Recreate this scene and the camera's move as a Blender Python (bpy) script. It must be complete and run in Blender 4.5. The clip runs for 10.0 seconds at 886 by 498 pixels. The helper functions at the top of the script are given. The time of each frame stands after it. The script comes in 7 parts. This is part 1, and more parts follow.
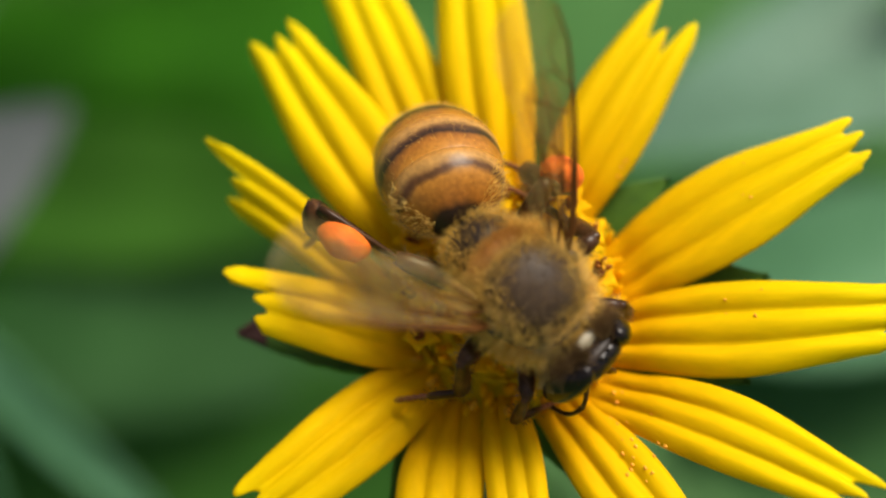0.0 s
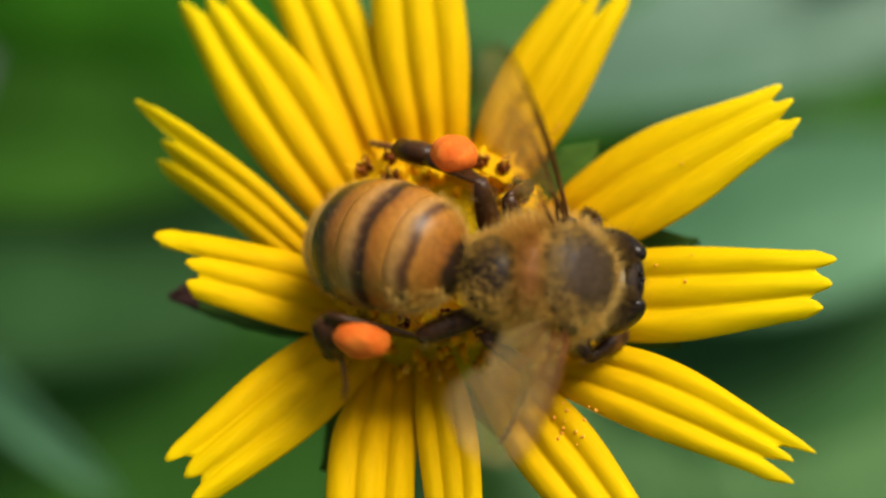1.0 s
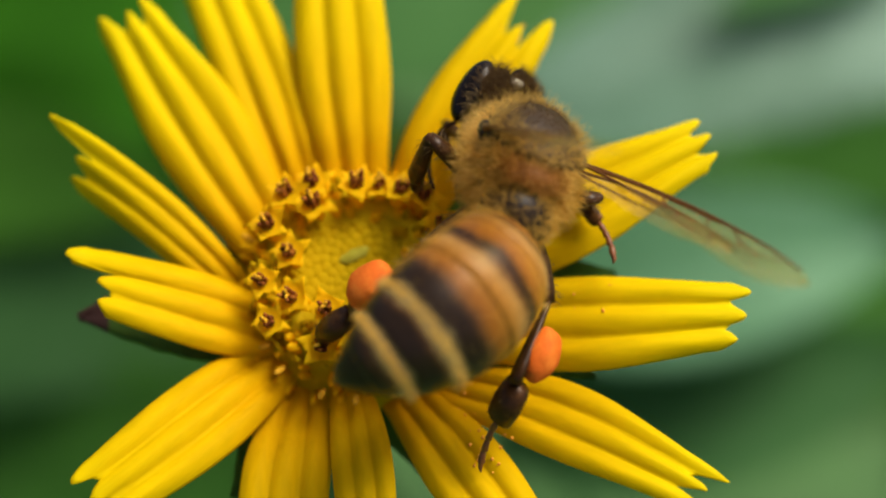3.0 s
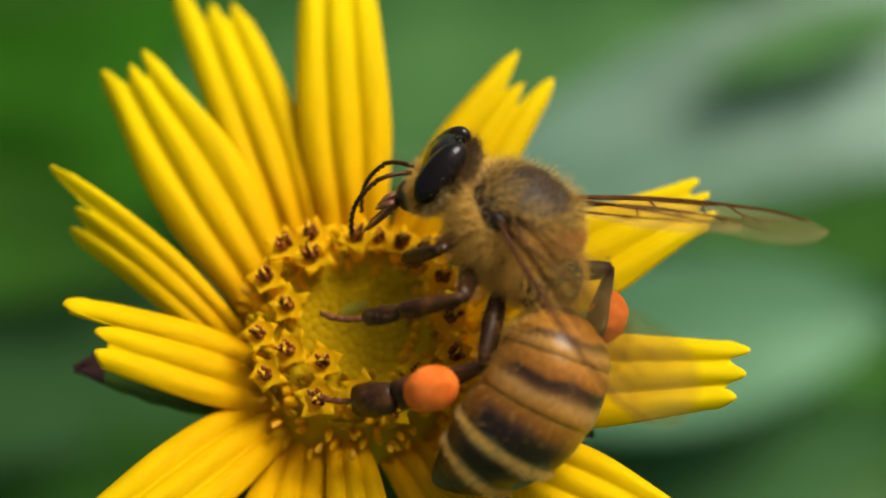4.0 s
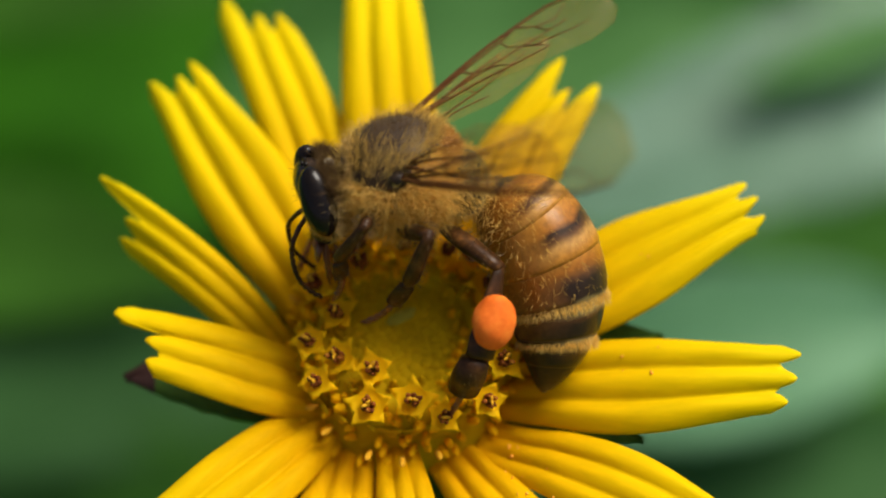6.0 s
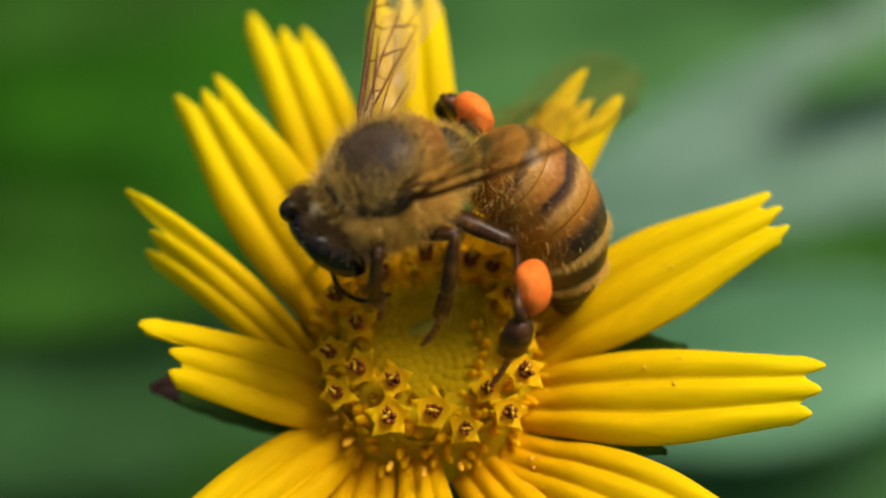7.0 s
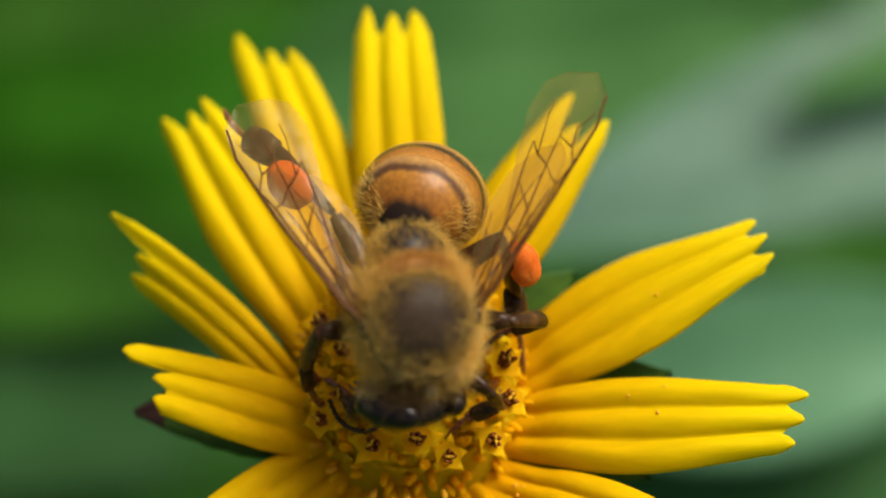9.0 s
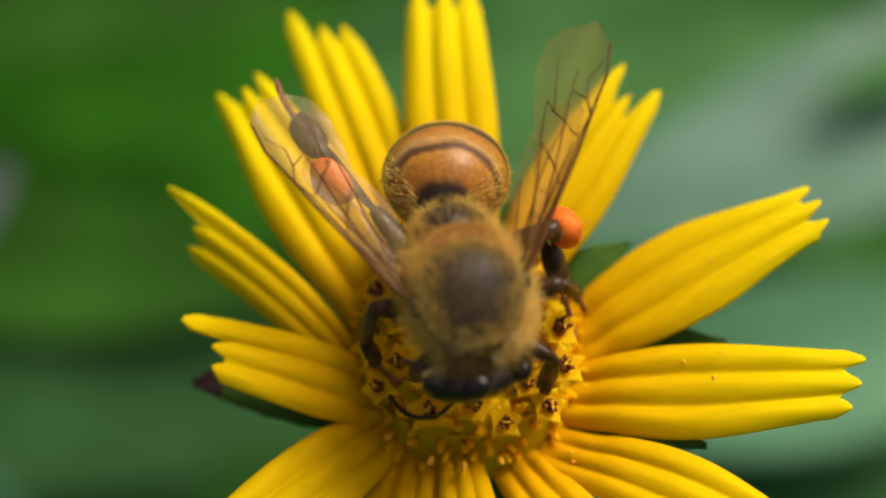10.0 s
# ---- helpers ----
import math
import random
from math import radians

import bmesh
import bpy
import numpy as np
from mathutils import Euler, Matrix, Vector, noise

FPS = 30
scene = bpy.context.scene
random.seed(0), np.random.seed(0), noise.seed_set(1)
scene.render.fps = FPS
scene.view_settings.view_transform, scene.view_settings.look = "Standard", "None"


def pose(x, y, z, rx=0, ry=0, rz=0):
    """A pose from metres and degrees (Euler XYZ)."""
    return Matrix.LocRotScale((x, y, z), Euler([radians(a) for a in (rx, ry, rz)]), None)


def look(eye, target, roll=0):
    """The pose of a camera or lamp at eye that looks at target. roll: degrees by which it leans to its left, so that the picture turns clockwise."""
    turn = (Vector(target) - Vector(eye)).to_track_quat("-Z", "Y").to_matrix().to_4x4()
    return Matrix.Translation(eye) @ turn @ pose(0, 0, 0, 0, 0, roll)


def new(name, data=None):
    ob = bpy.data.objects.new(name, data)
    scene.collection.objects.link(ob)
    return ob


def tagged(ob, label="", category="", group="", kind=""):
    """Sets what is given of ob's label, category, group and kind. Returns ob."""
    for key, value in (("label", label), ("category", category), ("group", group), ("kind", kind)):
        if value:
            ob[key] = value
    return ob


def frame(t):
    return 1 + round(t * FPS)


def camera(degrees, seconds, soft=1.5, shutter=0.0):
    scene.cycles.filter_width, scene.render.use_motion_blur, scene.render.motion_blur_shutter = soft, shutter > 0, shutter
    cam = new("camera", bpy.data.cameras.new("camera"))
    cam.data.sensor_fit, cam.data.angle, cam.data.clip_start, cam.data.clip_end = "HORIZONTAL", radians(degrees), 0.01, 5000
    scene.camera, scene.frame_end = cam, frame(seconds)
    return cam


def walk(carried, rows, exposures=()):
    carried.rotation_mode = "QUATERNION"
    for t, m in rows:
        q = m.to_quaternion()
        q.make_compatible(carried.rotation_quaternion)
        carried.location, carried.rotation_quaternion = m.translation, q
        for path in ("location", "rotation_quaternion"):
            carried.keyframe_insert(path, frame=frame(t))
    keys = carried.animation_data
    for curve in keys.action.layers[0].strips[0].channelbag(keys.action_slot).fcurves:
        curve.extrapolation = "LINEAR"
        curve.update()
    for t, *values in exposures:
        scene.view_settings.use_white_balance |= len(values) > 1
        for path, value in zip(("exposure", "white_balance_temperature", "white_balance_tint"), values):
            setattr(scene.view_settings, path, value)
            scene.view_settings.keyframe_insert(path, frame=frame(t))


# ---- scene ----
cam = camera(36.0, 10.0, soft=2.0, shutter=0.4)
cam.data.dof.use_dof = True
cam.data.dof.focus_distance = 0.0475
cam.data.dof.aperture_fstop = 22.0
walk(cam, [
    (0.0, pose(0.00502, -0.03430, 0.28861, 43.67, 7.17, 4.25)),
    (0.5, pose(0.00513, -0.03376, 0.28920, 40.60, 5.85, 2.23)),
    (1.0, pose(0.00497, -0.03377, 0.28906, 41.21, 4.92, 2.43)),
    (1.5, pose(0.00458, -0.03414, 0.28876, 42.09, 2.46, 1.01)),
    (2.0, pose(0.00408, -0.03434, 0.28893, 43.05, 1.96, 0.40)),
    (2.2, pose(0.00406, -0.03410, 0.28879, 41.65, 1.86, 0.64)),
    (3.3, pose(0.00389, -0.03436, 0.28831, 43.80, 0.37, 0.40)),
    (3.5, pose(0.00381, -0.03417, 0.28832, 44.14, 0.57, 0.56)),
    (4.0, pose(0.00360, -0.03464, 0.28792, 46.10, -0.16, 0.62)),
    (4.5, pose(0.00385, -0.03461, 0.28822, 45.74, -0.22, 0.22)),
    (5.0, pose(0.00379, -0.03390, 0.28874, 47.13, 0.56, 0.71)),
    (5.5, pose(0.00262, -0.03465, 0.28794, 46.54, -0.32, 0.00)),
    (5.7, pose(0.00282, -0.03492, 0.28782, 46.81, 0.24, 0.73)),
    (6.8, pose(0.00410, -0.03455, 0.28801, 45.73, 2.52, 2.18)),
    (7.0, pose(0.00429, -0.03483, 0.28779, 47.17, 2.88, 2.81)),
    (7.5, pose(0.00435, -0.03452, 0.28829, 47.49, 3.88, 3.97)),
    (8.0, pose(0.00492, -0.03391, 0.28870, 47.04, 3.98, 3.66)),
    (8.5, pose(0.00496, -0.03423, 0.28845, 45.88, 3.90, 3.37)),
    (9.0, pose(0.00479, -0.03407, 0.28859, 47.04, 2.67, 2.91)),
    (9.5, pose(0.00468, -0.03459, 0.28856, 46.46, 3.73, 3.43)),
    (10.0, pose(0.00406, -0.03528, 0.28787, 47.31, 3.94, 3.70)),
], exposures=[(0.0, 0.20), (0.5, 0.15), (1.0, 0.07), (1.5, 0.0), (10.0, 0.0)])

MM = 0.001

# ---- world and sun ----
world = bpy.data.worlds.new("sky")
scene.world = world
world.use_nodes = True
wn, wl = world.node_tree.nodes, world.node_tree.links
sky = wn.new("ShaderNodeTexSky")
sky.sky_type, sky.sun_disc = "NISHITA", False
sky.sun_elevation, sky.sun_rotation = radians(61), radians(70)
sky.air_density, sky.dust_density, sky.ozone_density = 0.6, 5.0, 0.3
wn["Background"].inputs["Strength"].default_value = 0.135
wl.new(sky.outputs[0], wn["Background"].inputs["Color"])
sun = new("sun", bpy.data.lights.new("sun", "SUN"))
sun.data.energy, sun.data.angle, sun.data.color = 4.2, radians(28), (1.0, 0.95, 0.84)
sun.matrix_world = look((0.36, 0.13, 0.95), (0, 0, 0.25))


# ---- materials ----
def ramp_node(nt, fac, stops):
    r = nt.nodes.new("ShaderNodeValToRGB")
    while len(r.color_ramp.elements) < len(stops):
        r.color_ramp.elements.new(0.5)
    for e, (p, c) in zip(r.color_ramp.elements, stops):
        e.position, e.color = p, (*c, 1)
    nt.links.new(fac, r.inputs["Fac"])
    return r


def noise_node(nt, vec, scale, detail=4.0, rough=0.55):
    n = nt.nodes.new("ShaderNodeTexNoise")
    n.inputs["Scale"].default_value, n.inputs["Detail"].default_value = scale, detail
    n.inputs["Roughness"].default_value = rough
    nt.links.new(vec, n.inputs["Vector"])
    return n.outputs["Fac"]


def surface(name, stops, grain=900.0, patch=120.0, rough=0.5, bump=0.15, depth=0.00005, stretch=(1, 1, 1),
            spec=0.5, see=0.0, see_color=None, coat=0.0, sheen=0.0):
    """A procedural surface: a colour ramp over coarse and fine noise, fine relief, and, with see, light through it."""
    m = bpy.data.materials.new(name)
    m.use_nodes = True
    nt = m.node_tree
    b = nt.nodes["Principled BSDF"]
    tc = nt.nodes.new("ShaderNodeTexCoord")
    mp = nt.nodes.new("ShaderNodeMapping")
    mp.inputs["Scale"].default_value = stretch
    nt.links.new(tc.outputs["Object"], mp.inputs["Vector"])
    fine, coarse = noise_node(nt, mp.outputs[0], grain), noise_node(nt, mp.outputs[0], patch, 2.0)
    mix = nt.nodes.new("ShaderNodeMath")
    mix.operation = "MULTIPLY_ADD"
    half = nt.nodes.new("ShaderNodeMath")
    half.operation = "MULTIPLY"
    half.inputs[1].default_value = 0.62
    nt.links.new(coarse, half.inputs[0])
    nt.links.new(fine, mix.inputs[0])
    mix.inputs[1].default_value = 0.38
    nt.links.new(half.outputs[0], mix.inputs[2])
    r = ramp_node(nt, mix.outputs[0], stops)
    nt.links.new(r.outputs[0], b.inputs["Base Color"])
    b.inputs["Roughness"].default_value = rough
    b.inputs["Specular IOR Level"].default_value = spec
    b.inputs["Coat Weight"].default_value = coat
    b.inputs["Sheen Weight"].default_value = sheen
    if bump:
        bp = nt.nodes.new("ShaderNodeBump")
        bp.inputs["Strength"].default_value, bp.inputs["Distance"].default_value = bump, depth
        nt.links.new(fine, bp.inputs["Height"])
        nt.links.new(bp.outputs[0], b.inputs["Normal"])
    if see:
        out = nt.nodes["Material Output"]
        tr, ms = nt.nodes.new("ShaderNodeBsdfTranslucent"), nt.nodes.new("ShaderNodeMixShader")
        if see_color:
            tr.inputs["Color"].default_value = (*see_color, 1)
        else:
            nt.links.new(r.outputs[0], tr.inputs["Color"])
        ms.inputs[0].default_value = see
        nt.links.new(b.outputs[0], ms.inputs[1])
        nt.links.new(tr.outputs[0], ms.inputs[2])
        nt.links.new(ms.outputs[0], out.inputs["Surface"])
    return m


def along_x(name, stops, length=0.0, grain=1500.0, wobble=0.03, rough=0.4, spec=0.5, speckle=0.25, bump=0.2, see=0.0, flank=None, stretch=1.0):
    """Bands of colour along the local x axis (from 0 to -length mm) or by the mesh's own length, uneven at their edges, with fine grain."""
    m = bpy.data.materials.new(name)
    m.use_nodes = True
    nt = m.node_tree
    b = nt.nodes["Principled BSDF"]
    tc, sep = nt.nodes.new("ShaderNodeTexCoord"), nt.nodes.new("ShaderNodeSeparateXYZ")
    nt.links.new(tc.outputs["Object"], sep.inputs[0])
    mp = nt.nodes.new("ShaderNodeMapping")
    mp.inputs["Scale"].default_value = (stretch, 1, 1)
    nt.links.new(tc.outputs["Object"], mp.inputs["Vector"])
    fine = noise_node(nt, mp.outputs[0], grain)
    coarse = noise_node(nt, tc.outputs["Object"], 700.0, 3.0)
    scale = nt.nodes.new("ShaderNodeMath")
    scale.operation = "MULTIPLY_ADD"
    scale.inputs[1].default_value = -1.0 / (length * MM) if length else 1.0
    if length:
        nt.links.new(sep.outputs["X"], scale.inputs[0])
    else:
        way = nt.nodes.new("ShaderNodeAttribute")
        way.attribute_name = "along"
        scale.inputs[1].default_value = 1.0
        nt.links.new(way.outputs["Fac"], scale.inputs[0])
    wob = nt.nodes.new("ShaderNodeMath")
    wob.operation = "MULTIPLY_ADD"
    wob.inputs[1].default_value, wob.inputs[2].default_value = wobble, -wobble / 2
    nt.links.new(coarse, wob.inputs[0])
    nt.links.new(wob.outputs[0], scale.inputs[2])
    r = ramp_node(nt, scale.outputs[0], stops)
    mx = nt.nodes.new("ShaderNodeMixRGB")
    mx.blend_type = "MULTIPLY"
    mx.inputs["Fac"].default_value = 1.0
    g = ramp_node(nt, fine, [(0.3, (1 - speckle,) * 3), (0.65, (1.0, 1.0, 1.0))])
    if flank:
        back, low = nt.nodes.new("ShaderNodeAttribute"), ramp_node(nt, scale.outputs[0], flank)
        back.attribute_name = "back"
        edge = nt.nodes.new("ShaderNodeMath")
        edge.operation = "MULTIPLY_ADD"
        edge.inputs[1].default_value = 0.25
        nt.links.new(coarse, edge.inputs[0])
        nt.links.new(back.outputs["Fac"], edge.inputs[2])
        high = ramp_node(nt, edge.outputs[0], [(0.36, (0, 0, 0)), (0.66, (1, 1, 1))])
        two = nt.nodes.new("ShaderNodeMixRGB")
        nt.links.new(high.outputs[0], two.inputs["Fac"])
        nt.links.new(low.outputs[0], two.inputs[1])
        nt.links.new(r.outputs[0], two.inputs[2])
        r = two
    nt.links.new(r.outputs[0], mx.inputs[1])
    nt.links.new(g.outputs[0], mx.inputs[2])
    nt.links.new(mx.outputs[0], b.inputs["Base Color"])
    b.inputs["Roughness"].default_value, b.inputs["Specular IOR Level"].default_value = rough, spec
    bp = nt.nodes.new("ShaderNodeBump")
    bp.inputs["Strength"].default_value, bp.inputs["Distance"].default_value = bump, 0.00004
    nt.links.new(fine, bp.inputs["Height"])
    nt.links.new(bp.outputs[0], b.inputs["Normal"])
    if see:
        tr, ms = nt.nodes.new("ShaderNodeBsdfTranslucent"), nt.nodes.new("ShaderNodeMixShader")
        nt.links.new(mx.outputs[0], tr.inputs["Color"])
        ms.inputs[0].default_value = see
        nt.links.new(b.outputs[0], ms.inputs[1])
        nt.links.new(tr.outputs[0], ms.inputs[2])
        nt.links.new(ms.outputs[0], nt.nodes["Material Output"].inputs["Surface"])
    return m


PETAL = along_x("petal_yellow", [(0.0, (0.74, 0.34, 0.001)), (0.35, (0.79, 0.485, 0.001)), (0.75, (0.82, 0.61, 0.001)), (1.0, (0.84, 0.655, 0.003))],
                -13.0, grain=2600.0, wobble=0.12, rough=0.6, spec=0.03, speckle=0.13, bump=0.35, see=0.3, stretch=0.08)
FLORET = surface("floret_yellow", [(0.3, (0.90, 0.52, 0.003)), (0.7, (0.94, 0.64, 0.005))], 3000, 700, 0.6, 0.2, see=0.5, spec=0.05)
SCALE = surface("scale_yellow", [(0.3, (0.72, 0.48, 0.004)), (0.7, (0.86, 0.62, 0.008))], 3000, 600, 0.6, 0.2, see=0.5, spec=0.05)
YOUNG = surface("bud_pale_green", [(0.3, (0.34, 0.30, 0.02)), (0.7, (0.50, 0.45, 0.05))], 4000, 900, 0.6, 0.3, see=0.2, spec=0.1)
# small whitish patch, paler than the head round it
HEAD_PATCH = surface("head_patch_pale", [(0.3, (0.20, 0.165, 0.105)), (0.7, (0.33, 0.28, 0.18))], 5000, 900, 0.5, 0.3)
ANTHER = surface("anther_brown", [(0.35, (0.10, 0.024, 0.005)), (0.55, (0.24, 0.064, 0.008)), (0.7, (0.46, 0.19, 0.015))], 7000, 2500, 0.6, 0.5, 0.00008, spec=0.12)
STIGMA = surface("stigma_gold", [(0.3, (0.46, 0.19, 0.008)), (0.7, (0.72, 0.40, 0.02))], 6000, 1500, 0.6, 0.3, spec=0.1)
CORE = surface("disc_green", [(0.3, (0.42, 0.265, 0.002)), (0.5, (0.55, 0.355, 0.003)), (0.7, (0.68, 0.45, 0.004))], 3500, 500, 0.7, 0.3, 0.0001, spec=0.03, see=0.25)
BRACT = surface("bract_green", [(0.3, (0.030, 0.075, 0.006)), (0.7, (0.07, 0.15, 0.014))], 2500, 400, 0.6, 0.3, see=0.2, spec=0.15)
BRACT_TIP = surface("bract_purple", [(0.3, (0.02, 0.010, 0.009)), (0.7, (0.05, 0.022, 0.017))], 2500, 500, 0.6, 0.3, spec=0.1)
STEM = surface("stem_green", [(0.3, (0.04, 0.10, 0.03)), (0.7, (0.09, 0.19, 0.06))], 1500, 250, 0.45, 0.2)
POLLEN_GRAIN = surface("pollen_orange_grain", [(0.3, (0.75, 0.25, 0.01)), (0.7, (0.9, 0.45, 0.03))], 9000, 2000, 0.7, 0.3)

CUTICLE = surface("cuticle_dark", [(0.3, (0.010, 0.007, 0.005)), (0.7, (0.030, 0.018, 0.011))], 5000, 900, 0.4, 0.3, 0.00003, spec=0.18)
SKIN = surface("thorax_skin", [(0.3, (0.36, 0.20, 0.04)), (0.7, (0.52, 0.31, 0.075))], 5000, 900, 0.6, 0.3, 0.00003, spec=0.08)
SCUTUM = surface("cuticle_scutum", [(0.3, (0.024, 0.014, 0.007)), (0.7, (0.070, 0.043, 0.022))], 8000, 900, 0.5, 0.5, 0.00004, spec=0.22)
LEG = surface("leg_dark_brown", [(0.3, (0.016, 0.007, 0.002)), (0.55, (0.055, 0.022, 0.006)), (0.75, (0.17, 0.07, 0.016))], 6000, 1200, 0.32, 0.4, 0.00003, spec=0.22, see=0.18)
FOOT = surface("foot_red_brown", [(0.3, (0.09, 0.025, 0.008)), (0.7, (0.25, 0.08, 0.02))], 6000, 1200, 0.4, 0.3)
EYE = surface("eye_black", [(0.3, (0.004, 0.003, 0.002)), (0.7, (0.010, 0.006, 0.004))], 14000, 1500, 0.2, 0.12, 0.00001, spec=0.22)
HAIR_GOLD = surface("hair_gold", [(0.3, (0.60, 0.36, 0.07)), (0.5, (0.76, 0.50, 0.12)), (0.7, (0.88, 0.66, 0.23))], 4000, 500, 0.5, 0, see=0.5, spec=0.08)
HAIR_RUST = surface("hair_rust", [(0.3, (0.48, 0.235, 0.05)), (0.7, (0.66, 0.38, 0.10))], 4000, 500, 0.55, 0, see=0.45, spec=0.08)
HAIR_CROWN = surface("hair_crown", [(0.3, (0.075, 0.043, 0.018)), (0.7, (0.20, 0.12, 0.05))], 4000, 500, 0.5, 0, see=0.45, spec=0.05)
HAIR_DARK = surface("hair_dark", [(0.3, (0.10, 0.065, 0.035)), (0.7, (0.26, 0.17, 0.08))], 4000, 500, 0.5, 0, see=0.2, spec=0.08)
HAIR_PALE = surface("hair_pale", [(0.3, (0.58, 0.38, 0.12)), (0.7, (0.76, 0.56, 0.24))], 4000, 500, 0.5, 0, see=0.35, spec=0.08)
O_PLATE = surface("plate_orange_brown", [(0.3, (0.30, 0.12, 0.03)), (0.7, (0.45, 0.20, 0.05))], 5000, 900, 0.5, 0.3)
POLLEN = surface("pollen_load_orange", [(0.3, (0.64, 0.105, 0.010)), (0.5, (0.78, 0.16, 0.018)), (0.7, (0.87, 0.26, 0.035))], 9000, 1100, 0.65, 0.4, 0.00006, see=0.15, spec=0.1)
MOUTH = surface("mouth_red_brown", [(0.3, (0.10, 0.03, 0.01)), (0.7, (0.26, 0.09, 0.025))], 5000, 900, 0.35, 0.2)
VEIN = surface("vein_brown", [(0.3, (0.075, 0.024, 0.006)), (0.7, (0.18, 0.070, 0.016))], 5000, 900, 0.45, 0, spec=0.15, see=0.3)
O1, O2, DK, DB = (0.42, 0.175, 0.022), (0.29, 0.105, 0.012), (0.024, 0.013, 0.007), (0.10, 0.043, 0.014)
CR_, TN = (0.38, 0.28, 0.11), (0.43, 0.225, 0.058)
ABDOMEN = along_x("abdomen_bands", [
    (0.0, DK), (0.035, DK), (0.06, O2), (0.12, O1), (0.138, DB), (0.150, DB), (0.175, TN), (0.22, O1), (0.272, O2), (0.297, DK), (0.325, DB), (0.355, TN),
    (0.40, O1), (0.455, O2), (0.49, DB), (0.515, DK), (0.570, DK), (0.590, CR_), (0.618, CR_), (0.640, DB), (0.66, DK), (0.725, DK), (0.745, CR_), (0.772, CR_), (0.80, DB), (0.84, DK),
    (0.93, DK), (1.0, (0.09, 0.055, 0.03))], grain=5000.0, wobble=0.055, rough=0.34, spec=0.22, speckle=0.35, bump=0.3,
    flank=[(0.0, DB), (0.08, O2), (0.3, O1), (0.45, O2), (0.58, (0.22, 0.09, 0.02)), (0.68, DB), (0.8, DK)])


def wing_material():
    """A thin amber membrane: clear, with a faint sheen of the sky on it."""
    m = bpy.data.materials.new("wing_membrane")
    m.use_nodes = True
    nt = m.node_tree
    b = nt.nodes["Principled BSDF"]
    tc = nt.nodes.new("ShaderNodeTexCoord")
    f = noise_node(nt, tc.outputs["Object"], 1200.0, 3.0)
    r = ramp_node(nt, f, [(0.3, (0.48, 0.32, 0.09)), (0.7, (0.66, 0.48, 0.19))])
    nt.links.new(r.outputs[0], b.inputs["Base Color"])
    b.inputs["Roughness"].default_value, b.inputs["Specular IOR Level"].default_value = 0.42, 0.12
    bp = nt.nodes.new("ShaderNodeBump")
    bp.inputs["Strength"].default_value, bp.inputs["Distance"].default_value = 0.35, 0.0002
    nt.links.new(f, bp.inputs["Height"])
    nt.links.new(bp.outputs[0], b.inputs["Normal"])
    tr, ms = nt.nodes.new("ShaderNodeBsdfTransparent"), nt.nodes.new("ShaderNodeMixShader")
    tr.inputs["Color"].default_value = (0.96, 0.88, 0.64, 1)
    ms.inputs[0].default_value = 0.19
    glow, sheet = nt.nodes.new("ShaderNodeBsdfTranslucent"), nt.nodes.new("ShaderNodeMixShader")
    nt.links.new(r.outputs[0], glow.inputs["Color"])
    sheet.inputs[0].default_value = 0.5
    nt.links.new(b.outputs[0], sheet.inputs[1])
    nt.links.new(glow.outputs[0], sheet.inputs[2])
    nt.links.new(tr.outputs[0], ms.inputs[1])
    nt.links.new(sheet.outputs[0], ms.inputs[2])
    gl, last = nt.nodes.new("ShaderNodeBsdfGlossy"), nt.nodes.new("ShaderNodeMixShader")
    gl.inputs["Roughness"].default_value = 0.28
    nt.links.new(bp.outputs[0], gl.inputs["Normal"])
    lw, part_gloss = nt.nodes.new("ShaderNodeLayerWeight"), nt.nodes.new("ShaderNodeMath")
    lw.inputs["Blend"].default_value = 0.35
    part_gloss.operation = "MULTIPLY_ADD"
    part_gloss.inputs[1].default_value, part_gloss.inputs[2].default_value = 0.03, 0.006
    nt.links.new(lw.outputs["Fresnel"], part_gloss.inputs[0])
    nt.links.new(part_gloss.outputs[0], last.inputs[0])
    nt.links.new(ms.outputs[0], last.inputs[1])
    nt.links.new(gl.outputs[0], last.inputs[2])
    nt.links.new(last.outputs[0], nt.nodes["Material Output"].inputs["Surface"])
    return m


WING = wing_material()


def leaf_material(name, dark, light, rough=0.4, spec=0.5):
    return surface(name, [(0.36, dark), (0.64, light)], 300, 28, rough, 0.2, 0.0003, spec=spec, see=0.25)


LEAF = leaf_material("leaf_green", (0.012, 0.068, 0.002), (0.028, 0.130, 0.005), 0.7, 0.05)
LEAF_LOW = leaf_material("leaf_low_green", (0.016, 0.060, 0.004), (0.032, 0.105, 0.009), 0.7, 0.08)
LEAF_DEEP = leaf_material("leaf_deep_green", (0.026, 0.095, 0.010), (0.052, 0.16, 0.022), 0.7, 0.08)
LEAF_SOFT = leaf_material("leaf_soft_green", (0.040, 0.135, 0.025), (0.080, 0.21, 0.055), 0.6, 0.12)
LEAF_MID = leaf_material("leaf_mid_green", (0.020, 0.078, 0.014), (0.042, 0.126, 0.032), 0.6, 0.12)
# the sky's sheen on the broad leaves is put into these two paler greens
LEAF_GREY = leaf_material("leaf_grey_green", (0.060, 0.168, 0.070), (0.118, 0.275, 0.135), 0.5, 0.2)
LEAF_SHEEN = leaf_material("leaf_sheen_green", (0.042, 0.115, 0.052), (0.165, 0.295, 0.200), 0.45, 0.35)
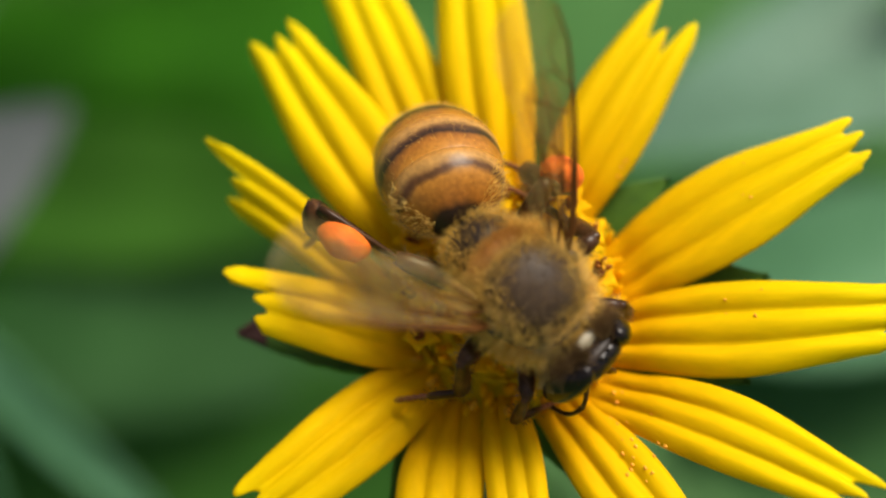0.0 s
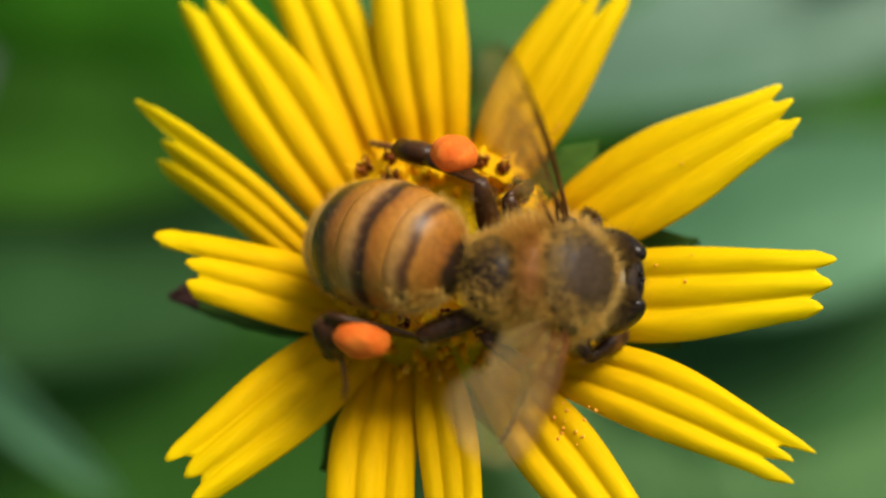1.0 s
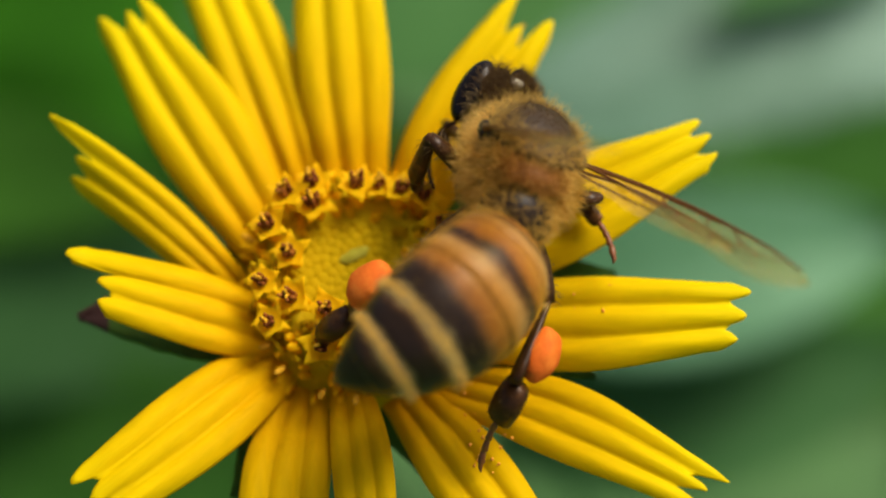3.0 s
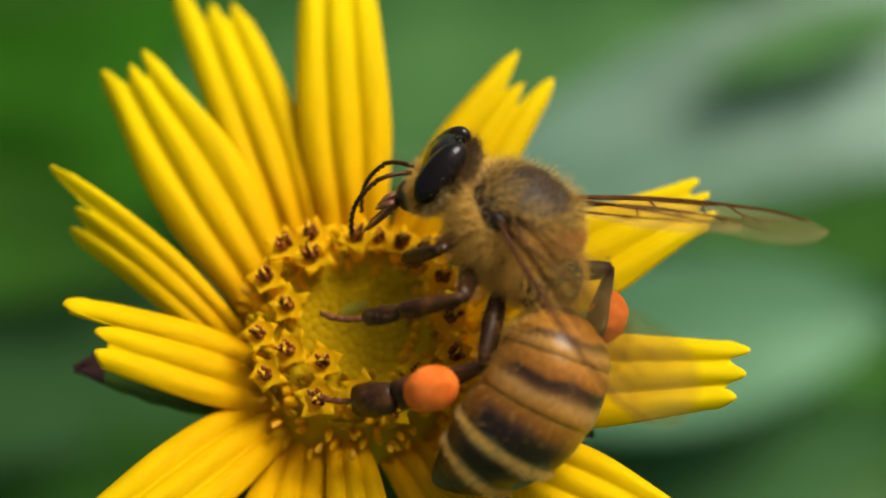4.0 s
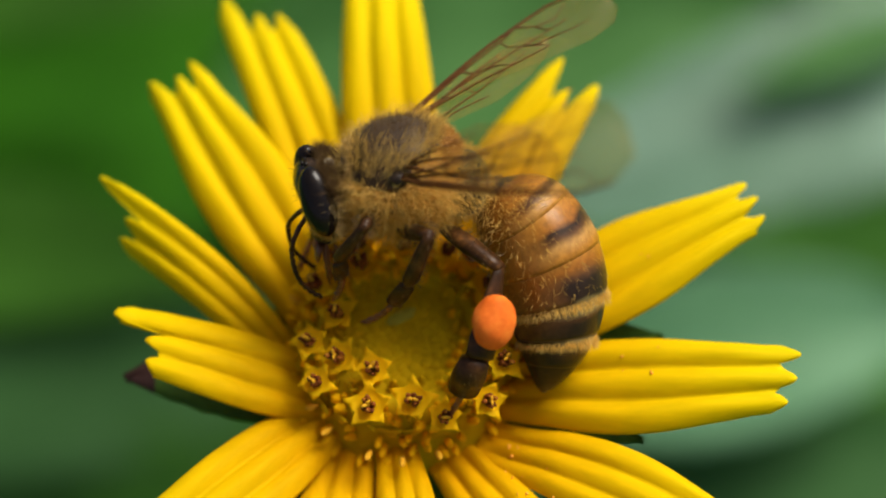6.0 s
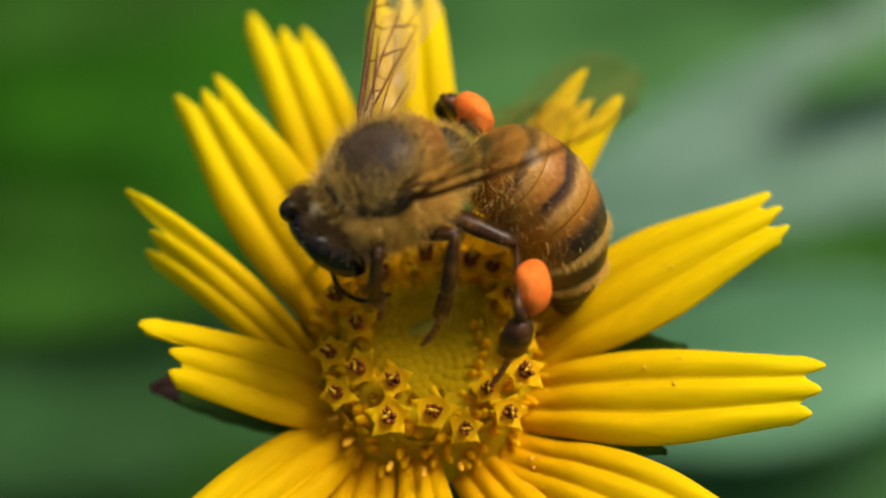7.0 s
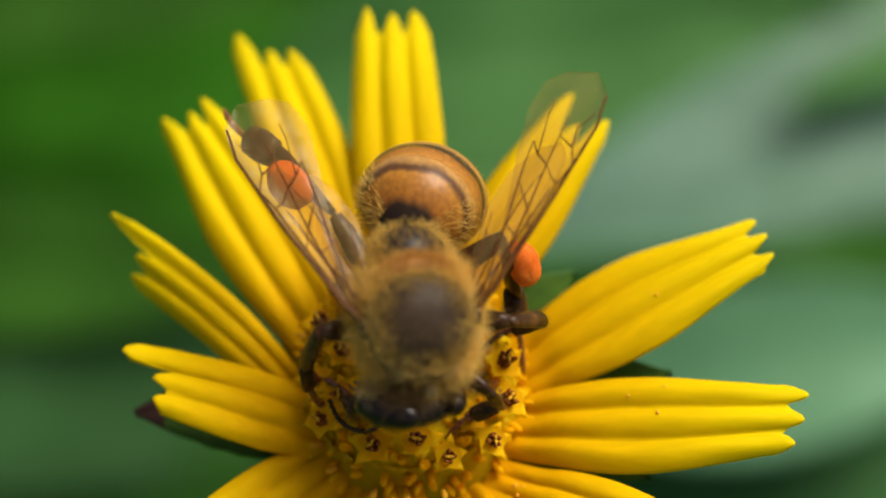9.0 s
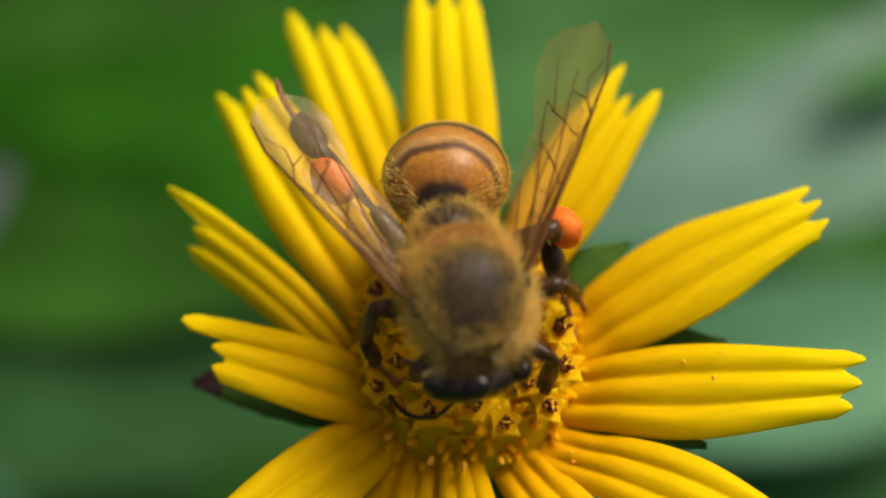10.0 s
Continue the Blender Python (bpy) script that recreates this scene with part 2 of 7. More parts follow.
DRY = surface("dry_leaf_grey", [(0.3, (0.06, 0.07, 0.065)), (0.7, (0.11, 0.12, 0.115))], 300, 50, 0.6, 0.2, 0.0003)
SOIL = surface("soil_dark", [(0.3, (0.028, 0.075, 0.014)), (0.55, (0.045, 0.125, 0.024)), (0.75, (0.06, 0.155, 0.038))], 160, 14, 0.8, 0.6, 0.004)


# ---- mesh helpers (coordinates in millimetres) ----
def part(name, bm, material, parent, label="", smooth=True):
    """Links a bmesh, drawn in millimetres, as one mesh object under a thing or a part."""
    bmesh.ops.scale(bm, vec=(MM, MM, MM), verts=bm.verts)
    bmesh.ops.recalc_face_normals(bm, faces=bm.faces)
    me = bpy.data.meshes.new(name)
    bm.to_mesh(me)
    bm.free()
    for mt in material if isinstance(material, (list, tuple)) else [material]:
        me.materials.append(mt)
    if smooth:
        me.polygons.foreach_set("use_smooth", [True] * len(me.polygons))
    ob = new(name, me)
    ob.parent = parent
    return tagged(ob, label)


def slab(bm, grid, thick):
    """A sheet with thickness from rows of points; its underside lies along the local normals."""
    n, k = len(grid), len(grid[0])
    P = np.array(grid, float)
    du, dv = np.gradient(P, axis=0), np.gradient(P, axis=1)
    N = np.cross(du, dv)
    N /= np.linalg.norm(N, axis=2, keepdims=True) + 1e-9
    top = [[bm.verts.new(P[i, j]) for j in range(k)] for i in range(n)]
    low = [[bm.verts.new(P[i, j] - N[i, j] * thick) for j in range(k)] for i in range(n)]
    for i in range(n - 1):
        for j in range(k - 1):
            bm.faces.new((top[i][j], top[i + 1][j], top[i + 1][j + 1], top[i][j + 1]))
            bm.faces.new((low[i][j], low[i][j + 1], low[i + 1][j + 1], low[i + 1][j]))
    rim = [(0, j) for j in range(k)] + [(i, k - 1) for i in range(1, n)] + [(n - 1, j) for j in range(k - 2, -1, -1)] + [(i, 0) for i in range(n - 2, 0, -1)]
    for (a, b), (c, d) in zip(rim, rim[1:] + rim[:1]):
        bm.faces.new((top[a][b], top[c][d], low[c][d], low[a][b]))
    return bm


def tube(bm, path, radii, sides=8, flat=1.0, wide=Vector((0, 1, 0))):
    """A closed tube along a path, its section squeezed by flat across the direction wide."""
    rings = []
    pts = [Vector(p) for p in path]
    for i, p in enumerate(pts):
        d = (pts[min(i + 1, len(pts) - 1)] - pts[max(i - 1, 0)]).normalized()
        a = wide - d * wide.dot(d)
        a = a.normalized() if a.length > 1e-4 else d.orthogonal().normalized()
        b = d.cross(a)
        r = radii[i]
        rings.append([bm.verts.new(p + a * r * math.cos(q) + b * r * flat * math.sin(q)) for q in (2 * math.pi * s / sides for s in range(sides))])
    for u, v in zip(rings, rings[1:]):
        for s in range(sides):
            bm.faces.new((u[s], u[(s + 1) % sides], v[(s + 1) % sides], v[s]))
    bm.faces.new(rings[0][::-1])
    bm.faces.new(rings[-1])
    return bm


def blob(bm, centre, radii, seg=24, rings=16, shape=None):
    """An ellipsoid, reshaped point by point by shape(unit vector) -> factor."""
    made = bmesh.ops.create_uvsphere(bm, u_segments=seg, v_segments=rings, radius=1.0)["verts"]
    for v in made:
        n = v.co.copy()
        f = shape(n) if shape else 1.0
        v.co = Vector((centre[0] + n.x * radii[0] * f, centre[1] + n.y * radii[1] * f, centre[2] + n.z * radii[2] * f))
    return made


def hairs(bm, rnd, count, place, length, width, bend=0.35):
    """Fine tapering hairs; place(rnd) gives a root and its direction, or None."""
    done = 0
    while done < count:
        got = place(rnd)
        done += 1
        if got is None:
            continue
        p, n = Vector(got[0]), Vector(got[1])
        j = Vector((rnd.gauss(0, bend), rnd.gauss(0, bend), rnd.gauss(0, bend)))
        ln = length * rnd.uniform(0.6, 1.25) * (got[2] if len(got) > 2 else 1.0)
        d = (n + j).normalized()
        side = d.orthogonal().normalized()
        side.rotate(Matrix.Rotation(rnd.uniform(0, 6.28), 3, d))
        mid = p + d * ln * 0.55
        tip = p + (d + j * 0.5).normalized() * ln
        w = width * rnd.uniform(0.7, 1.2)
        a, b = bm.verts.new(p - side * w), bm.verts.new(p + side * w)
        c, e = bm.verts.new(mid - side * w * 0.7), bm.verts.new(mid + side * w * 0.7)
        f = bm.verts.new(tip)
        bm.faces.new((a, b, e, c))
        bm.faces.new((c, e, f))
    return bm


def smooth01(x):
    x = min(1.0, max(0.0, x))
    return x * x * (3 - 2 * x)


# ---- ground and distance ----
GROUND = -0.42


def ground():
    bm = bmesh.new()
    n = 61
    grid = []
    for i in range(n):
        u = (i / (n - 1) * 2 - 1)
        row = []
        for j in range(n):
            v = (j / (n - 1) * 2 - 1)
            x, y = math.copysign(abs(u) ** 4, u) * 400000 + u * 900, math.copysign(abs(v) ** 4, v) * 400000 + v * 900
            row.append((x, y, 12 * noise.noise(Vector((x / 90, y / 90, 0)))))
        grid.append(row)
    slab(bm, grid, 60)
    ob = part("ground", bm, SOIL, None)
    ob.location.z = GROUND
    tagged(ob, "dark mossy soil below the plants, out of focus", "ground", kind="structure")


ground()


# ---- the flower ----
FLOWER_POSE = pose(0, 0, 0.25, 23, 0, 0)
flower = new("flower")
flower.matrix_world = FLOWER_POSE
tagged(flower, "yellow daisy-like flower with toothed petals on a green stem", "flower")

# base x, y; tip x, y, z; width; twist
PETALS = [
    (4.68, -1.51, 14.06, -1.95, 1.89, 3.17, 6.7),
    (4.81, 0.82, 13.26, 4.98, 1.84, 3.45, -10.8),
    (2.39, 3.98, 6.84, 11.10, 1.20, 3.13, 2.7),
    (-0.22, 4.89, -1.24, 15.42, 1.65, 3.32, 1.9),
    (-2.72, 4.67, -6.74, 14.91, 0.26, 3.00, -2.1),
    (-3.71, 2.21, -9.60, 11.18, 0.89, 3.40, -14.1),
    (-4.86, -0.15, -11.38, 5.12, 1.16, 1.75, -40.0),
    (-3.61, -1.64, -9.78, -0.56, 1.89, 2.63, 10.0),
    (-3.54, -3.41, -8.97, -8.72, 1.65, 2.89, -9.0),
    (-2.04, -5.56, -2.29, -12.11, 0.96, 2.83, -5.2),
    (-0.11, -4.79, 1.03, -12.21, 1.41, 1.95, 3.6),
    (2.73, -5.30, 7.32, -11.64, 0.92, 2.67, 3.7),
    (4.57, -4.37, 12.71, -8.44, 1.95, 2.58, -5.9),
]
# how far each petal's three teeth reach past the rest
TEETH = [(-0.21, 0.07, 0.21), (-0.08, 0.08, 0.08), (-0.11, -0.86, 0.11), (-0.07, -0.22, 0.07), (-0.7, -0.44, 0.7), (-0.14, -0.35, 0.14), (0.78, -0.67, -0.78), (0.63, -0.45, -0.63), (-0.11, -0.17, 0.11), (-0.3, 0.1, -0.2), (-0.3, 0.1, -0.2), (-0.3, 0.1, -0.2), (-0.12, -0.35, 0.12)]
# sideways bow and narrowing towards the end
BOWS = [(-0.30, 0.25), (0.06, 0.34), (0.00, 0.19), (0.07, 0.12), (-0.16, 0.08), (0.03, 0.29), (-0.20, 0.05), (0.16, 0.06), (0.25, 0.17), (-0.15, 0.00), (0.21, 0.17), (-0.00, 0.19), (0.25, 0.28)]
LIFTS = (0.05, 0.12, 0.0, 0.12, -0.12, 0.22, 0.0, 0.2, 0.05, 0.15, 0.3, -0.05, 0.15)


def petal(bx, by, tx, ty, tz, width, twist, lift, cut, bow, taper, rnd):
    """A ray petal: three rounded ribs with two grooves between them, cut into three teeth at its end."""
    reach = math.hypot(tx - bx, ty - by) * 1.0
    az = math.degrees(math.atan2(ty - by, tx - bx))
    inner = 1.9
    n, k = 36, 37
    teeth = [c / reach for c in cut]
    skew = [rnd.uniform(-0.1, 0.45), rnd.uniform(-0.3, 0.3), rnd.uniform(-0.45, 0.1)]
    spread = [rnd.uniform(0.045, 0.10) for _ in range(3)]
    rows = []
    for i in range(n):
        u0 = i / (n - 1)
        row = []
        for j in range(k):
            v = -1 + 2 * j / (k - 1)
            lobe = min(2, int((v + 1) * 1.5))
            w = (v - (-2 / 3 + lobe * 2 / 3)) * 3          # -1..1 within one rib
            end = 1 + teeth[lobe] - spread[lobe] * abs(w - skew[lobe] * (1 - w * w)) ** 1.7
            end += 0.008 * noise.noise(Vector((v * 9, az, 2.0)))
            s = -inner + (inner + reach) * u0 * end
            f = max(0.0, s) / reach
            z = -0.85 * (1 - smooth01((s + inner) / (inner + 1.2))) + tz * f + 0.5 * math.sin(math.pi * min(1, f)) + lift
            body = 1.12 * (0.66 + 0.34 * smooth01(u0 / 0.5)) * (1 - taper * smooth01((u0 - 0.55) / 0.45))
            pinch = 1 - 0.16 * smooth01((u0 - 0.86) / 0.14) * abs(w)
            half = width / 2 * body
            centre = (-2 / 3 + lobe * 2 / 3) * half
            y = centre + (v * half - centre) * pinch + bow * math.sin(u0 * math.pi)
            rib = (1 - abs(w) ** 1.9) * min(0.31, 0.1 * width) * smooth01(u0 / 0.12) * (1 - 0.35 * smooth01((u0 - 0.8) / 0.2))
            curl = -0.14 * v * v * half * (0.6 + 0.6 * u0)
            wave = 0.09 * noise.noise(Vector((s * 0.3, v * 1.5, az))) + 0.02 * noise.noise(Vector((s * 1.3, v * 5, az)))
            tw = math.tan(radians(twist)) * y * u0
            row.append((s + inner, y, z + rib + curl + wave + tw))
        rows.append(row)
    bm = bmesh.new()
    slab(bm, rows, 0.13)
    ob = part("petal", bm, PETAL, flower)
    c, d = math.cos(radians(az)), math.sin(radians(az))
    ob.matrix_basis = pose((bx - c * inner) * MM, (by - d * inner) * MM, 0, 0, 0, az)
    return ob


rnd = random.Random(4)
for p, lift, cut, bend in zip(PETALS, LIFTS, TEETH, BOWS):
    petal(*p, lift, cut, *bend, rnd)


def receptacle():
    bm = bmesh.new()
    prof = [(0.9, -4.6), (2.0, -3.9), (3.0, -2.6), (3.3, -1.4), (3.5, -0.95), (4.7, -1.12), (4.75, -1.02), (3.6, 0.3), (3.4, 0.85), (2.9, 1.3), (2.5, 1.2), (2.1, 0.90), (1.4, 0.80), (0.6, 0.77), (0.05, 0.76)]
    rings = []
    for r, z in prof:
        rings.append([bm.verts.new((r * math.cos(a), r * math.sin(a), z)) for a in (2 * math.pi * s / 32 for s in range(32))])
    for a, b in zip(rings, rings[1:]):
        for s in range(32):
            bm.faces.new((a[s], a[(s + 1) % 32], b[(s + 1) % 32], b[s]))
    bm.faces.new(rings[0][::-1])
    bm.faces.new(rings[-1])
    for f in bm.faces:
        c = f.calc_center_median()
        f.material_index = 1 if math.hypot(c.x, c.y) > 2.4 and c.z > -0.9 else 0
    part("receptacle", bm, [CORE, SCALE], flower, "domed yellow-green flower base")


receptacle()


def bud_mesh(rnd, h, r):
    bm = bmesh.new()
    tube(bm, [(0, 0, 0), (0, 0, h * 0.5), (0, 0, h * 0.8), (0, 0, h * 0.95), (0, 0, h)], [r * 0.75, r, r * 0.82, r * 0.42, r * 0.05], 8)
    return bm


# closed buds in the middle of the disc, still greenish
first = None
for i in range(120):
    rr, a = 2.15 * math.sqrt((i + 0.5) / 120), i * 2.39996
    if first is None:
        bm = bmesh.new()
        tube(bm, [(0, 0, 0.2), (0, 0, 0.5), (0, 0, 0.58), (0, 0, 0.63), (0, 0, 0.65)], [0.3, 0.3, 0.25, 0.16, 0.03], 10)
        first = part("bud", bm, CORE, flower)
        ob = first
    else:
        ob = new("bud", first.data)
        ob.parent = flower
    ob.matrix_basis = pose(rr * math.cos(a) * MM, rr * math.sin(a) * MM, (0.33 - 0.08 * (1 - rr / 2)) * MM) @ pose(0, 0, 0, -6 * rr * math.sin(a), 6 * rr * math.cos(a), i * 50)


bm = bmesh.new()
blob(bm, (0, 0, 0), (0.62, 0.25, 0.18), 16, 10, lambda n: 1 + 0.2 * noise.noise(n * 2))
ob = part("bud", bm, YOUNG, flower, "pale green bud lying in the middle")
ob.matrix_basis = pose(-0.00002, 0.00073, 0.0009, 0, 0, 25)


def floret_meshes(rnd):
    bm = bmesh.new()
    prof = [(0.24, 0.0), (0.27, 0.7), (0.32, 1.25), (0.42, 1.6), (0.50, 1.78)]
    rings = []
    for r, z in prof:
        rings.append([bm.verts.new((r * math.cos(a), r * math.sin(a), z)) for a in (2 * math.pi * s / 10 for s in range(10))])
    for a, b in zip(rings, rings[1:]):
        for s in range(10):
            bm.faces.new((a[s], a[(s + 1) % 10], b[(s + 1) % 10], b[s]))
    # five pointed lobes, spread to an uneven star
    top = rings[-1]
    for s in range(5):
        a = 2 * math.pi * (2 * s + 1) / 10 + rnd.uniform(-0.2, 0.2)
        r, z = rnd.uniform(0.72, 0.95), 1.84 + rnd.uniform(-0.22, 0.10)
        p, m, q = top[2 * s], top[2 * s + 1], top[(2 * s + 2) % 10]
        lift = rnd.uniform(0.03, 0.09)
        h = bm.verts.new((0.68 * math.cos(a), 0.68 * math.sin(a), 1.80 + lift))
        t = bm.verts.new((r * math.cos(a), r * math.sin(a), z))
        t2 = bm.verts.new((r * 0.97 * math.cos(a), r * 0.97 * math.sin(a), z - 0.09))
        side = [bm.verts.new((c.co.x * 0.45 + r * 0.55 * math.cos(a), c.co.y * 0.45 + r * 0.55 * math.sin(a), (c.co.z + z) / 2 - 0.02)) for c in (p, q)]
        for f in ((p, side[0], h, m), (side[0], t, h), (m, h, side[1], q), (h, t, side[1]), (p, t2, side[0]), (side[0], t2, t), (q, side[1], t2), (side[1], t, t2)):
            bm.faces.new(f)
    # the throat, filled to a shallow bowl
    inner = [bm.verts.new((0.30 * math.cos(a), 0.30 * math.sin(a), 1.72)) for a in (2 * math.pi * s / 10 for s in range(10))]
    for s in range(10):
        bm.faces.new((top[s], top[(s + 1) % 10], inner[(s + 1) % 10], inner[s]))
    bm.faces.new(inner)
    am = bmesh.new()
    for s in range(6):
        a = 2 * math.pi * s / 6 + rnd.uniform(-0.4, 0.4)
        out, h = rnd.uniform(1.0, 2.1), rnd.uniform(-0.2, 0.1)
        c, d = 0.15 * math.cos(a), 0.15 * math.sin(a)
        tube(am, [(c, d, 1.6), (c * 1.1, d * 1.1, 1.9 + h * 0.5), (c * (1 + out) / 2, d * (1 + out) / 2, 2.1 + h), (c * out, d * out, 2.22 + h)], [0.09, 0.11, 0.10, 0.05], 6)
    sm = bmesh.new()
    tube(sm, [(0, 0, 1.5), (0, 0, 2.1), (0.07, 0.02, 2.28), (0.18, 0.04, 2.33)], [0.06, 0.075, 0.065, 0.03], 6)
    tube(sm, [(0, 0, 2.05), (-0.07, -0.03, 2.27), (-0.17, -0.06, 2.3)], [0.06, 0.065, 0.03], 6)
    return bm, am, sm


# open florets in two uneven rings (x, y of their mouths)
FLORETS = [(-1.57, 3.19), (-1.5, 2.35), (-3.15, 1.52), (-2.32, 0.49), (-3.3, -0.65), (-2.19, -1.29), (-0.9, -1.75), (-1.01, -3.12), (0.55, -2.9), (1.71, -3.47),
           (3.6, 0.05), (2.6, 2.8), (0.93, 3.25), (2.48, -1.95), (0.1, 3.12), (1.75, 3.0), (3.29, 1.52), (3.79, -1.4), (3.29, -2.89), (-2.5, 2.75), (-3.0, -2.2)]
kinds = []
for i, (x, y) in enumerate(FLORETS):
    if i < 4:
        bmf, bma, bms = floret_meshes(rnd)
        ob = part("floret", bmf, FLORET, flower)
        kinds.append((ob, part("anther", bma, ANTHER, ob, "dark brown anthers"), part("stigma", bms, STIGMA, ob, "golden stigma")))
    else:
        src = kinds[i % 4]
        ob = new("floret", src[0].data)
        ob.parent = flower
        for nm, kid_src in (("anther", src[1]), ("stigma", src[2])):
            kid = new(nm, kid_src.data)
            kid.parent = ob
            tagged(kid, kid_src["label"])
    r = math.hypot(x, y)
    lean = (r - 1.2) * 7.0 + rnd.uniform(-7, 7)
    az = math.degrees(math.atan2(y, x))
    m = pose(0, 0, 0, 0, 0, az) @ pose(0, 0, 0, 0, lean, 0) @ pose(0, 0, 0, 0, 0, rnd.uniform(0, 360))
    top = m.to_3x3() @ Vector((0, 0, 1.9))
    s = rnd.uniform(0.86, 1.12)
    ob.matrix_basis = pose((x - top.x) * MM, (y - top.y) * MM, (0.35 + rnd.uniform(-0.15, 0.1)) * MM) @ m @ Matrix.Scale(s, 4)

# unopened yellow florets that fill the ring
young = []
taken = list(FLORETS)
for i in range(2200):
    a, rr = rnd.uniform(0, 6.283), rnd.uniform(2.15, 3.5)
    x, y = rr * math.cos(a), rr * math.sin(a)
    if min(math.hypot(x - p, y - q) for p, q in taken) < 0.33:
        continue
    taken.append((x, y))
    if len(young) < 3:
        ob = part("young_floret", bud_mesh(rnd, (1.6, 1.8, 1.45)[len(young)], (0.22, 0.18, 0.25)[len(young)]), FLORET if rr > 2.3 else CORE, flower)
        young.append(ob)
    else:
        ob = new("young_floret", young[i % 3].data)
        ob.parent = flower
    ob.matrix_basis = pose(x * 0.92 * MM, y * 0.92 * MM, -0.08 * MM) @ pose(0, 0, 0, 0, 0, math.degrees(a)) @ pose(0, 0, 0, rnd.uniform(-12, 12), rr * 6 - 5 + rnd.uniform(-12, 12), 0)

# thin yellow scales that stand between the disc and the petals
scale_mesh = None
for i in range(70):
    az, rr = i * 137.508 + rnd.uniform(-4, 4), rnd.uniform(3.3, 4.0)
    if scale_mesh is None:
        bm = bmesh.new()
        slab(bm, [[(v * 0.34 * math.sin(math.pi * (0.25 + 0.74 * u)), 0.10 * v * v, 1.5 * u) for v in (-1, -0.5, 0, 0.5, 1)] for u in [k / 7 for k in range(8)]], 0.05)
        scale_mesh = ob = part("scale", bm, SCALE, flower, "thin yellow-green scale of the disc")
    else:
        ob = new("scale", scale_mesh.data)
        ob.parent = flower
        tagged(ob, scale_mesh["label"])
    ob.matrix_basis = pose(0, 0, 0, 0, 0, az) @ pose(rr * MM, 0, -0.35 * MM, 0, rnd.uniform(30, 62), 90)

# short buds round the rim of the disc
rim_bud = None
for i in range(84):
    a, rr = i * 2.39996, rnd.uniform(3.4, 4.4)
    if rim_bud is None:
        rim_bud = ob = part("young_floret", bud_mesh(rnd, 0.95, 0.15), FLORET, flower)
    else:
        ob = new("young_floret", rim_bud.data)
        ob.parent = flower
    ob.matrix_basis = pose(0, 0, 0, 0, 0, math.degrees(a)) @ pose(rr * MM, 0, (0.1 - (rr - 3.4) * 1.0) * MM, rnd.uniform(-15, 15), rnd.uniform(25, 55), 0)

# small pale tips of tucked-in florets at the outer edge
t0 = None
for az, rr, zz in ((-125.5, 4.3, 0.55), (-103, 4.5, 0.7), (-88, 4.6, 0.7), (-72, 4.5, 0.4), (-140, 4.0, 0.4), (160, 4.1, 0.4)):
    if t0 is None:
        t0 = ob = part("chaff_tip", bud_mesh(rnd, 0.7, 0.13), STIGMA, flower)
    else:
        ob = new("chaff_tip", t0.data)
        ob.parent = flower
    ob.matrix_basis = pose(0, 0, 0, 0, 0, az) @ pose(rr * MM, 0, zz * MM, 0, 40, 0)


def bract(az, reach, width, drop, purple):
    bm = bmesh.new()
    rows = []
    for i in range(16):
        u = i / 15
        half = width / 2 * (0.45 + 0.55 * smooth01(u / 0.35)) * (1 - max(0.0, (u - 0.3) / 0.7) ** 1.7) + 0.03
        row = []
        for j in range(9):
            v = -1 + j / 4
            edge = 0.05 * math.sin(u * 40) * abs(v)
            row.append((2.0 + (reach - 2.0) * u, v * half + edge, -2.0 + drop * u + 0.7 * math.sin(u * 2.2) + 0.12 * v * v * half - 0.08 * (1 - min(1, abs(v) * 3))))
        rows.append(row)
    slab(bm, rows, 0.16)
    if purple:
        for f in bm.faces:
            f.material_index = 1 if f.calc_center_median().x > reach - 0.9 else 0
    ob = part("bract", bm, [BRACT, BRACT_TIP], flower, "green bract with a dark purple tip" if purple else "")
    ob.matrix_basis = pose(0, 0, 0, 0, 0, az)


for b in ((-174, 10.7, 4.7, 0.6, True), (72, 7.6, 3.2, 0.8, False), (37, 7.8, 3.0, 0.9, False), (4, 9.9, 2.8, 0.5, False), (-21, 9.6, 3.0, 0.6, False),
          (-120, 9.0, 3.2, -0.4, False), (130, 8.0, 3.2, 0.3, False), (-70, 7.0, 3.0, -1.6, False)):
    bract(*b)


def stem():
    bm = bmesh.new()
    down = FLOWER_POSE.inverted()
    pts, rad = [], []
    for i in range(40):
        u = (i / 39) ** 1.8
        w = Vector((-0.012 * smooth01(u * 14) - 0.02 * u, 0.010 * smooth01(u), 0.25 - 0.003 - (0.262 - GROUND) * u))
        p = down @ w
        pts.append(p / MM)
        rad.append(0.95 + 0.5 * u)
    pts[0] = Vector((0, 0, -4.3))
    tube(bm, pts, rad, 12)
    ob = part("stem", bm, STEM, flower, "slender green stem")


stem()


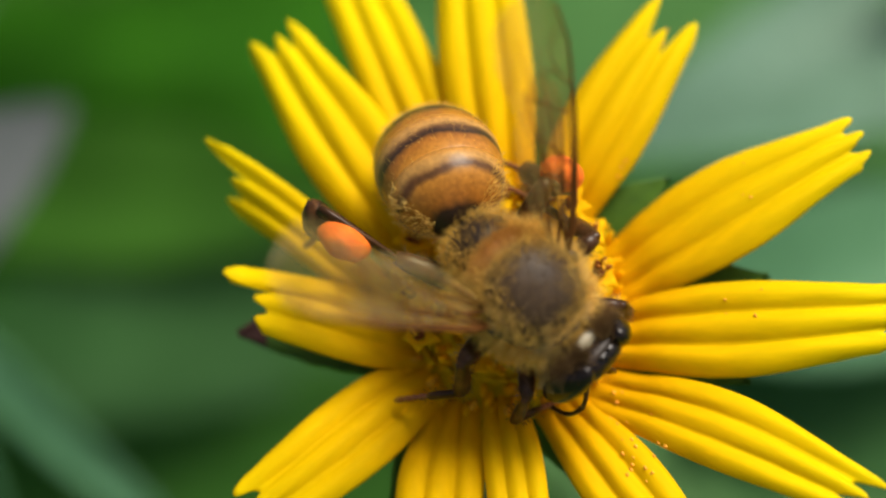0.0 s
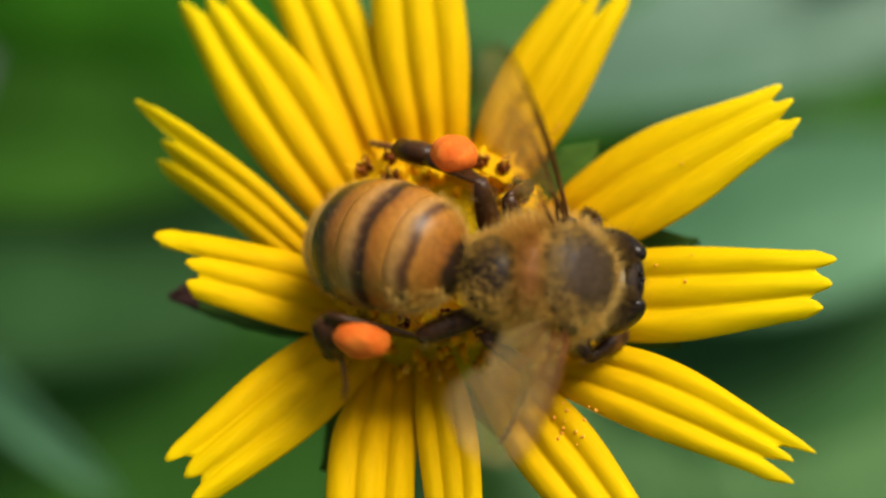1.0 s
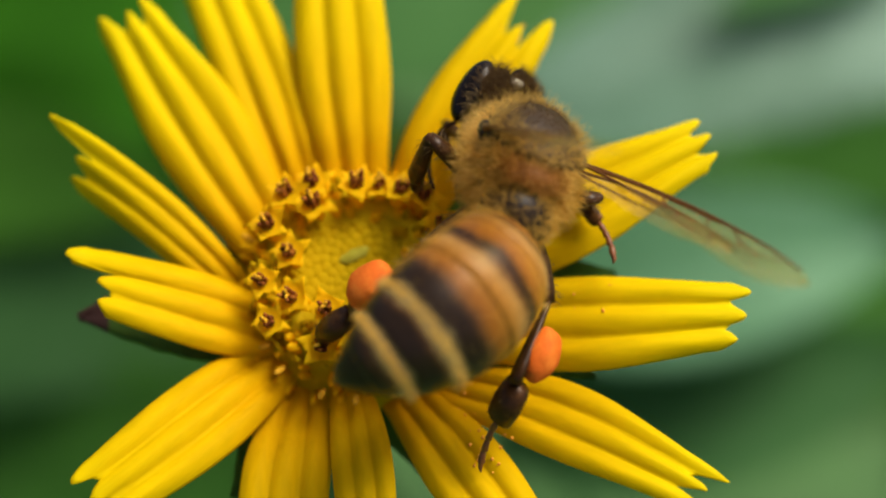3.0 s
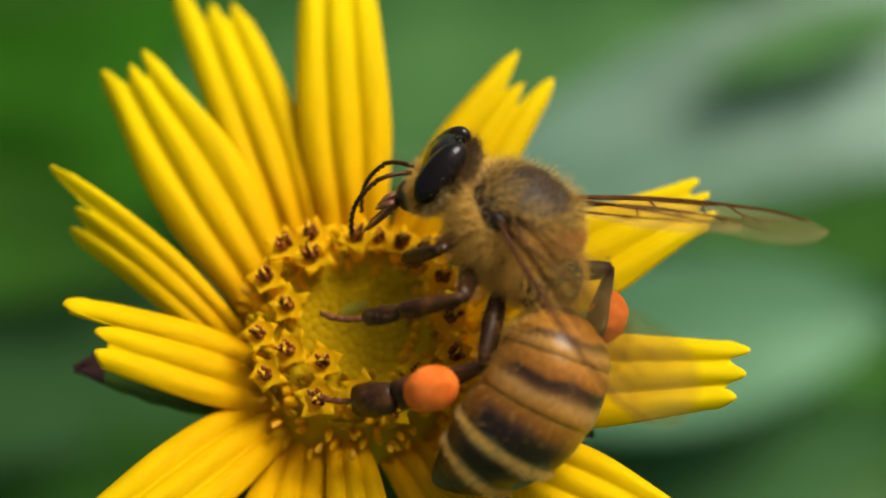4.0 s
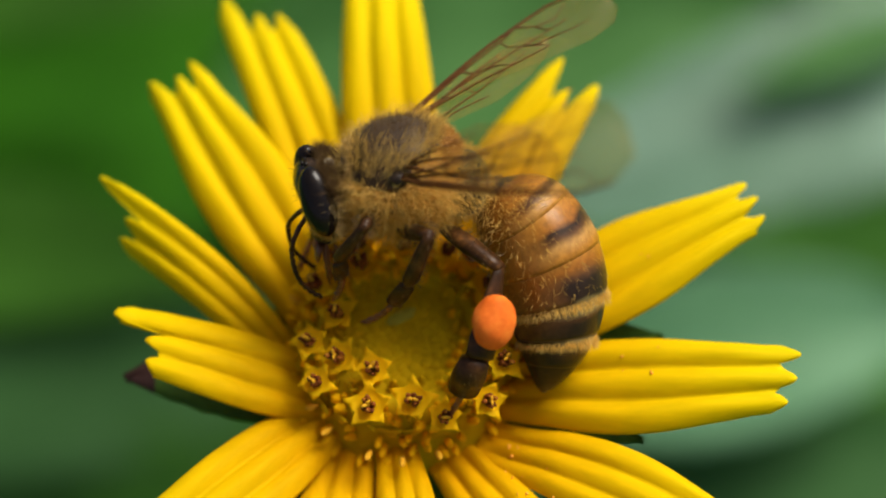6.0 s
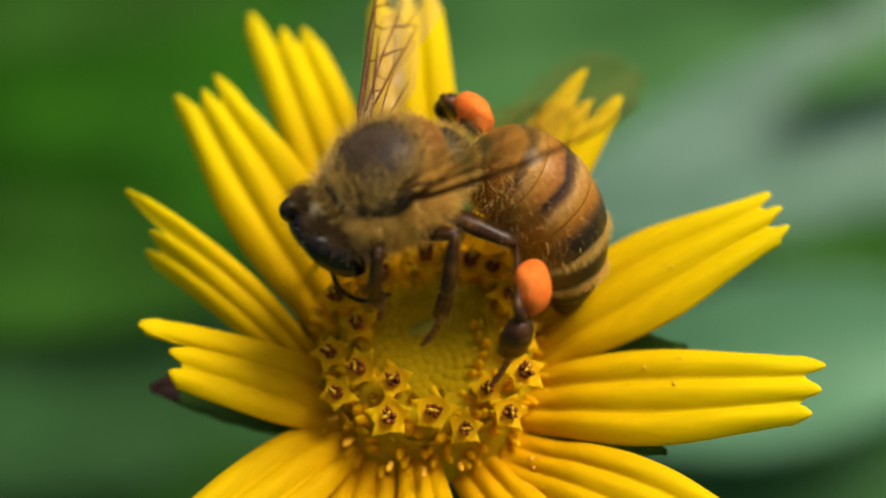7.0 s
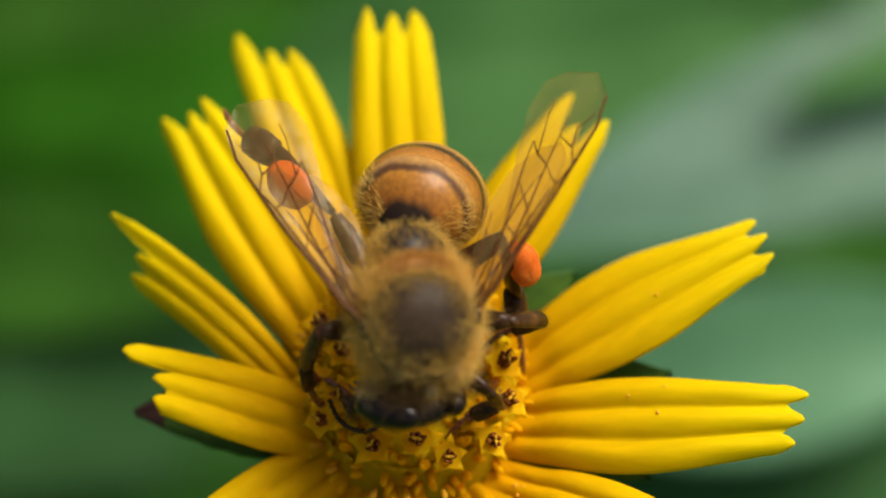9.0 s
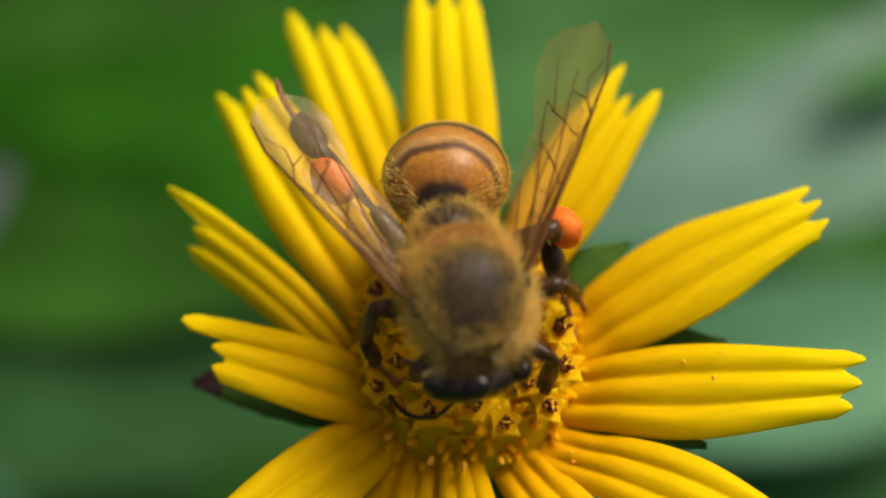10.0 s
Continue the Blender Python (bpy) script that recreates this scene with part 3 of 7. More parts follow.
def pollen_specks():
    """Loose orange grains fallen on the petals."""
    rnd = random.Random(9)
    top = [(o.matrix_basis @ v.co, (o.matrix_basis.to_3x3() @ v.normal).normalized()) for o in bpy.data.objects if o.parent == flower and o.name.startswith("petal") for v in o.data.vertices]
    top = [(p / MM, n) for p, n in top if n.z > 0.3]
    bm = bmesh.new()
    for az, rr, count in ((-52, 8.2, 16), (-47, 6.5, 8), (43, 7.0, 4), (20, 9.5, 3), (-8, 9.0, 5), (60, 11.8, 4)):
        a = radians(az)
        near = [(p, n) for p, n in top if math.hypot(p.x - rr * math.cos(a), p.y - rr * math.sin(a)) < 1.0]
        for p, n in rnd.sample(near, min(count, len(near))):
            size = rnd.uniform(0.03, 0.075)
            blob(bm, p + n * size * 0.6, (size, size, size), 6, 5)
    ob = part("pollen_dust", bm, POLLEN_GRAIN, flower, "loose orange pollen grains")
    tagged(ob, kind="stuff")


pollen_specks()


# ---- the bee (x ahead, y left, z up from the middle of its thorax) ----
bee = new("honey_bee")
tagged(bee, "furry brown honey bee with banded abdomen and orange pollen loads", "bee")
NECK, WAIST = (1.9, 0, -0.2), (-2.9, 0, -0.5)
rnd = random.Random(11)


def aim(p, q, up=(0, 0, 1)):
    """A pose at p (mm) whose x axis points to q and whose z axis leans to up."""
    x = (Vector(q) - Vector(p)).normalized()
    u = Vector(up)
    z = u - x * u.dot(x)
    z = z.normalized() if z.length > 1e-3 else x.orthogonal().normalized()
    y = z.cross(x)
    m = Matrix((x, y, z)).transposed().to_4x4()
    m.translation = Vector(p) * MM
    return m


def thorax_factor(n):
    f = 1.0
    f += 0.15 * smooth01((n.z - 0.25) / 0.6) * (1 - abs(n.x) ** 1.5)
    f -= 0.10 * smooth01((-n.x - 0.55) / 0.4)
    return f


T_RAD = (2.3, 1.82, 1.8)


def thorax():
    bm = bmesh.new()
    blob(bm, (0, 0, 0), T_RAD, 32, 22, thorax_factor)
    blob(bm, (1.7, 0, -0.15), (0.7, 0.75, 0.7), 14, 10)
    th = part("thorax", bm, SKIN, bee, "dark thorax under golden fur")
    bm = bmesh.new()
    blob(bm, (-2.0, 0, -0.25), (1.15, 1.35, 1.2), 20, 14)
    blob(bm, (-2.75, 0, -0.5), (0.5, 0.42, 0.4), 14, 10)
    part("rear_plate", bm, CUTICLE, th, "bare grey-black plate above the waist")
    bm = bmesh.new()
    blob(bm, (0, 0, 0), [r * 1.03 for r in T_RAD], 64, 44, thorax_factor)
    off = [v for v in bm.verts if v.co.z < 0.3 or ((v.co.x - 0.42) / 1.80) ** 2 + (v.co.y / 1.86) ** 2 > 1]
    bmesh.ops.delete(bm, geom=off, context="VERTS")
    bmesh.ops.solidify(bm, geom=bm.faces[:], thickness=0.06)
    part("scutum", bm, SCUTUM, th, "bare dark brown back plate")
    bm = bmesh.new()
    blob(bm, (-1.36, 0, 1.12), (0.52, 1.05, 0.5), 20, 12)
    part("scutellum", bm, O_PLATE, th, "orange-brown rear back plate")
    for s in (1, -1):
        bm = bmesh.new()
        blob(bm, (0.25, 1.8 * s, 0.85), (0.36, 0.22, 0.28), 12, 8)
        part("tegula", bm, CUTICLE, th, "shiny dark wing joint")

    def on_thorax(rear, bare):
        def place(r):
            n = Vector((r.gauss(0, 1), r.gauss(0, 1), r.gauss(0, 1))).normalized()
            f = thorax_factor(n)
            p = Vector((n.x * T_RAD[0] * f, n.y * T_RAD[1] * f, n.z * T_RAD[2] * f))
            on_plate = ((p.x - 0.45) / 1.74) ** 2 + (p.y / 1.84) ** 2 < r.uniform(0.85, 1.12) and p.z > 0.45
            if bare != on_plate or rear != (p.x < -1.1 and p.z > 1.0 and abs(p.y) < 0.8):
                return None
            d = Vector((n.x / T_RAD[0], n.y / T_RAD[1], n.z / T_RAD[2])).normalized()
            out = Vector((p.x - 0.4, p.y, 0)).normalized()
            d = (d + out * 0.45 + Vector((-0.25, 0, 0.1))).normalized()
            return (p * 0.97, d, 1.0 if p.z < 0.5 else 0.62)
        return place

    def on_plate(r):
        a, q = r.uniform(0, 6.28), math.sqrt(r.random())
        x, y = 0.42 + 1.6 * q * math.cos(a), 1.58 * q * math.sin(a)
        n = Vector((x / 2.3, y / 1.82, 0))
        n.z = math.sqrt(max(0.05, 1 - n.x ** 2 - n.y ** 2))
        n.normalize()
        f = thorax_factor(n) * 1.03
        p = Vector((n.x * T_RAD[0] * f, n.y * T_RAD[1] * f, n.z * T_RAD[2] * f))
        return (p, Vector((n.x - 0.5, n.y, 1.0)).normalized(), 0.55 + 0.5 * q ** 4)

    def on_rim(r):
        p, d, _ = on_plate(r)
        q = ((p.x - 0.42) / 1.6) ** 2 + (p.y / 1.58) ** 2
        out = Vector((p.x - 0.42, p.y, 0)).normalized()
        return (p, (d - out * 0.3).normalized(), 1.0) if q > r.uniform(0.3, 0.95) else None

    def on_rump(r):
        n = Vector((r.gauss(0, 1), r.gauss(0, 1), r.gauss(0, 1))).normalized()
        p = Vector((-2.0 + n.x * 1.15, n.y * 1.35, -0.25 + n.z * 1.2))
        return (p, (n + Vector((-0.2, 0, 0.1))).normalized(), 0.8) if p.x < -1.6 and abs(n.y) > r.uniform(-0.1, 0.6) else None

    ob = part("fur", hairs(bmesh.new(), rnd, 21000, on_thorax(False, False), 0.85, 0.012), HAIR_GOLD, th, "dense golden fur", smooth=False)
    tagged(ob, kind="stuff")
    ob = part("fur", hairs(bmesh.new(), rnd, 9000, on_thorax(True, False), 0.75, 0.010), HAIR_RUST, th, "rust-brown fur", smooth=False)
    tagged(ob, kind="stuff")
    ob = part("fur", hairs(bmesh.new(), rnd, 2400, on_plate, 0.4, 0.0075), HAIR_DARK, th, "short brown fur on the back plate", smooth=False)
    tagged(ob, kind="stuff")
    ob = part("fur", hairs(bmesh.new(), rnd, 3000, on_rim, 0.72, 0.007), HAIR_GOLD, th, "thinning fur round the back plate", smooth=False)
    tagged(ob, kind="stuff")

    def on_shield(r):
        n = Vector((r.gauss(0, 1), r.gauss(0, 1), abs(r.gauss(0, 1)))).normalized()
        return (Vector((-1.32 + n.x * 0.5, n.y * 1.05, 1.05 + n.z * 0.48)), (n + Vector((-0.4, 0, 0.2))).normalized(), 0.8)

    ob = part("fur", hairs(bmesh.new(), rnd, 2200, on_shield, 0.5, 0.014), HAIR_RUST, th, "rust-brown tuft", smooth=False)
    tagged(ob, kind="stuff")
    ob = part("fur", hairs(bmesh.new(), rnd, 3800, on_rump, 0.5, 0.009), HAIR_GOLD, th, "pale fur above the waist", smooth=False)
    tagged(ob, kind="stuff")

    def on_collar(r):
        a = r.uniform(0.1, 3.04)
        p = Vector((1.72 + r.gauss(0, 0.10), 1.05 * math.cos(a), -0.05 + 1.15 * math.sin(a)))
        return (p, Vector((0.35, math.cos(a), math.sin(a) + 0.2)).normalized())

    ob = part("fur", hairs(bmesh.new(), rnd, 2200, on_collar, 0.42, 0.012), HAIR_PALE, th, "pale collar of fur behind the head", smooth=False)
    tagged(ob, kind="stuff")
    return th


thorax()


def head():
    bm = bmesh.new()

    def shape(n):
        return 1 - 0.24 * smooth01((-n.z - 0.1) / 0.9) - 0.05 * smooth01((n.z - 0.4) / 0.5) * (1 - abs(n.y))
    blob(bm, (0.74, 0, -0.32), (0.70, 1.60, 1.58), 32, 24, shape)
    blob(bm, (1.2, 0, -1.35), (0.56, 0.74, 0.62), 16, 12)
    hd = part("head", bm, CUTICLE, bee, "dark head with furry face")
    for s in (1, -1):
        # a kidney-shaped eye: long down the side of the face, bulging at its top
        bm = bmesh.new()
        made = blob(bm, (0, 0, 0), (0.60, 0.53, 1.26), 36, 26, lambda n: 1 + 0.07 * smooth01(n.z) - 0.10 * smooth01(-n.z - 0.2))
        bmesh.ops.rotate(bm, verts=made, cent=(0, 0, 0), matrix=Matrix.Rotation(radians(22 * s), 3, "X"))
        bmesh.ops.rotate(bm, verts=made, cent=(0, 0, 0), matrix=Matrix.Rotation(radians(-8), 3, "Y"))
        bmesh.ops.translate(bm, verts=made, vec=(0.88, 1.30 * s, 0.20))
        part("compound_eye", bm, EYE, hd, "glossy black compound eye")
        bm = bmesh.new()
        y = 0.34 * s
        tube(bm, [(1.62, y, -0.55), (1.95, y * 1.5, -0.70), (2.3, y * 2.2, -0.95), (2.55, y * 2.7, -1.25)], [0.10, 0.095, 0.085, 0.09], 8)
        path, rad = [], []
        for k in range(10):
            u = k / 9
            p = Vector((2.55 + 0.28 * math.sin(u * 2.6) - 0.35 * u * u, y * (2.7 + 0.5 * math.sin(u * 2.4)), -1.25 - 2.0 * u))
            path += [p, p + Vector((0, 0, -0.12))]
            rad += [0.075, 0.095 - 0.01 * u]
        tube(bm, path, rad, 8)
        part("antenna", bm, LEG, hd, "elbowed dark brown antenna")
        bm = bmesh.new()
        tube(bm, [(1.6, 0.45 * s, -1.75), (1.85, 0.4 * s, -2.1), (2.0, 0.15 * s, -2.45)], [0.2, 0.2, 0.07], 8, 0.6)
        part("mandible", bm, MOUTH, hd, "red-brown jaw")
        bm = bmesh.new()
        tube(bm, [(1.5, 0.22 * s, -1.85), (1.72, 0.34 * s, -2.5), (1.9, 0.30 * s, -3.1), (1.95, 0.16 * s, -3.55)], [0.10, 0.09, 0.07, 0.03], 8, 0.6)
        part("palp", bm, MOUTH, hd, "slender red-brown mouth feeler")
    bm = bmesh.new()
    tube(bm, [(1.45, 0, -1.8), (1.6, 0, -2.4), (1.75, 0, -3.0), (1.85, 0, -3.4)], [0.22, 0.19, 0.13, 0.05], 10, 0.7)
    part("proboscis", bm, MOUTH, hd, "red-brown tongue sheath")
    bm = bmesh.new()
    blob(bm, (0.96, 0, 0.32), (0.60, 1.25, 1.02), 28, 20, lambda n: 1 - 0.10 * smooth01((n.z - 0.3) / 0.6) * (1 - abs(n.y)))
    part("brow", bm, EYE, hd, "bare black brow between the eyes")
    bm = bmesh.new()
    blob(bm, (0.14, 0, 0.80), (0.26, 0.52, 0.20), 14, 10)
    part("pale_patch", bm, HEAD_PATCH, hd, "small whitish patch at the back of the head")
    for y in (0, 0.2, -0.2):
        bm = bmesh.new()
        blob(bm, (0.80 if y else 0.93, y, 1.27), (0.09, 0.09, 0.08), 8, 6)
        part("ocellus", bm, EYE, hd)

    def skin(n):
        f = shape(n)
        return Vector((0.74 + n.x * 0.70 * f, n.y * 1.60 * f, -0.32 + n.z * 1.58 * f))

    def on_face(r):
        n = Vector((abs(r.gauss(0, 1)), r.gauss(0, 1), r.gauss(0, 1))).normalized()
        p = skin(n)
        if n.z > r.uniform(-0.25, 0.10) or abs(p.y) > 1.0:
            return None
        return (p, (n + Vector((0.2, 0, -0.45))).normalized())

    def on_cheek(r):
        n = Vector((-abs(r.gauss(0, 1)), r.gauss(0, 1), r.gauss(0, 1))).normalized()
        p = skin(n)
        return (p, (n + Vector((-0.2, 0, -0.2))).normalized()) if n.z < 0.35 else None

    def on_crown(r):
        n = Vector((r.uniform(-1.2, -0.28), r.gauss(0, 0.6), r.uniform(0.25, 1))).normalized()
        p = skin(n)
        return (p, (n + Vector((-0.7, 0, 0.45))).normalized()) if abs(p.y) < 1.35 and not (abs(p.y) < 0.35 and p.x < 0.6) else None

    def on_eye_rim(r):
        a, s = r.uniform(0, 6.283), r.choice((1, -1))
        p = Vector((0.76 + 0.55 * math.cos(a), s * (1.05 - 0.22 * math.sin(a)), 0.0 + 1.1 * math.sin(a)))
        return (p, Vector((math.cos(a) * 0.8 - 0.2, s * 0.3, math.sin(a) * 0.7)).normalized())

    def on_brow(r):
        n = Vector((r.uniform(0.1, 1.0), r.gauss(0, 0.4), r.uniform(0.1, 1))).normalized()
        p = skin(n)
        return (p, (n + Vector((0.1, 0, 0.1))).normalized()) if abs(p.y) < 0.75 else None

    for count, place, long_, wide, mat, label in (
            (110, on_brow, 0.5, 0.008, HAIR_CROWN, "dark brown hairs on the brow"),
            (600, on_eye_rim, 0.26, 0.008, HAIR_CROWN, "brown fringe round the eyes"),
            (9000, on_face, 0.42, 0.010, HAIR_GOLD, "golden face fur"),
            (3500, on_cheek, 0.42, 0.010, HAIR_PALE, "pale fur behind the eyes"),
            (6000, on_crown, 0.74, 0.009, HAIR_CROWN, "brown crown fur")):
        ob = part("fur", hairs(bmesh.new(), rnd, count, place, long_, wide), mat, hd, label, smooth=False)
        tagged(ob, kind="stuff")
    return hd


bee_head = head()

A_PROF = [(q * 1.18, r * 0.93, z) for q, r, z in ((0.0, 0.35, -0.05), (0.18, 0.8, 0.1), (0.5, 1.5, 0.25), (1.0, 2.05, 0.38), (1.8, 2.38, 0.42), (2.8, 2.48, 0.38), (3.8, 2.36, 0.25), (4.8, 2.0, 0.05), (5.7, 1.42, -0.15),
          (6.3, 0.92, -0.3), (6.75, 0.42, -0.4), (6.95, 0.08, -0.45))]

A_DEEP = 0.87


def abdomen_at(s):
    for (a, ra, za), (b, rb, zb) in zip(A_PROF, A_PROF[1:]):
        if s <= b:
            u = (s - a) / (b - a)
            return ra + (rb - ra) * u, za + (zb - za) * u
    return A_PROF[-1][1:]


def soft_abdomen(s):
    q = [abdomen_at(min(8.2, max(0.0, s + d))) for d in (-0.3, -0.15, 0, 0.15, 0.3)]
    return sum(v[0] for v in q) / 5 if 0.3 < s < 7.8 else q[2][0], sum(v[1] for v in q) / 5


def ring_tube(bm, stations, seg=40):
    rings = []
    for s, r, z in stations:
        rings.append([bm.verts.new((-s, r * math.cos(a), z + r * A_DEEP * math.sin(a))) for a in (2 * math.pi * k / seg for k in range(seg))])
    for a, b in zip(rings, rings[1:]):
        for k in range(seg):
            bm.faces.new((a[k], a[(k + 1) % seg], b[(k + 1) % seg], b[k]))
    bm.faces.new(rings[0])
    bm.faces.new(rings[-1][::-1])
    return bm


ARC = [(0.0, 0.0, 0.0, 0.0)]
for i in range(1, 83):
    q = i * 0.1
    th = radians(55) * (q / 8.2) ** 1.2
    ARC.append((q, ARC[-1][1] - 0.1 * math.cos(th), ARC[-1][2] - 0.1 * math.sin(th), th))


def droop(bm):
    """Bends what was built straight along -x down into the abdomen's curve, and notes the way along it."""
    lay = bm.verts.layers.float.new("along")
    top = bm.verts.layers.float.new("back")
    for v in bm.verts:
        q = min(8.2, max(0.0, -v.co.x))
        extra = -v.co.x - q
        s0, x0, z0, th = ARC[int(q * 10 + 0.5)]
        f = q - s0 + extra
        x, z = x0 - f * math.cos(th), z0 - f * math.sin(th)
        v[lay] = q / 8.25
        r, mid = soft_abdomen(q)
        v[top] = 0.5 + 0.5 * (v.co.z - mid) / max(0.05, r * A_DEEP)
        v.co.x, v.co.z = x - math.sin(th) * v.co.z, z + math.cos(th) * v.co.z
    return bm


def abdomen():
    bm = bmesh.new()
    ring_tube(bm, [(s, *[(r * 0.95, z) for r, z in [soft_abdomen(s)]][0]) for s in [i * 8.2 / 30 for i in range(31)]])
    ab = part("abdomen", droop(bm), ABDOMEN, bee, "orange and black banded abdomen")
    cuts = [0.0, 1.68, 3.36, 4.78, 5.96, 7.02, 8.2]
    for a, b in zip(cuts, cuts[1:]):
        st = []
        end = min(8.2, b + 0.10)
        for i in range(13):
            s = a + (end - a) * i / 12
            r, z = soft_abdomen(s)
            grow = 0.985 + 0.028 * (s - a) / (b - a) - (0.03 if i == 12 and b < 8 else 0)
            st.append((s, r * grow, z))
        part("tergite", droop(ring_tube(bmesh.new(), st)), ABDOMEN, ab)

    def hair_on(lo, hi, lean):
        def place(r):
            s, a = r.uniform(lo, hi), r.uniform(0, 6.283)
            rr, z = soft_abdomen(s)
            n = Vector((0, math.cos(a), math.sin(a)))
            return (Vector((-s, n.y * rr, z + n.z * rr * A_DEEP)), (n * lean + Vector((-1, 0, 0))).normalized())
        return place

    def place_front(r):
        s, a = 0.3 + 1.3 * r.random() ** 1.5, r.uniform(0, 6.283)
        rr, z = soft_abdomen(s)
        n = Vector((0.2, math.cos(a), math.sin(a)))
        if math.sin(a) > 0.55:
            return None
        return (Vector((-s, n.y * rr, z + n.z * rr * A_DEEP)), (n + Vector((-0.4, 0, 0.2))).normalized())

    def place_flank(r):
        s, a = r.uniform(0.9, 5.0), r.choice((-1, 1)) * r.gauss(1.9, 0.35)
        rr, z = soft_abdomen(s)
        n = Vector((0, math.sin(a), math.cos(a)))
        return (Vector((-s, n.y * rr, z + n.z * rr * A_DEEP)), (n + Vector((-0.7, 0, 0))).normalized())

    for lo, hi in ((4.78, 5.02), (6.08, 6.3)):
        ob = part("fur", droop(hairs(bmesh.new(), rnd, 1500, hair_on(lo, hi, 0.28), 0.32, 0.008, 0.2)), HAIR_GOLD, ab, "band of pale flat hairs", smooth=False)
        tagged(ob, kind="stuff")
    ob = part("fur", droop(hairs(bmesh.new(), rnd, 1800, place_front, 0.38, 0.010)), HAIR_GOLD, ab, "golden fur by the waist", smooth=False)
    tagged(ob, kind="stuff")
    ob = part("fur", droop(hairs(bmesh.new(), rnd, 260, place_flank, 0.34, 0.010)), HAIR_GOLD, ab, "fine hairs on the flanks", smooth=False)
    tagged(ob, kind="stuff")
    ob = part("fur", droop(hairs(bmesh.new(), rnd, 600, hair_on(0.5, 4.6, 0.4), 0.22, 0.005, 0.25)), HAIR_GOLD, ab, "short sparse hairs", smooth=False)
    tagged(ob, kind="stuff")
    return ab


bee_abdomen = abdomen()


def table(x, pts):
    for (a, p), (b, q) in zip(pts, pts[1:]):
        if x <= b:
            return p + (q - p) * (x - a) / (b - a)
    return pts[-1][1]


FORE_LEAD = [(0, 0.0), (0.1, 0.12), (0.5, 0.22), (0.8, 0.10), (0.93, -0.25), (1.0, -1.05)]
FORE_TRAIL = [(0, -0.12), (0.15, -0.45), (0.35, -1.05), (0.6, -2.1), (0.78, -2.75), (0.9, -2.75), (0.97, -2.2), (1.0, -1.25)]
HIND_LEAD = [(0, 0.0), (0.4, 0.12), (0.8, 0.02), (0.94, -0.25), (1.0, -0.75)]
HIND_TRAIL = [(0, -0.12), (0.2, -0.9), (0.5, -1.75), (0.75, -1.85), (0.92, -1.45), (1.0, -0.9)]


def wing(name, length, lead, trail, side, veins):
    """A membrane a hundredth of a millimetre thin, with pleats; its leading edge lies ahead (-y for the left wing)."""
    rows = []
    for i in range(31):
        u = i / 30
        a, b = table(u, lead), table(u, trail)
        row = []
        for j in range(13):
            v = j / 12
            y = a + (b - a) * v
            row.append((length * u, y * -side, 0.10 * math.sin(v * 9 + u * 3) * (1 - v * 0.4) * min(1, u * 4) + 0.12 * math.sin(u * math.pi)))
        rows.append(row)
    bm = bmesh.new()
    grid = [[bm.verts.new(p) for p in row] for row in rows]
    for a, b in zip(grid, grid[1:]):
        for k in range(12):
            bm.faces.new((a[k], b[k], b[k + 1], a[k + 1]))
    w = part(name, bm, WING, bee, "clear amber wing with brown veins")
    bm = bmesh.new()
    for pts, r in veins:
        path = []
        fine = []
        for (u0, v0), (u1, v1) in zip(pts, pts[1:]):
            fine += [(u0 + (u1 - u0) * q / 5, v0 + (v1 - v0) * q / 5) for q in range(5)]
        fine.append(pts[-1])
        for u, v in fine:
            a, b = table(u, lead), table(u, trail)
            y = a + (b - a) * v
            path.append((length * u, y * -side, 0.10 * math.sin(v * 9 + u * 3) * (1 - v * 0.4) * min(1, u * 4) + 0.12 * math.sin(u * math.pi)))
        tube(bm, path, [r * (1.25 - 0.75 * k / len(path)) for k in range(len(path))], 6)
    part("venation", bm, VEIN, w, "brown wing veins")
    w.visible_shadow = True
    return w


FORE_VEINS = [([(0, 0.3), (0.1, 0.05), (0.35, 0.02), (0.62, 0.02), (0.8, 0.02), (0.93, 0.04)], 0.075), ([(0, 0.6), (0.12, 0.22), (0.35, 0.13), (0.55, 0.10), (0.64, 0.03)], 0.05),
              ([(0.05, 0.6), (0.25, 0.52), (0.42, 0.46), (0.62, 0.44), (0.8, 0.42)], 0.04), ([(0, 0.9), (0.25, 0.9), (0.5, 0.82), (0.66, 0.76)], 0.04),
              ([(0.42, 0.46), (0.46, 0.64), (0.5, 0.82)], 0.035), ([(0.6, 0.44), (0.62, 0.62), (0.66, 0.76)], 0.035), ([(0.35, 0.13), (0.38, 0.3), (0.42, 0.46)], 0.035),
              ([(0.55, 0.1), (0.56, 0.26), (0.6, 0.44)], 0.03), ([(0.64, 0.04), (0.7, 0.2), (0.78, 0.26), (0.86, 0.1)], 0.03), ([(0.7, 0.2), (0.72, 0.42)], 0.03),
              ([(0.62, 0.62), (0.74, 0.66), (0.84, 0.7)], 0.025), ([(0.22, 0.53), (0.24, 0.88)], 0.03)]
HIND_VEINS = [([(0, 0.2), (0.2, 0.06), (0.5, 0.04), (0.75, 0.05)], 0.055), ([(0.05, 0.5), (0.35, 0.45), (0.6, 0.45), (0.85, 0.42)], 0.035), ([(0.05, 0.7), (0.3, 0.75), (0.5, 0.8)], 0.03),
              ([(0.45, 0.05), (0.48, 0.44)], 0.03)]
forewing_left = wing("forewing", 9.3, FORE_LEAD, FORE_TRAIL, 1, FORE_VEINS)
forewing_right = wing("forewing", 9.3, FORE_LEAD, FORE_TRAIL, -1, FORE_VEINS)
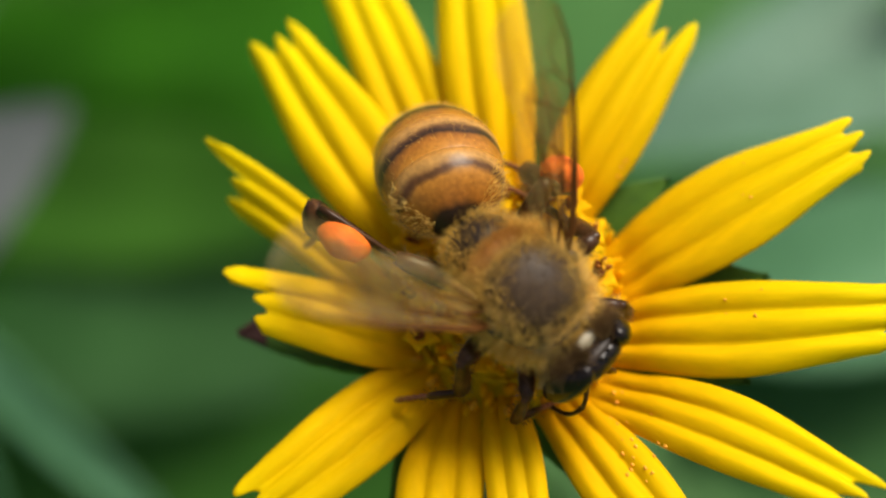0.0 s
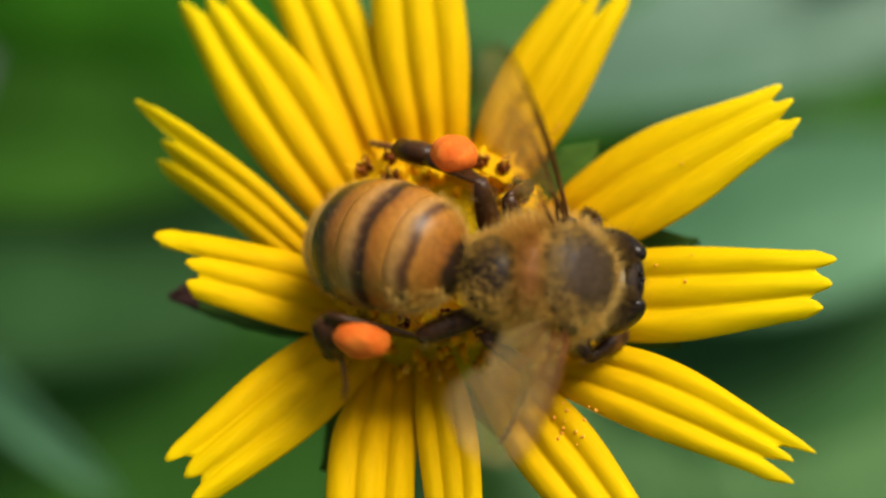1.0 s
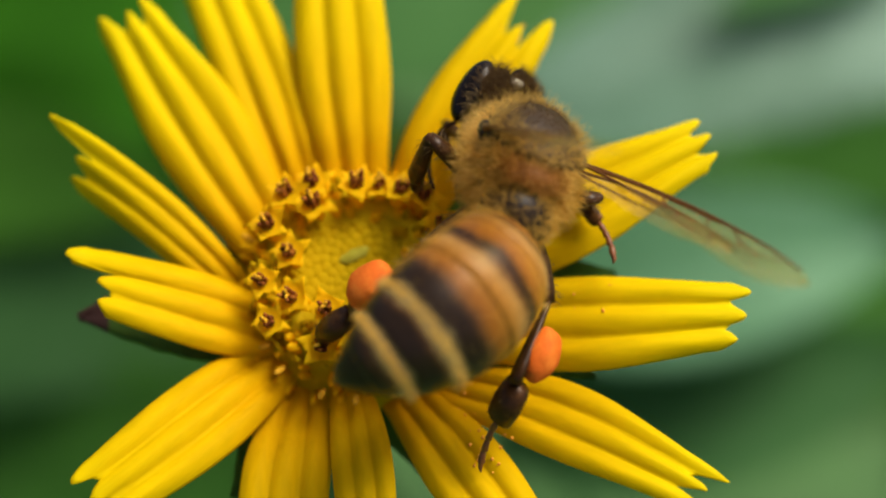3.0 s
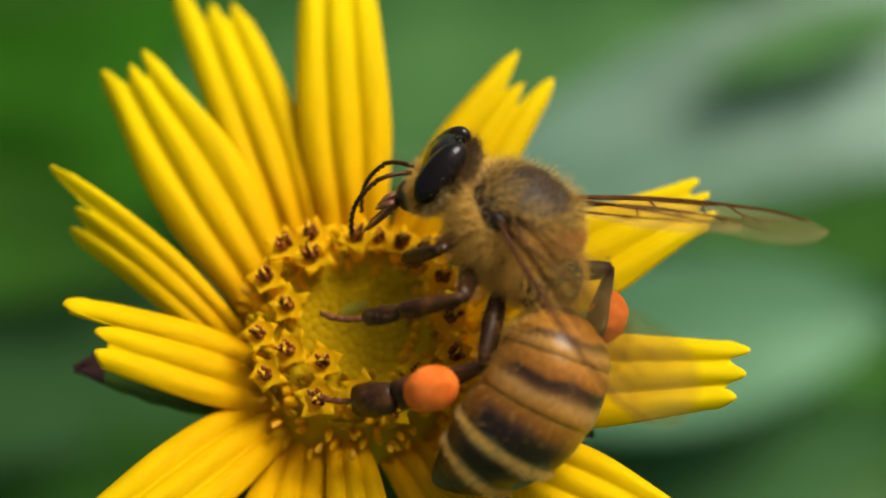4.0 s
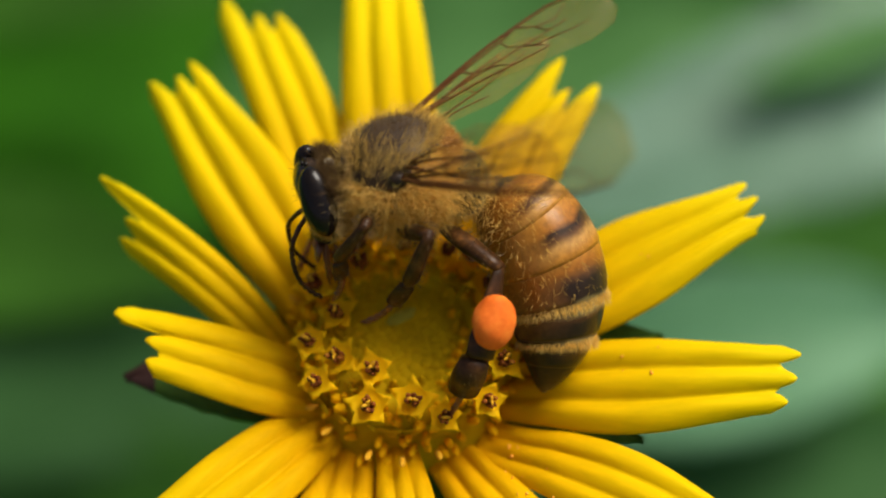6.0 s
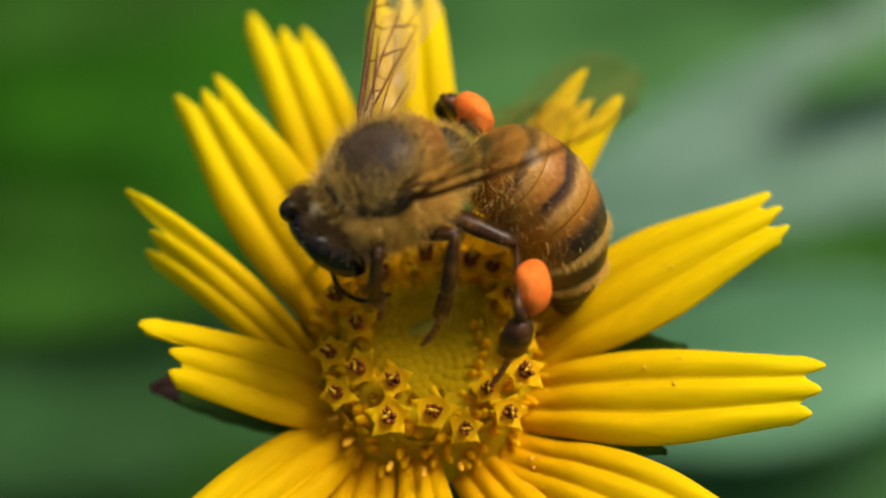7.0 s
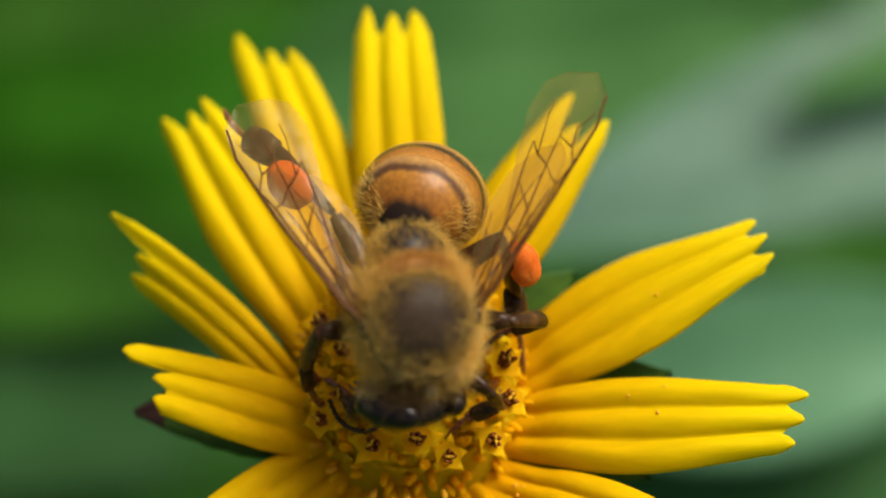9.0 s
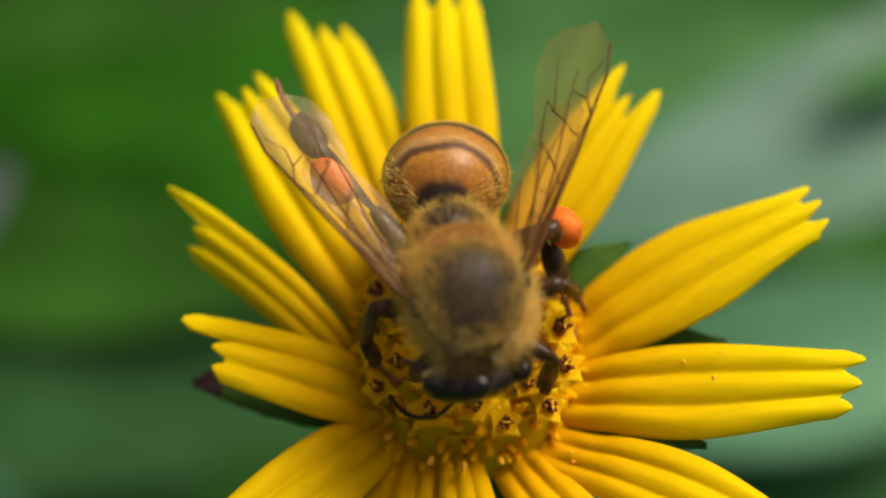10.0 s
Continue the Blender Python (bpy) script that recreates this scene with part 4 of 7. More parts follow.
hindwing_left = wing("hindwing", 6.6, HIND_LEAD, HIND_TRAIL, 1, HIND_VEINS)
hindwing_right = wing("hindwing", 6.6, HIND_LEAD, HIND_TRAIL, -1, HIND_VEINS)

LEG_SIZES = {"front": (2.2, 2.0, 2.3), "middle": (2.5, 2.3, 2.9), "hind": (2.8, 3.2, 3.6)}


def bristles(bm, length, radius, count, long_, lo=0.1, hi=1.0):
    def place(r):
        x, a = length * r.uniform(lo, hi), r.uniform(0, 6.28)
        n = Vector((0.5, math.cos(a), math.sin(a)))
        return (Vector((x, radius * n.y, radius * n.z)), n.normalized())
    return hairs(bm, rnd, count, place, long_, 0.010, 0.25)


def leg(which, side):
    """Three rigid pieces along x; the hind tibia carries its load of pollen on the outside."""
    f, t, s = LEG_SIZES[which]
    big = {"front": 0.98, "middle": 1.12, "hind": 1.2}[which]
    bm = bmesh.new()
    tube(bm, [(-0.15, 0, 0), (0.1, 0, 0), (0.5, 0, 0), (f * 0.5, 0, 0), (f * 0.85, 0, 0), (f + 0.05, 0, 0)], [0.12, 0.24 * big, 0.31 * big, 0.36 * big, 0.29 * big, 0.2 * big], 12, 0.75)
    fem = part("femur", bm, LEG, bee, "dark brown leg")
    ob = part("bristles", bristles(bmesh.new(), f, 0.3 * big, 170, 0.3), HAIR_DARK, fem, smooth=False)
    tagged(ob, kind="stuff")
    bm = bmesh.new()
    if which == "hind":
        tube(bm, [(-0.05, 0, 0), (0.25, 0, 0), (t * 0.45, 0, 0), (t * 0.8, 0, 0), (t * 0.97, 0, 0), (t + 0.03, 0, 0)], [0.17, 0.26, 0.45, 0.60, 0.58, 0.32], 12, 0.4, Vector((0, 0, 1)))
    else:
        tube(bm, [(-0.05, 0, 0), (0.2, 0, 0), (t * 0.6, 0, 0), (t * 0.9, 0, 0), (t + 0.03, 0, 0)], [0.17 * big, 0.25 * big, 0.32 * big, 0.33 * big, 0.2 * big], 12, 0.7)
    tib = part("tibia", bm, LEG, bee, "dark brown shin")
    if which == "hind":
        bm = bmesh.new()
        seed = 3.0 if side > 0 else 8.0
        blob(bm, (t * 0.58, 0.46 * side, 0.05), (0.98, 0.64, 0.78), 44, 30, lambda n: 1 + 0.09 * noise.noise(n * 1.5 + Vector((seed, 0, 0))) + 0.018 * noise.noise(n * 5 + Vector((0, seed, 0))))
        part("pollen_load", bm, POLLEN, tib, "lump of bright orange pollen")
    else:
        ob = part("bristles", bristles(bmesh.new(), t, 0.27 * big, 120, 0.2), HAIR_CROWN, tib, smooth=False)
        tagged(ob, kind="stuff")
    bm = bmesh.new()
    b = s * 0.5
    k = 0.62 if which == "hind" else 0.33
    tube(bm, [(-0.03, 0, 0), (0.12, 0, 0), (b * 0.5, 0, 0), (b * 0.9, 0, 0), (b, 0, 0)], [0.14, k * 0.85, k, k * 0.9, 0.16], 12, 0.72 if which == "hind" else 0.5, Vector((0, 0, 1)))
    tar = part("tarsus", bm, LEG, bee, "dark brown foot")
    bm = bmesh.new()
    path, rad = [], []
    for i in range(4):
        x, e = b + (s - b) * i / 4, b + (s - b) * (i + 1) / 4
        path += [(x, 0, -0.02 * i * i), (x + 0.06, 0, -0.02 * i * i), (e - 0.05, 0, -0.02 * (i + 1) ** 2)]
        rad += [0.07, 0.10, 0.13]
    path += [(s, 0, -0.34), (s + 0.16, 0, -0.4), (s + 0.26, 0, -0.55)]
    rad += [0.1, 0.09, 0.02]
    tube(bm, path, rad, 8)
    part("toe", bm, FOOT, tar, "red-brown jointed toe with a claw")
    ob = part("bristles", bristles(bmesh.new(), b, k * 0.7, 110, 0.16), HAIR_CROWN, tar, smooth=False)
    tagged(ob, kind="stuff")
    return fem, tib, tar


LEGS = {(w, s): leg(w, s) for w in ("front", "middle", "hind") for s in (1, -1)}


# ---- leaves behind the flower (base, tip, width in mm, roll, material, cupping) ----
LEAVES = [
    ("broad leaf, its soft sky sheen put into the pale green", (0.136, 0.195, 0.133), (-0.004, 0.154, 0.109), 42.0, 12, LEAF_SHEEN, 0.10),
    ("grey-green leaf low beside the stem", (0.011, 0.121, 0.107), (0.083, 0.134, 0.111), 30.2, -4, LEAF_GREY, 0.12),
    ("bright green leaf behind the pale one", (-0.058, 0.213, 0.106), (0.075, 0.233, 0.109), 54.0, 8, LEAF_SOFT, 0.10),
    ("slate green leaf before the pale one", (0.092, 0.184, 0.142), (0.049, 0.170, 0.133), 10.9, 6, LEAF_SOFT, 0.10),
    ("deep green leaf under the pale one", (0.001, 0.163, 0.088), (0.090, 0.167, 0.080), 19.7, 0, LEAF, 0.10),
    ("deep green leaf in the gap", (-0.163, 0.187, 0.078), (-0.055, 0.192, 0.067), 34.5, 0, LEAF_LOW, 0.10),
    ("dull green leaf high at the back", (-0.173, 0.243, 0.109), (-0.047, 0.256, 0.105), 32.4, 0, LEAF_LOW, 0.10),
    ("slate green leaf deep in the shade", (0.008, 0.113, 0.078), (0.091, 0.130, 0.084), 34.2, 0, LEAF_MID, 0.10),
    ("bright green leaf in the shade", (-0.180, 0.226, 0.060), (0.006, 0.344, 0.048), 101.2, 5, LEAF, 0.10),
    ("soft green leaf in the shade", (-0.194, 0.183, 0.016), (-0.022, 0.254, -0.025), 52.9, 0, LEAF_MID, 0.10),
    ("deep green leaf low in the shade", (-0.010, 0.160, -0.037), (-0.226, 0.194, -0.053), 92.0, 0, LEAF_DEEP, 0.10),
    ("dull green leaf deep in the shade", (-0.033, 0.256, 0.009), (-0.238, 0.268, -0.044), 39.1, 0, LEAF, 0.10),
    ("dark green leaf far behind", (-0.015, 0.335, -0.092), (0.356, 0.383, -0.140), 161.0, 0, LEAF_DEEP, 0.10),
    ("dark green leaf far behind", (0.029, 0.341, -0.099), (-0.399, 0.367, -0.124), 138.0, 0, LEAF_DEEP, 0.10),
    ("grey-green leaf far behind", (-0.102, 0.417, -0.009), (0.181, 0.519, -0.005), 184.0, 0, LEAF_MID, 0.10),
    ("dry grey leaf edge", (-0.089, 0.061, 0.179), (-0.055, 0.075, 0.198), 16.2, 10, DRY, 0.05),
    ("slender blue-green leaf blade", (-0.064, 0.049, 0.198), (-0.036, 0.030, 0.183), 5.2, 20, LEAF_GREY, 0.15),
]


def leaf_thing(label, base, tip, width, roll, material, cup):
    """A broad leaf on a petiole that runs down to the soil."""
    b, t = Vector(base), Vector(tip)
    axis = t - b
    length = axis.length / MM
    rnd = random.Random(int(length * 7 + width))
    up = Vector((0, -0.55, 0.83))
    x = axis.normalized()
    z = (up - x * up.dot(x)).normalized()
    m = Matrix((x, z.cross(x), z)).transposed().to_4x4()
    m.translation = b
    root = new("leaf")
    root.matrix_world = m @ pose(0, 0, 0, roll, 0, 0)
    tagged(root, label, "leaf", group="leaves behind the flower")
    rows = []
    for i in range(29):
        u = i / 28
        half = width / 2 * (math.sin(math.pi * u ** 0.8) ** 0.75 if 0 < u < 1 else 0) + 0.15
        row = []
        for j in range(17):
            v = -1 + j / 8
            tooth = 1 + 0.03 * math.sin(u * 60) * (abs(v) > 0.95)
            vein = 0.012 * width * abs(math.sin((u * 9 - abs(v) * 1.6) * math.pi)) ** 0.5 * min(1, abs(v) * 4)
            row.append((length * u, v * half * tooth, cup * width * v * v * 0.6 + 0.06 * length * math.sin(u * 2.6) + vein + 0.03 * width * noise.noise(Vector((u * 4, v * 2, width)))))
        rows.append(row)
    part("blade", slab(bmesh.new(), rows, 0.3), material, root)
    tube_bm = bmesh.new()
    tube(tube_bm, [(length * u, 0, 0.06 * length * math.sin(u * 2.6) - 0.35) for u in (0, 0.2, 0.4, 0.6, 0.8, 0.97)], [0.5, 0.45, 0.4, 0.3, 0.2, 0.1], 8)
    part("midrib", tube_bm, material, root)
    inv = root.matrix_world.inverted()
    foot = Vector((b.x + math.copysign(0.12, b.x), b.y + 0.04, GROUND - 0.012))
    pts = [inv @ (b * (1 - u) + foot * u + Vector((0, 0, 0.02 * math.sin(u * math.pi)))) / MM for u in [k / 8 for k in range(9)]]
    pts[0] = Vector((0, 0, -0.3))
    pm = bmesh.new()
    tube(pm, pts, [0.7 + 0.5 * k / 8 for k in range(9)], 8)
    part("petiole", pm, material, root)


for spec in LEAVES:
    leaf_thing(*spec)


# ---- what moves ----
def motions():
    """The bee walks round the disc; its head, abdomen, wings and legs move on it."""
    walk(bee, [
        (0, pose(0.00115, -0.00371, 0.25425, 16.5, 31.5, -38.1)), (0.5, pose(0.00192, -0.00473, 0.25305, 23.9, 48.0, -18.9)),
        (1, pose(0.00423, -0.00405, 0.25345, 37.0, 28.7, 18.6)), (1.5, pose(0.00729, -0.00373, 0.25386, 47.5, -16.2, 57.8)),
        (2, pose(0.00650, -0.00245, 0.25472, 27.7, -15.2, 68.0)), (3.5, pose(0.00605, 0.00048, 0.25603, 24.2, -4.4, 103.7)),
        (4, pose(0.00582, -0.00048, 0.25600, 23.6, -24.1, 132.0)), (4.5, pose(0.00455, 0.00137, 0.25703, 19.9, -19.6, 138.5)),
        (5, pose(0.00308, 0.00209, 0.25726, 16.4, -14.2, 146.0)), (5.5, pose(0.00145, 0.00204, 0.25682, 19.1, -9.5, 173.0)),
        (7, pose(-0.00074, 0.00059, 0.25800, -5.4, 7.1, -150.2)), (7.5, pose(-0.00075, 0.00135, 0.25904, -6.2, 2.4, -113.8)),
        (8, pose(-0.00041, 0.00020, 0.25889, -12.4, 8.3, -113.5)), (8.5, pose(0.00064, -0.00255, 0.25680, -8.2, 26.5, -84.9)),
        (9, pose(0.00080, -0.00279, 0.25630, -5.4, 39.1, -79.8)), (9.5, pose(0.00080, -0.00219, 0.25716, 1.3, 25.3, -66.8)),
        (10, pose(0.00062, -0.00339, 0.25639, 3.7, 34.9, -70.4)),
    ])
    walk(bee_head, [
        (0, pose(0.00226, 0.00010, -0.00018, -9.6, 18.3, 1.0)), (0.5, pose(0.00213, 0.00041, 0.00012, 0.3, 15.5, 11.3)),
        (1, pose(0.00204, 0.00012, -0.00004, 1.0, 20.3, -0.5)), (1.5, pose(0.00230, 0.00028, -0.00026, 23.0, 22.0, 29.1)),
        (2, pose(0.00230, 0.00040, -0.00015, 23.3, 23.9, 35.4)), (3.5, pose(0.00283, 0.00061, 0.00007, 28.6, 49.1, 53.8)),
        (4, pose(0.00257, 0.00019, -0.00040, 15.0, 6.2, 27.4)), (4.5, pose(0.00263, 0.00018, -0.00030, 10.7, 18.9, 19.0)),
        (5, pose(0.00262, 0.00030, -0.00058, 19.9, 23.4, 23.3)), (5.5, pose(0.00221, -0.00000, -0.00016, 7.3, 13.1, 11.7)),
        (7, pose(0.00210, 0.00001, -0.00023, 1.3, 45.6, 3.5)), (7.5, pose(0.00176, 0.00024, -0.00031, 8.6, 18.8, 13.5)),
        (8, pose(0.00192, 0.00018, -0.00032, 21.7, 29.3, 12.6)), (8.5, pose(0.00206, -0.00031, -0.00034, -33.6, 26.2, 1.4)),
        (9, pose(0.00191, -0.00022, -0.00026, -31.6, 31.6, -9.6)), (9.5, pose(0.00219, -0.00034, -0.00044, -34.4, 22.1, 6.4)),
        (10, pose(0.00185, -0.00012, -0.00023, -39.9, 28.8, -12.5)),
    ])
    walk(bee_abdomen, [
        (0, pose(-0.00290, 0.00000, -0.00050, 5.7, -29.9, -28.6)), (0.5, pose(-0.00290, 0.00000, -0.00050, 8.9, -35.2, -41.7)),
        (1, pose(-0.00290, 0.00000, -0.00050, 9.3, -45.8, -30.9)), (1.5, pose(-0.00290, 0.00000, -0.00050, 31.2, -11.9, -21.1)),
        (2, pose(-0.00290, 0.00000, -0.00050, 37.4, 4.8, -18.7)), (3.5, pose(-0.00290, 0.00000, -0.00050, 26.2, -10.6, -25.7)),
        (4, pose(-0.00290, 0.00000, -0.00050, 22.8, -36.3, -36.0)), (4.5, pose(-0.00290, 0.00000, -0.00050, 46.0, -24.8, -21.8)),
        (5, pose(-0.00290, 0.00000, -0.00050, 44.6, -22.1, -17.0)), (5.5, pose(-0.00290, 0.00000, -0.00050, 46.2, -38.1, -25.4)),
        (7, pose(-0.00290, 0.00000, -0.00050, 31.9, -40.1, -33.6)), (7.5, pose(-0.00290, 0.00000, -0.00050, 29.4, -19.0, -34.4)),
        (8, pose(-0.00290, 0.00000, -0.00050, 28.5, -23.9, -36.2)), (8.5, pose(-0.00290, 0.00000, -0.00050, 8.7, -41.6, -24.8)),
        (9, pose(-0.00290, 0.00000, -0.00050, 17.1, -50.0, -36.6)), (9.5, pose(-0.00290, 0.00000, -0.00050, 5.0, -42.6, -22.5)),
        (10, pose(-0.00290, 0.00000, -0.00050, 6.9, -49.6, -20.4)),
    ])
    walk(forewing_left, [
        (0, aim((0.20, 1.85, 0.90), (-5.83, 6.20, 6.49), (0.70, 0.06, 0.71))), (0.5, aim((0.20, 1.85, 0.90), (-6.30, 5.10, 6.71), (0.48, -0.42, 0.77))),
        (1, aim((0.20, 1.85, 0.90), (-5.88, 6.17, 6.46), (0.62, -0.11, 0.77))), (1.5, aim((0.20, 1.85, 0.90), (-6.65, 4.23, 6.72), (0.54, 0.79, 0.31))),
        (2, aim((0.20, 1.85, 0.90), (-5.97, 2.91, 7.77), (0.74, -0.07, 0.67))), (3.5, aim((0.20, 1.85, 0.90), (-7.58, 2.84, 5.89), (0.44, 0.72, 0.54))),
        (4, aim((0.20, 1.85, 0.90), (-8.64, 4.51, 2.00), (0.30, 0.94, 0.14))), (4.5, aim((0.20, 1.85, 0.90), (-8.16, 5.14, 3.33), (0.44, 0.66, 0.61))),
        (5, aim((0.20, 1.85, 0.90), (-6.99, 5.93, 5.16), (0.59, 0.25, 0.77))), (5.5, aim((0.20, 1.85, 0.90), (-5.89, 8.17, 3.98), (0.71, 0.40, 0.59))),
        (7, aim((0.20, 1.85, 0.90), (-6.68, 6.32, 5.27), (0.56, 0.83, 0.02))), (7.5, aim((0.20, 1.85, 0.90), (-6.60, 7.15, 4.38), (0.32, -0.20, 0.93))),
        (8, aim((0.20, 1.85, 0.90), (-6.76, 6.67, 4.76), (0.49, 0.01, 0.87))), (8.5, aim((0.20, 1.85, 0.90), (-6.95, 7.39, 3.04), (0.05, -0.30, 0.95))),
        (9, aim((0.20, 1.85, 0.90), (-6.89, 7.86, 1.36), (-0.34, -0.47, 0.82))), (9.5, aim((0.20, 1.85, 0.90), (-6.85, 7.71, 2.45), (-0.06, -0.32, 0.95))),
        (10, aim((0.20, 1.85, 0.90), (-7.17, 7.51, 1.17), (-0.30, -0.43, 0.85))),
    ])
    walk(hindwing_left, [
        (0, aim((0.00, 1.44, 0.89), (-4.18, 4.80, 4.75), (0.70, 0.06, 0.71))), (0.5, aim((-0.06, 1.55, 0.68), (-4.50, 4.11, 4.84), (0.48, -0.42, 0.77))),
        (1, aim((-0.04, 1.47, 0.82), (-4.22, 4.80, 4.70), (0.63, -0.11, 0.77))), (1.5, aim((0.33, 1.47, 1.11), (-4.65, 3.33, 5.01), (0.54, 0.79, 0.31))),
        (2, aim((0.07, 1.44, 0.76), (-4.27, 2.50, 5.62), (0.74, -0.07, 0.67))), (3.5, aim((0.32, 1.44, 1.05), (-5.30, 2.36, 4.38), (0.44, 0.72, 0.54))),
        (4, aim((0.24, 1.60, 1.28), (-6.05, 3.54, 1.75), (0.30, 0.94, 0.14))), (4.5, aim((0.17, 1.44, 1.09), (-5.74, 3.98, 2.58), (0.44, 0.66, 0.61))),
        (5, aim((0.06, 1.42, 0.93), (-4.97, 4.58, 3.81), (0.59, 0.25, 0.77))), (5.5, aim((0.01, 1.48, 1.09), (-4.22, 6.15, 3.04), (0.71, 0.40, 0.58))),
        (7, aim((0.31, 1.56, 1.23), (-4.68, 4.82, 4.06), (0.56, 0.83, 0.02))), (7.5, aim((-0.06, 1.51, 0.74), (-4.69, 5.52, 3.20), (0.32, -0.19, 0.93))),
        (8, aim((-0.02, 1.46, 0.84), (-4.81, 5.14, 3.49), (0.49, 0.01, 0.87))), (8.5, aim((-0.02, 1.55, 0.64), (-4.90, 5.71, 2.22), (0.05, -0.30, 0.95))),
        (9, aim((0.08, 1.63, 0.52), (-4.78, 6.08, 1.03), (-0.34, -0.46, 0.82))), (9.5, aim((-0.01, 1.57, 0.61), (-4.81, 5.94, 1.80), (-0.06, -0.32, 0.95))),
        (10, aim((0.08, 1.60, 0.54), (-4.98, 5.82, 0.89), (-0.30, -0.43, 0.85))),
    ])
    walk(forewing_right, [
        (0, aim((0.20, -1.85, 0.90), (-4.49, -7.19, 6.90), (0.56, 0.35, 0.75))), (0.5, aim((0.20, -1.85, 0.90), (-5.40, -7.69, 5.48), (0.53, 0.14, 0.83))),
        (1, aim((0.20, -1.85, 0.90), (-5.37, -6.89, 6.38), (0.32, 0.52, 0.80))), (1.5, aim((0.20, -1.85, 0.90), (-4.63, -5.82, 7.78), (0.75, 0.19, 0.64))),
        (2, aim((0.20, -1.85, 0.90), (-3.86, -8.76, 5.61), (0.70, 0.08, 0.71))), (3.5, aim((0.20, -1.85, 0.90), (-5.45, -8.12, 4.82), (0.43, 0.17, 0.89))),
        (4, aim((0.20, -1.85, 0.90), (-6.36, -4.45, 6.96), (0.67, 0.06, 0.74))), (4.5, aim((0.20, -1.85, 0.90), (-5.86, -6.12, 6.51), (0.66, 0.05, 0.75))),
        (5, aim((0.20, -1.85, 0.90), (-5.60, -6.07, 6.82), (0.66, 0.13, 0.74))), (5.5, aim((0.20, -1.85, 0.90), (-6.42, -4.43, 6.90), (0.64, 0.12, 0.76))),
        (7, aim((0.20, -1.85, 0.90), (-4.75, -9.71, 1.35), (-0.51, 0.36, 0.78))), (7.5, aim((0.20, -1.85, 0.90), (-6.86, -7.69, 2.48), (-0.33, 0.60, 0.73))),
        (8, aim((0.20, -1.85, 0.90), (-7.41, -7.13, 1.75), (-0.21, 0.44, 0.87))), (8.5, aim((0.20, -1.85, 0.90), (-7.66, -6.20, 3.33), (0.49, -0.47, 0.73))),
        (9, aim((0.20, -1.85, 0.90), (-7.66, -6.08, -1.70), (-0.30, -0.03, 0.95))), (9.5, aim((0.20, -1.85, 0.90), (-8.06, -6.00, 1.88), (0.12, -0.01, 0.99))),
        (10, aim((0.20, -1.85, 0.90), (-7.98, -6.09, -0.38), (-0.28, 0.26, 0.93))),
    ])
    walk(hindwing_right, [
        (0, aim((-0.19, -1.51, 0.81), (-3.32, -5.53, 5.02), (0.56, 0.35, 0.75))), (0.5, aim((-0.15, -1.47, 0.86), (-3.94, -5.84, 4.03), (0.53, 0.14, 0.83))),
        (1, aim((-0.18, -1.58, 0.67), (-3.91, -5.36, 4.60), (0.32, 0.52, 0.80))), (1.5, aim((-0.10, -1.43, 0.86), (-3.40, -4.51, 5.68), (0.75, 0.19, 0.63))),
        (2, aim((-0.17, -1.50, 0.99), (-2.88, -6.60, 4.19), (0.70, 0.08, 0.71))), (3.5, aim((-0.17, -1.49, 0.82), (-3.97, -6.15, 3.54), (0.43, 0.17, 0.89))),
        (4, aim((0.01, -1.37, 0.81), (-4.57, -3.51, 5.07), (0.67, 0.06, 0.74))), (4.5, aim((-0.06, -1.40, 0.87), (-4.24, -4.70, 4.77), (0.66, 0.05, 0.75))),
        (5, aim((-0.08, -1.42, 0.85), (-4.07, -4.67, 4.98), (0.66, 0.13, 0.74))), (5.5, aim((-0.01, -1.39, 0.78), (-4.62, -3.50, 5.01), (0.64, 0.12, 0.76))),
        (7, aim((-0.02, -1.67, 0.46), (-3.32, -7.37, 0.97), (-0.51, 0.36, 0.78))), (7.5, aim((0.02, -1.67, 0.44), (-4.82, -5.96, 1.76), (-0.33, 0.60, 0.73))),
        (8, aim((0.01, -1.55, 0.51), (-5.22, -5.51, 1.26), (-0.21, 0.44, 0.87))), (8.5, aim((0.05, -1.38, 1.07), (-5.45, -4.69, 2.60), (0.49, -0.47, 0.73))),
        (9, aim((0.08, -1.39, 0.70), (-5.36, -4.65, -1.11), (-0.30, -0.03, 0.95))), (9.5, aim((0.01, -1.39, 0.76), (-5.72, -4.60, 1.43), (0.12, -0.01, 0.99))),
        (10, aim((0.10, -1.45, 0.58), (-5.58, -4.72, -0.22), (-0.28, 0.26, 0.93))),
    ])
    femur, tibia, tarsus = LEGS["front", 1]
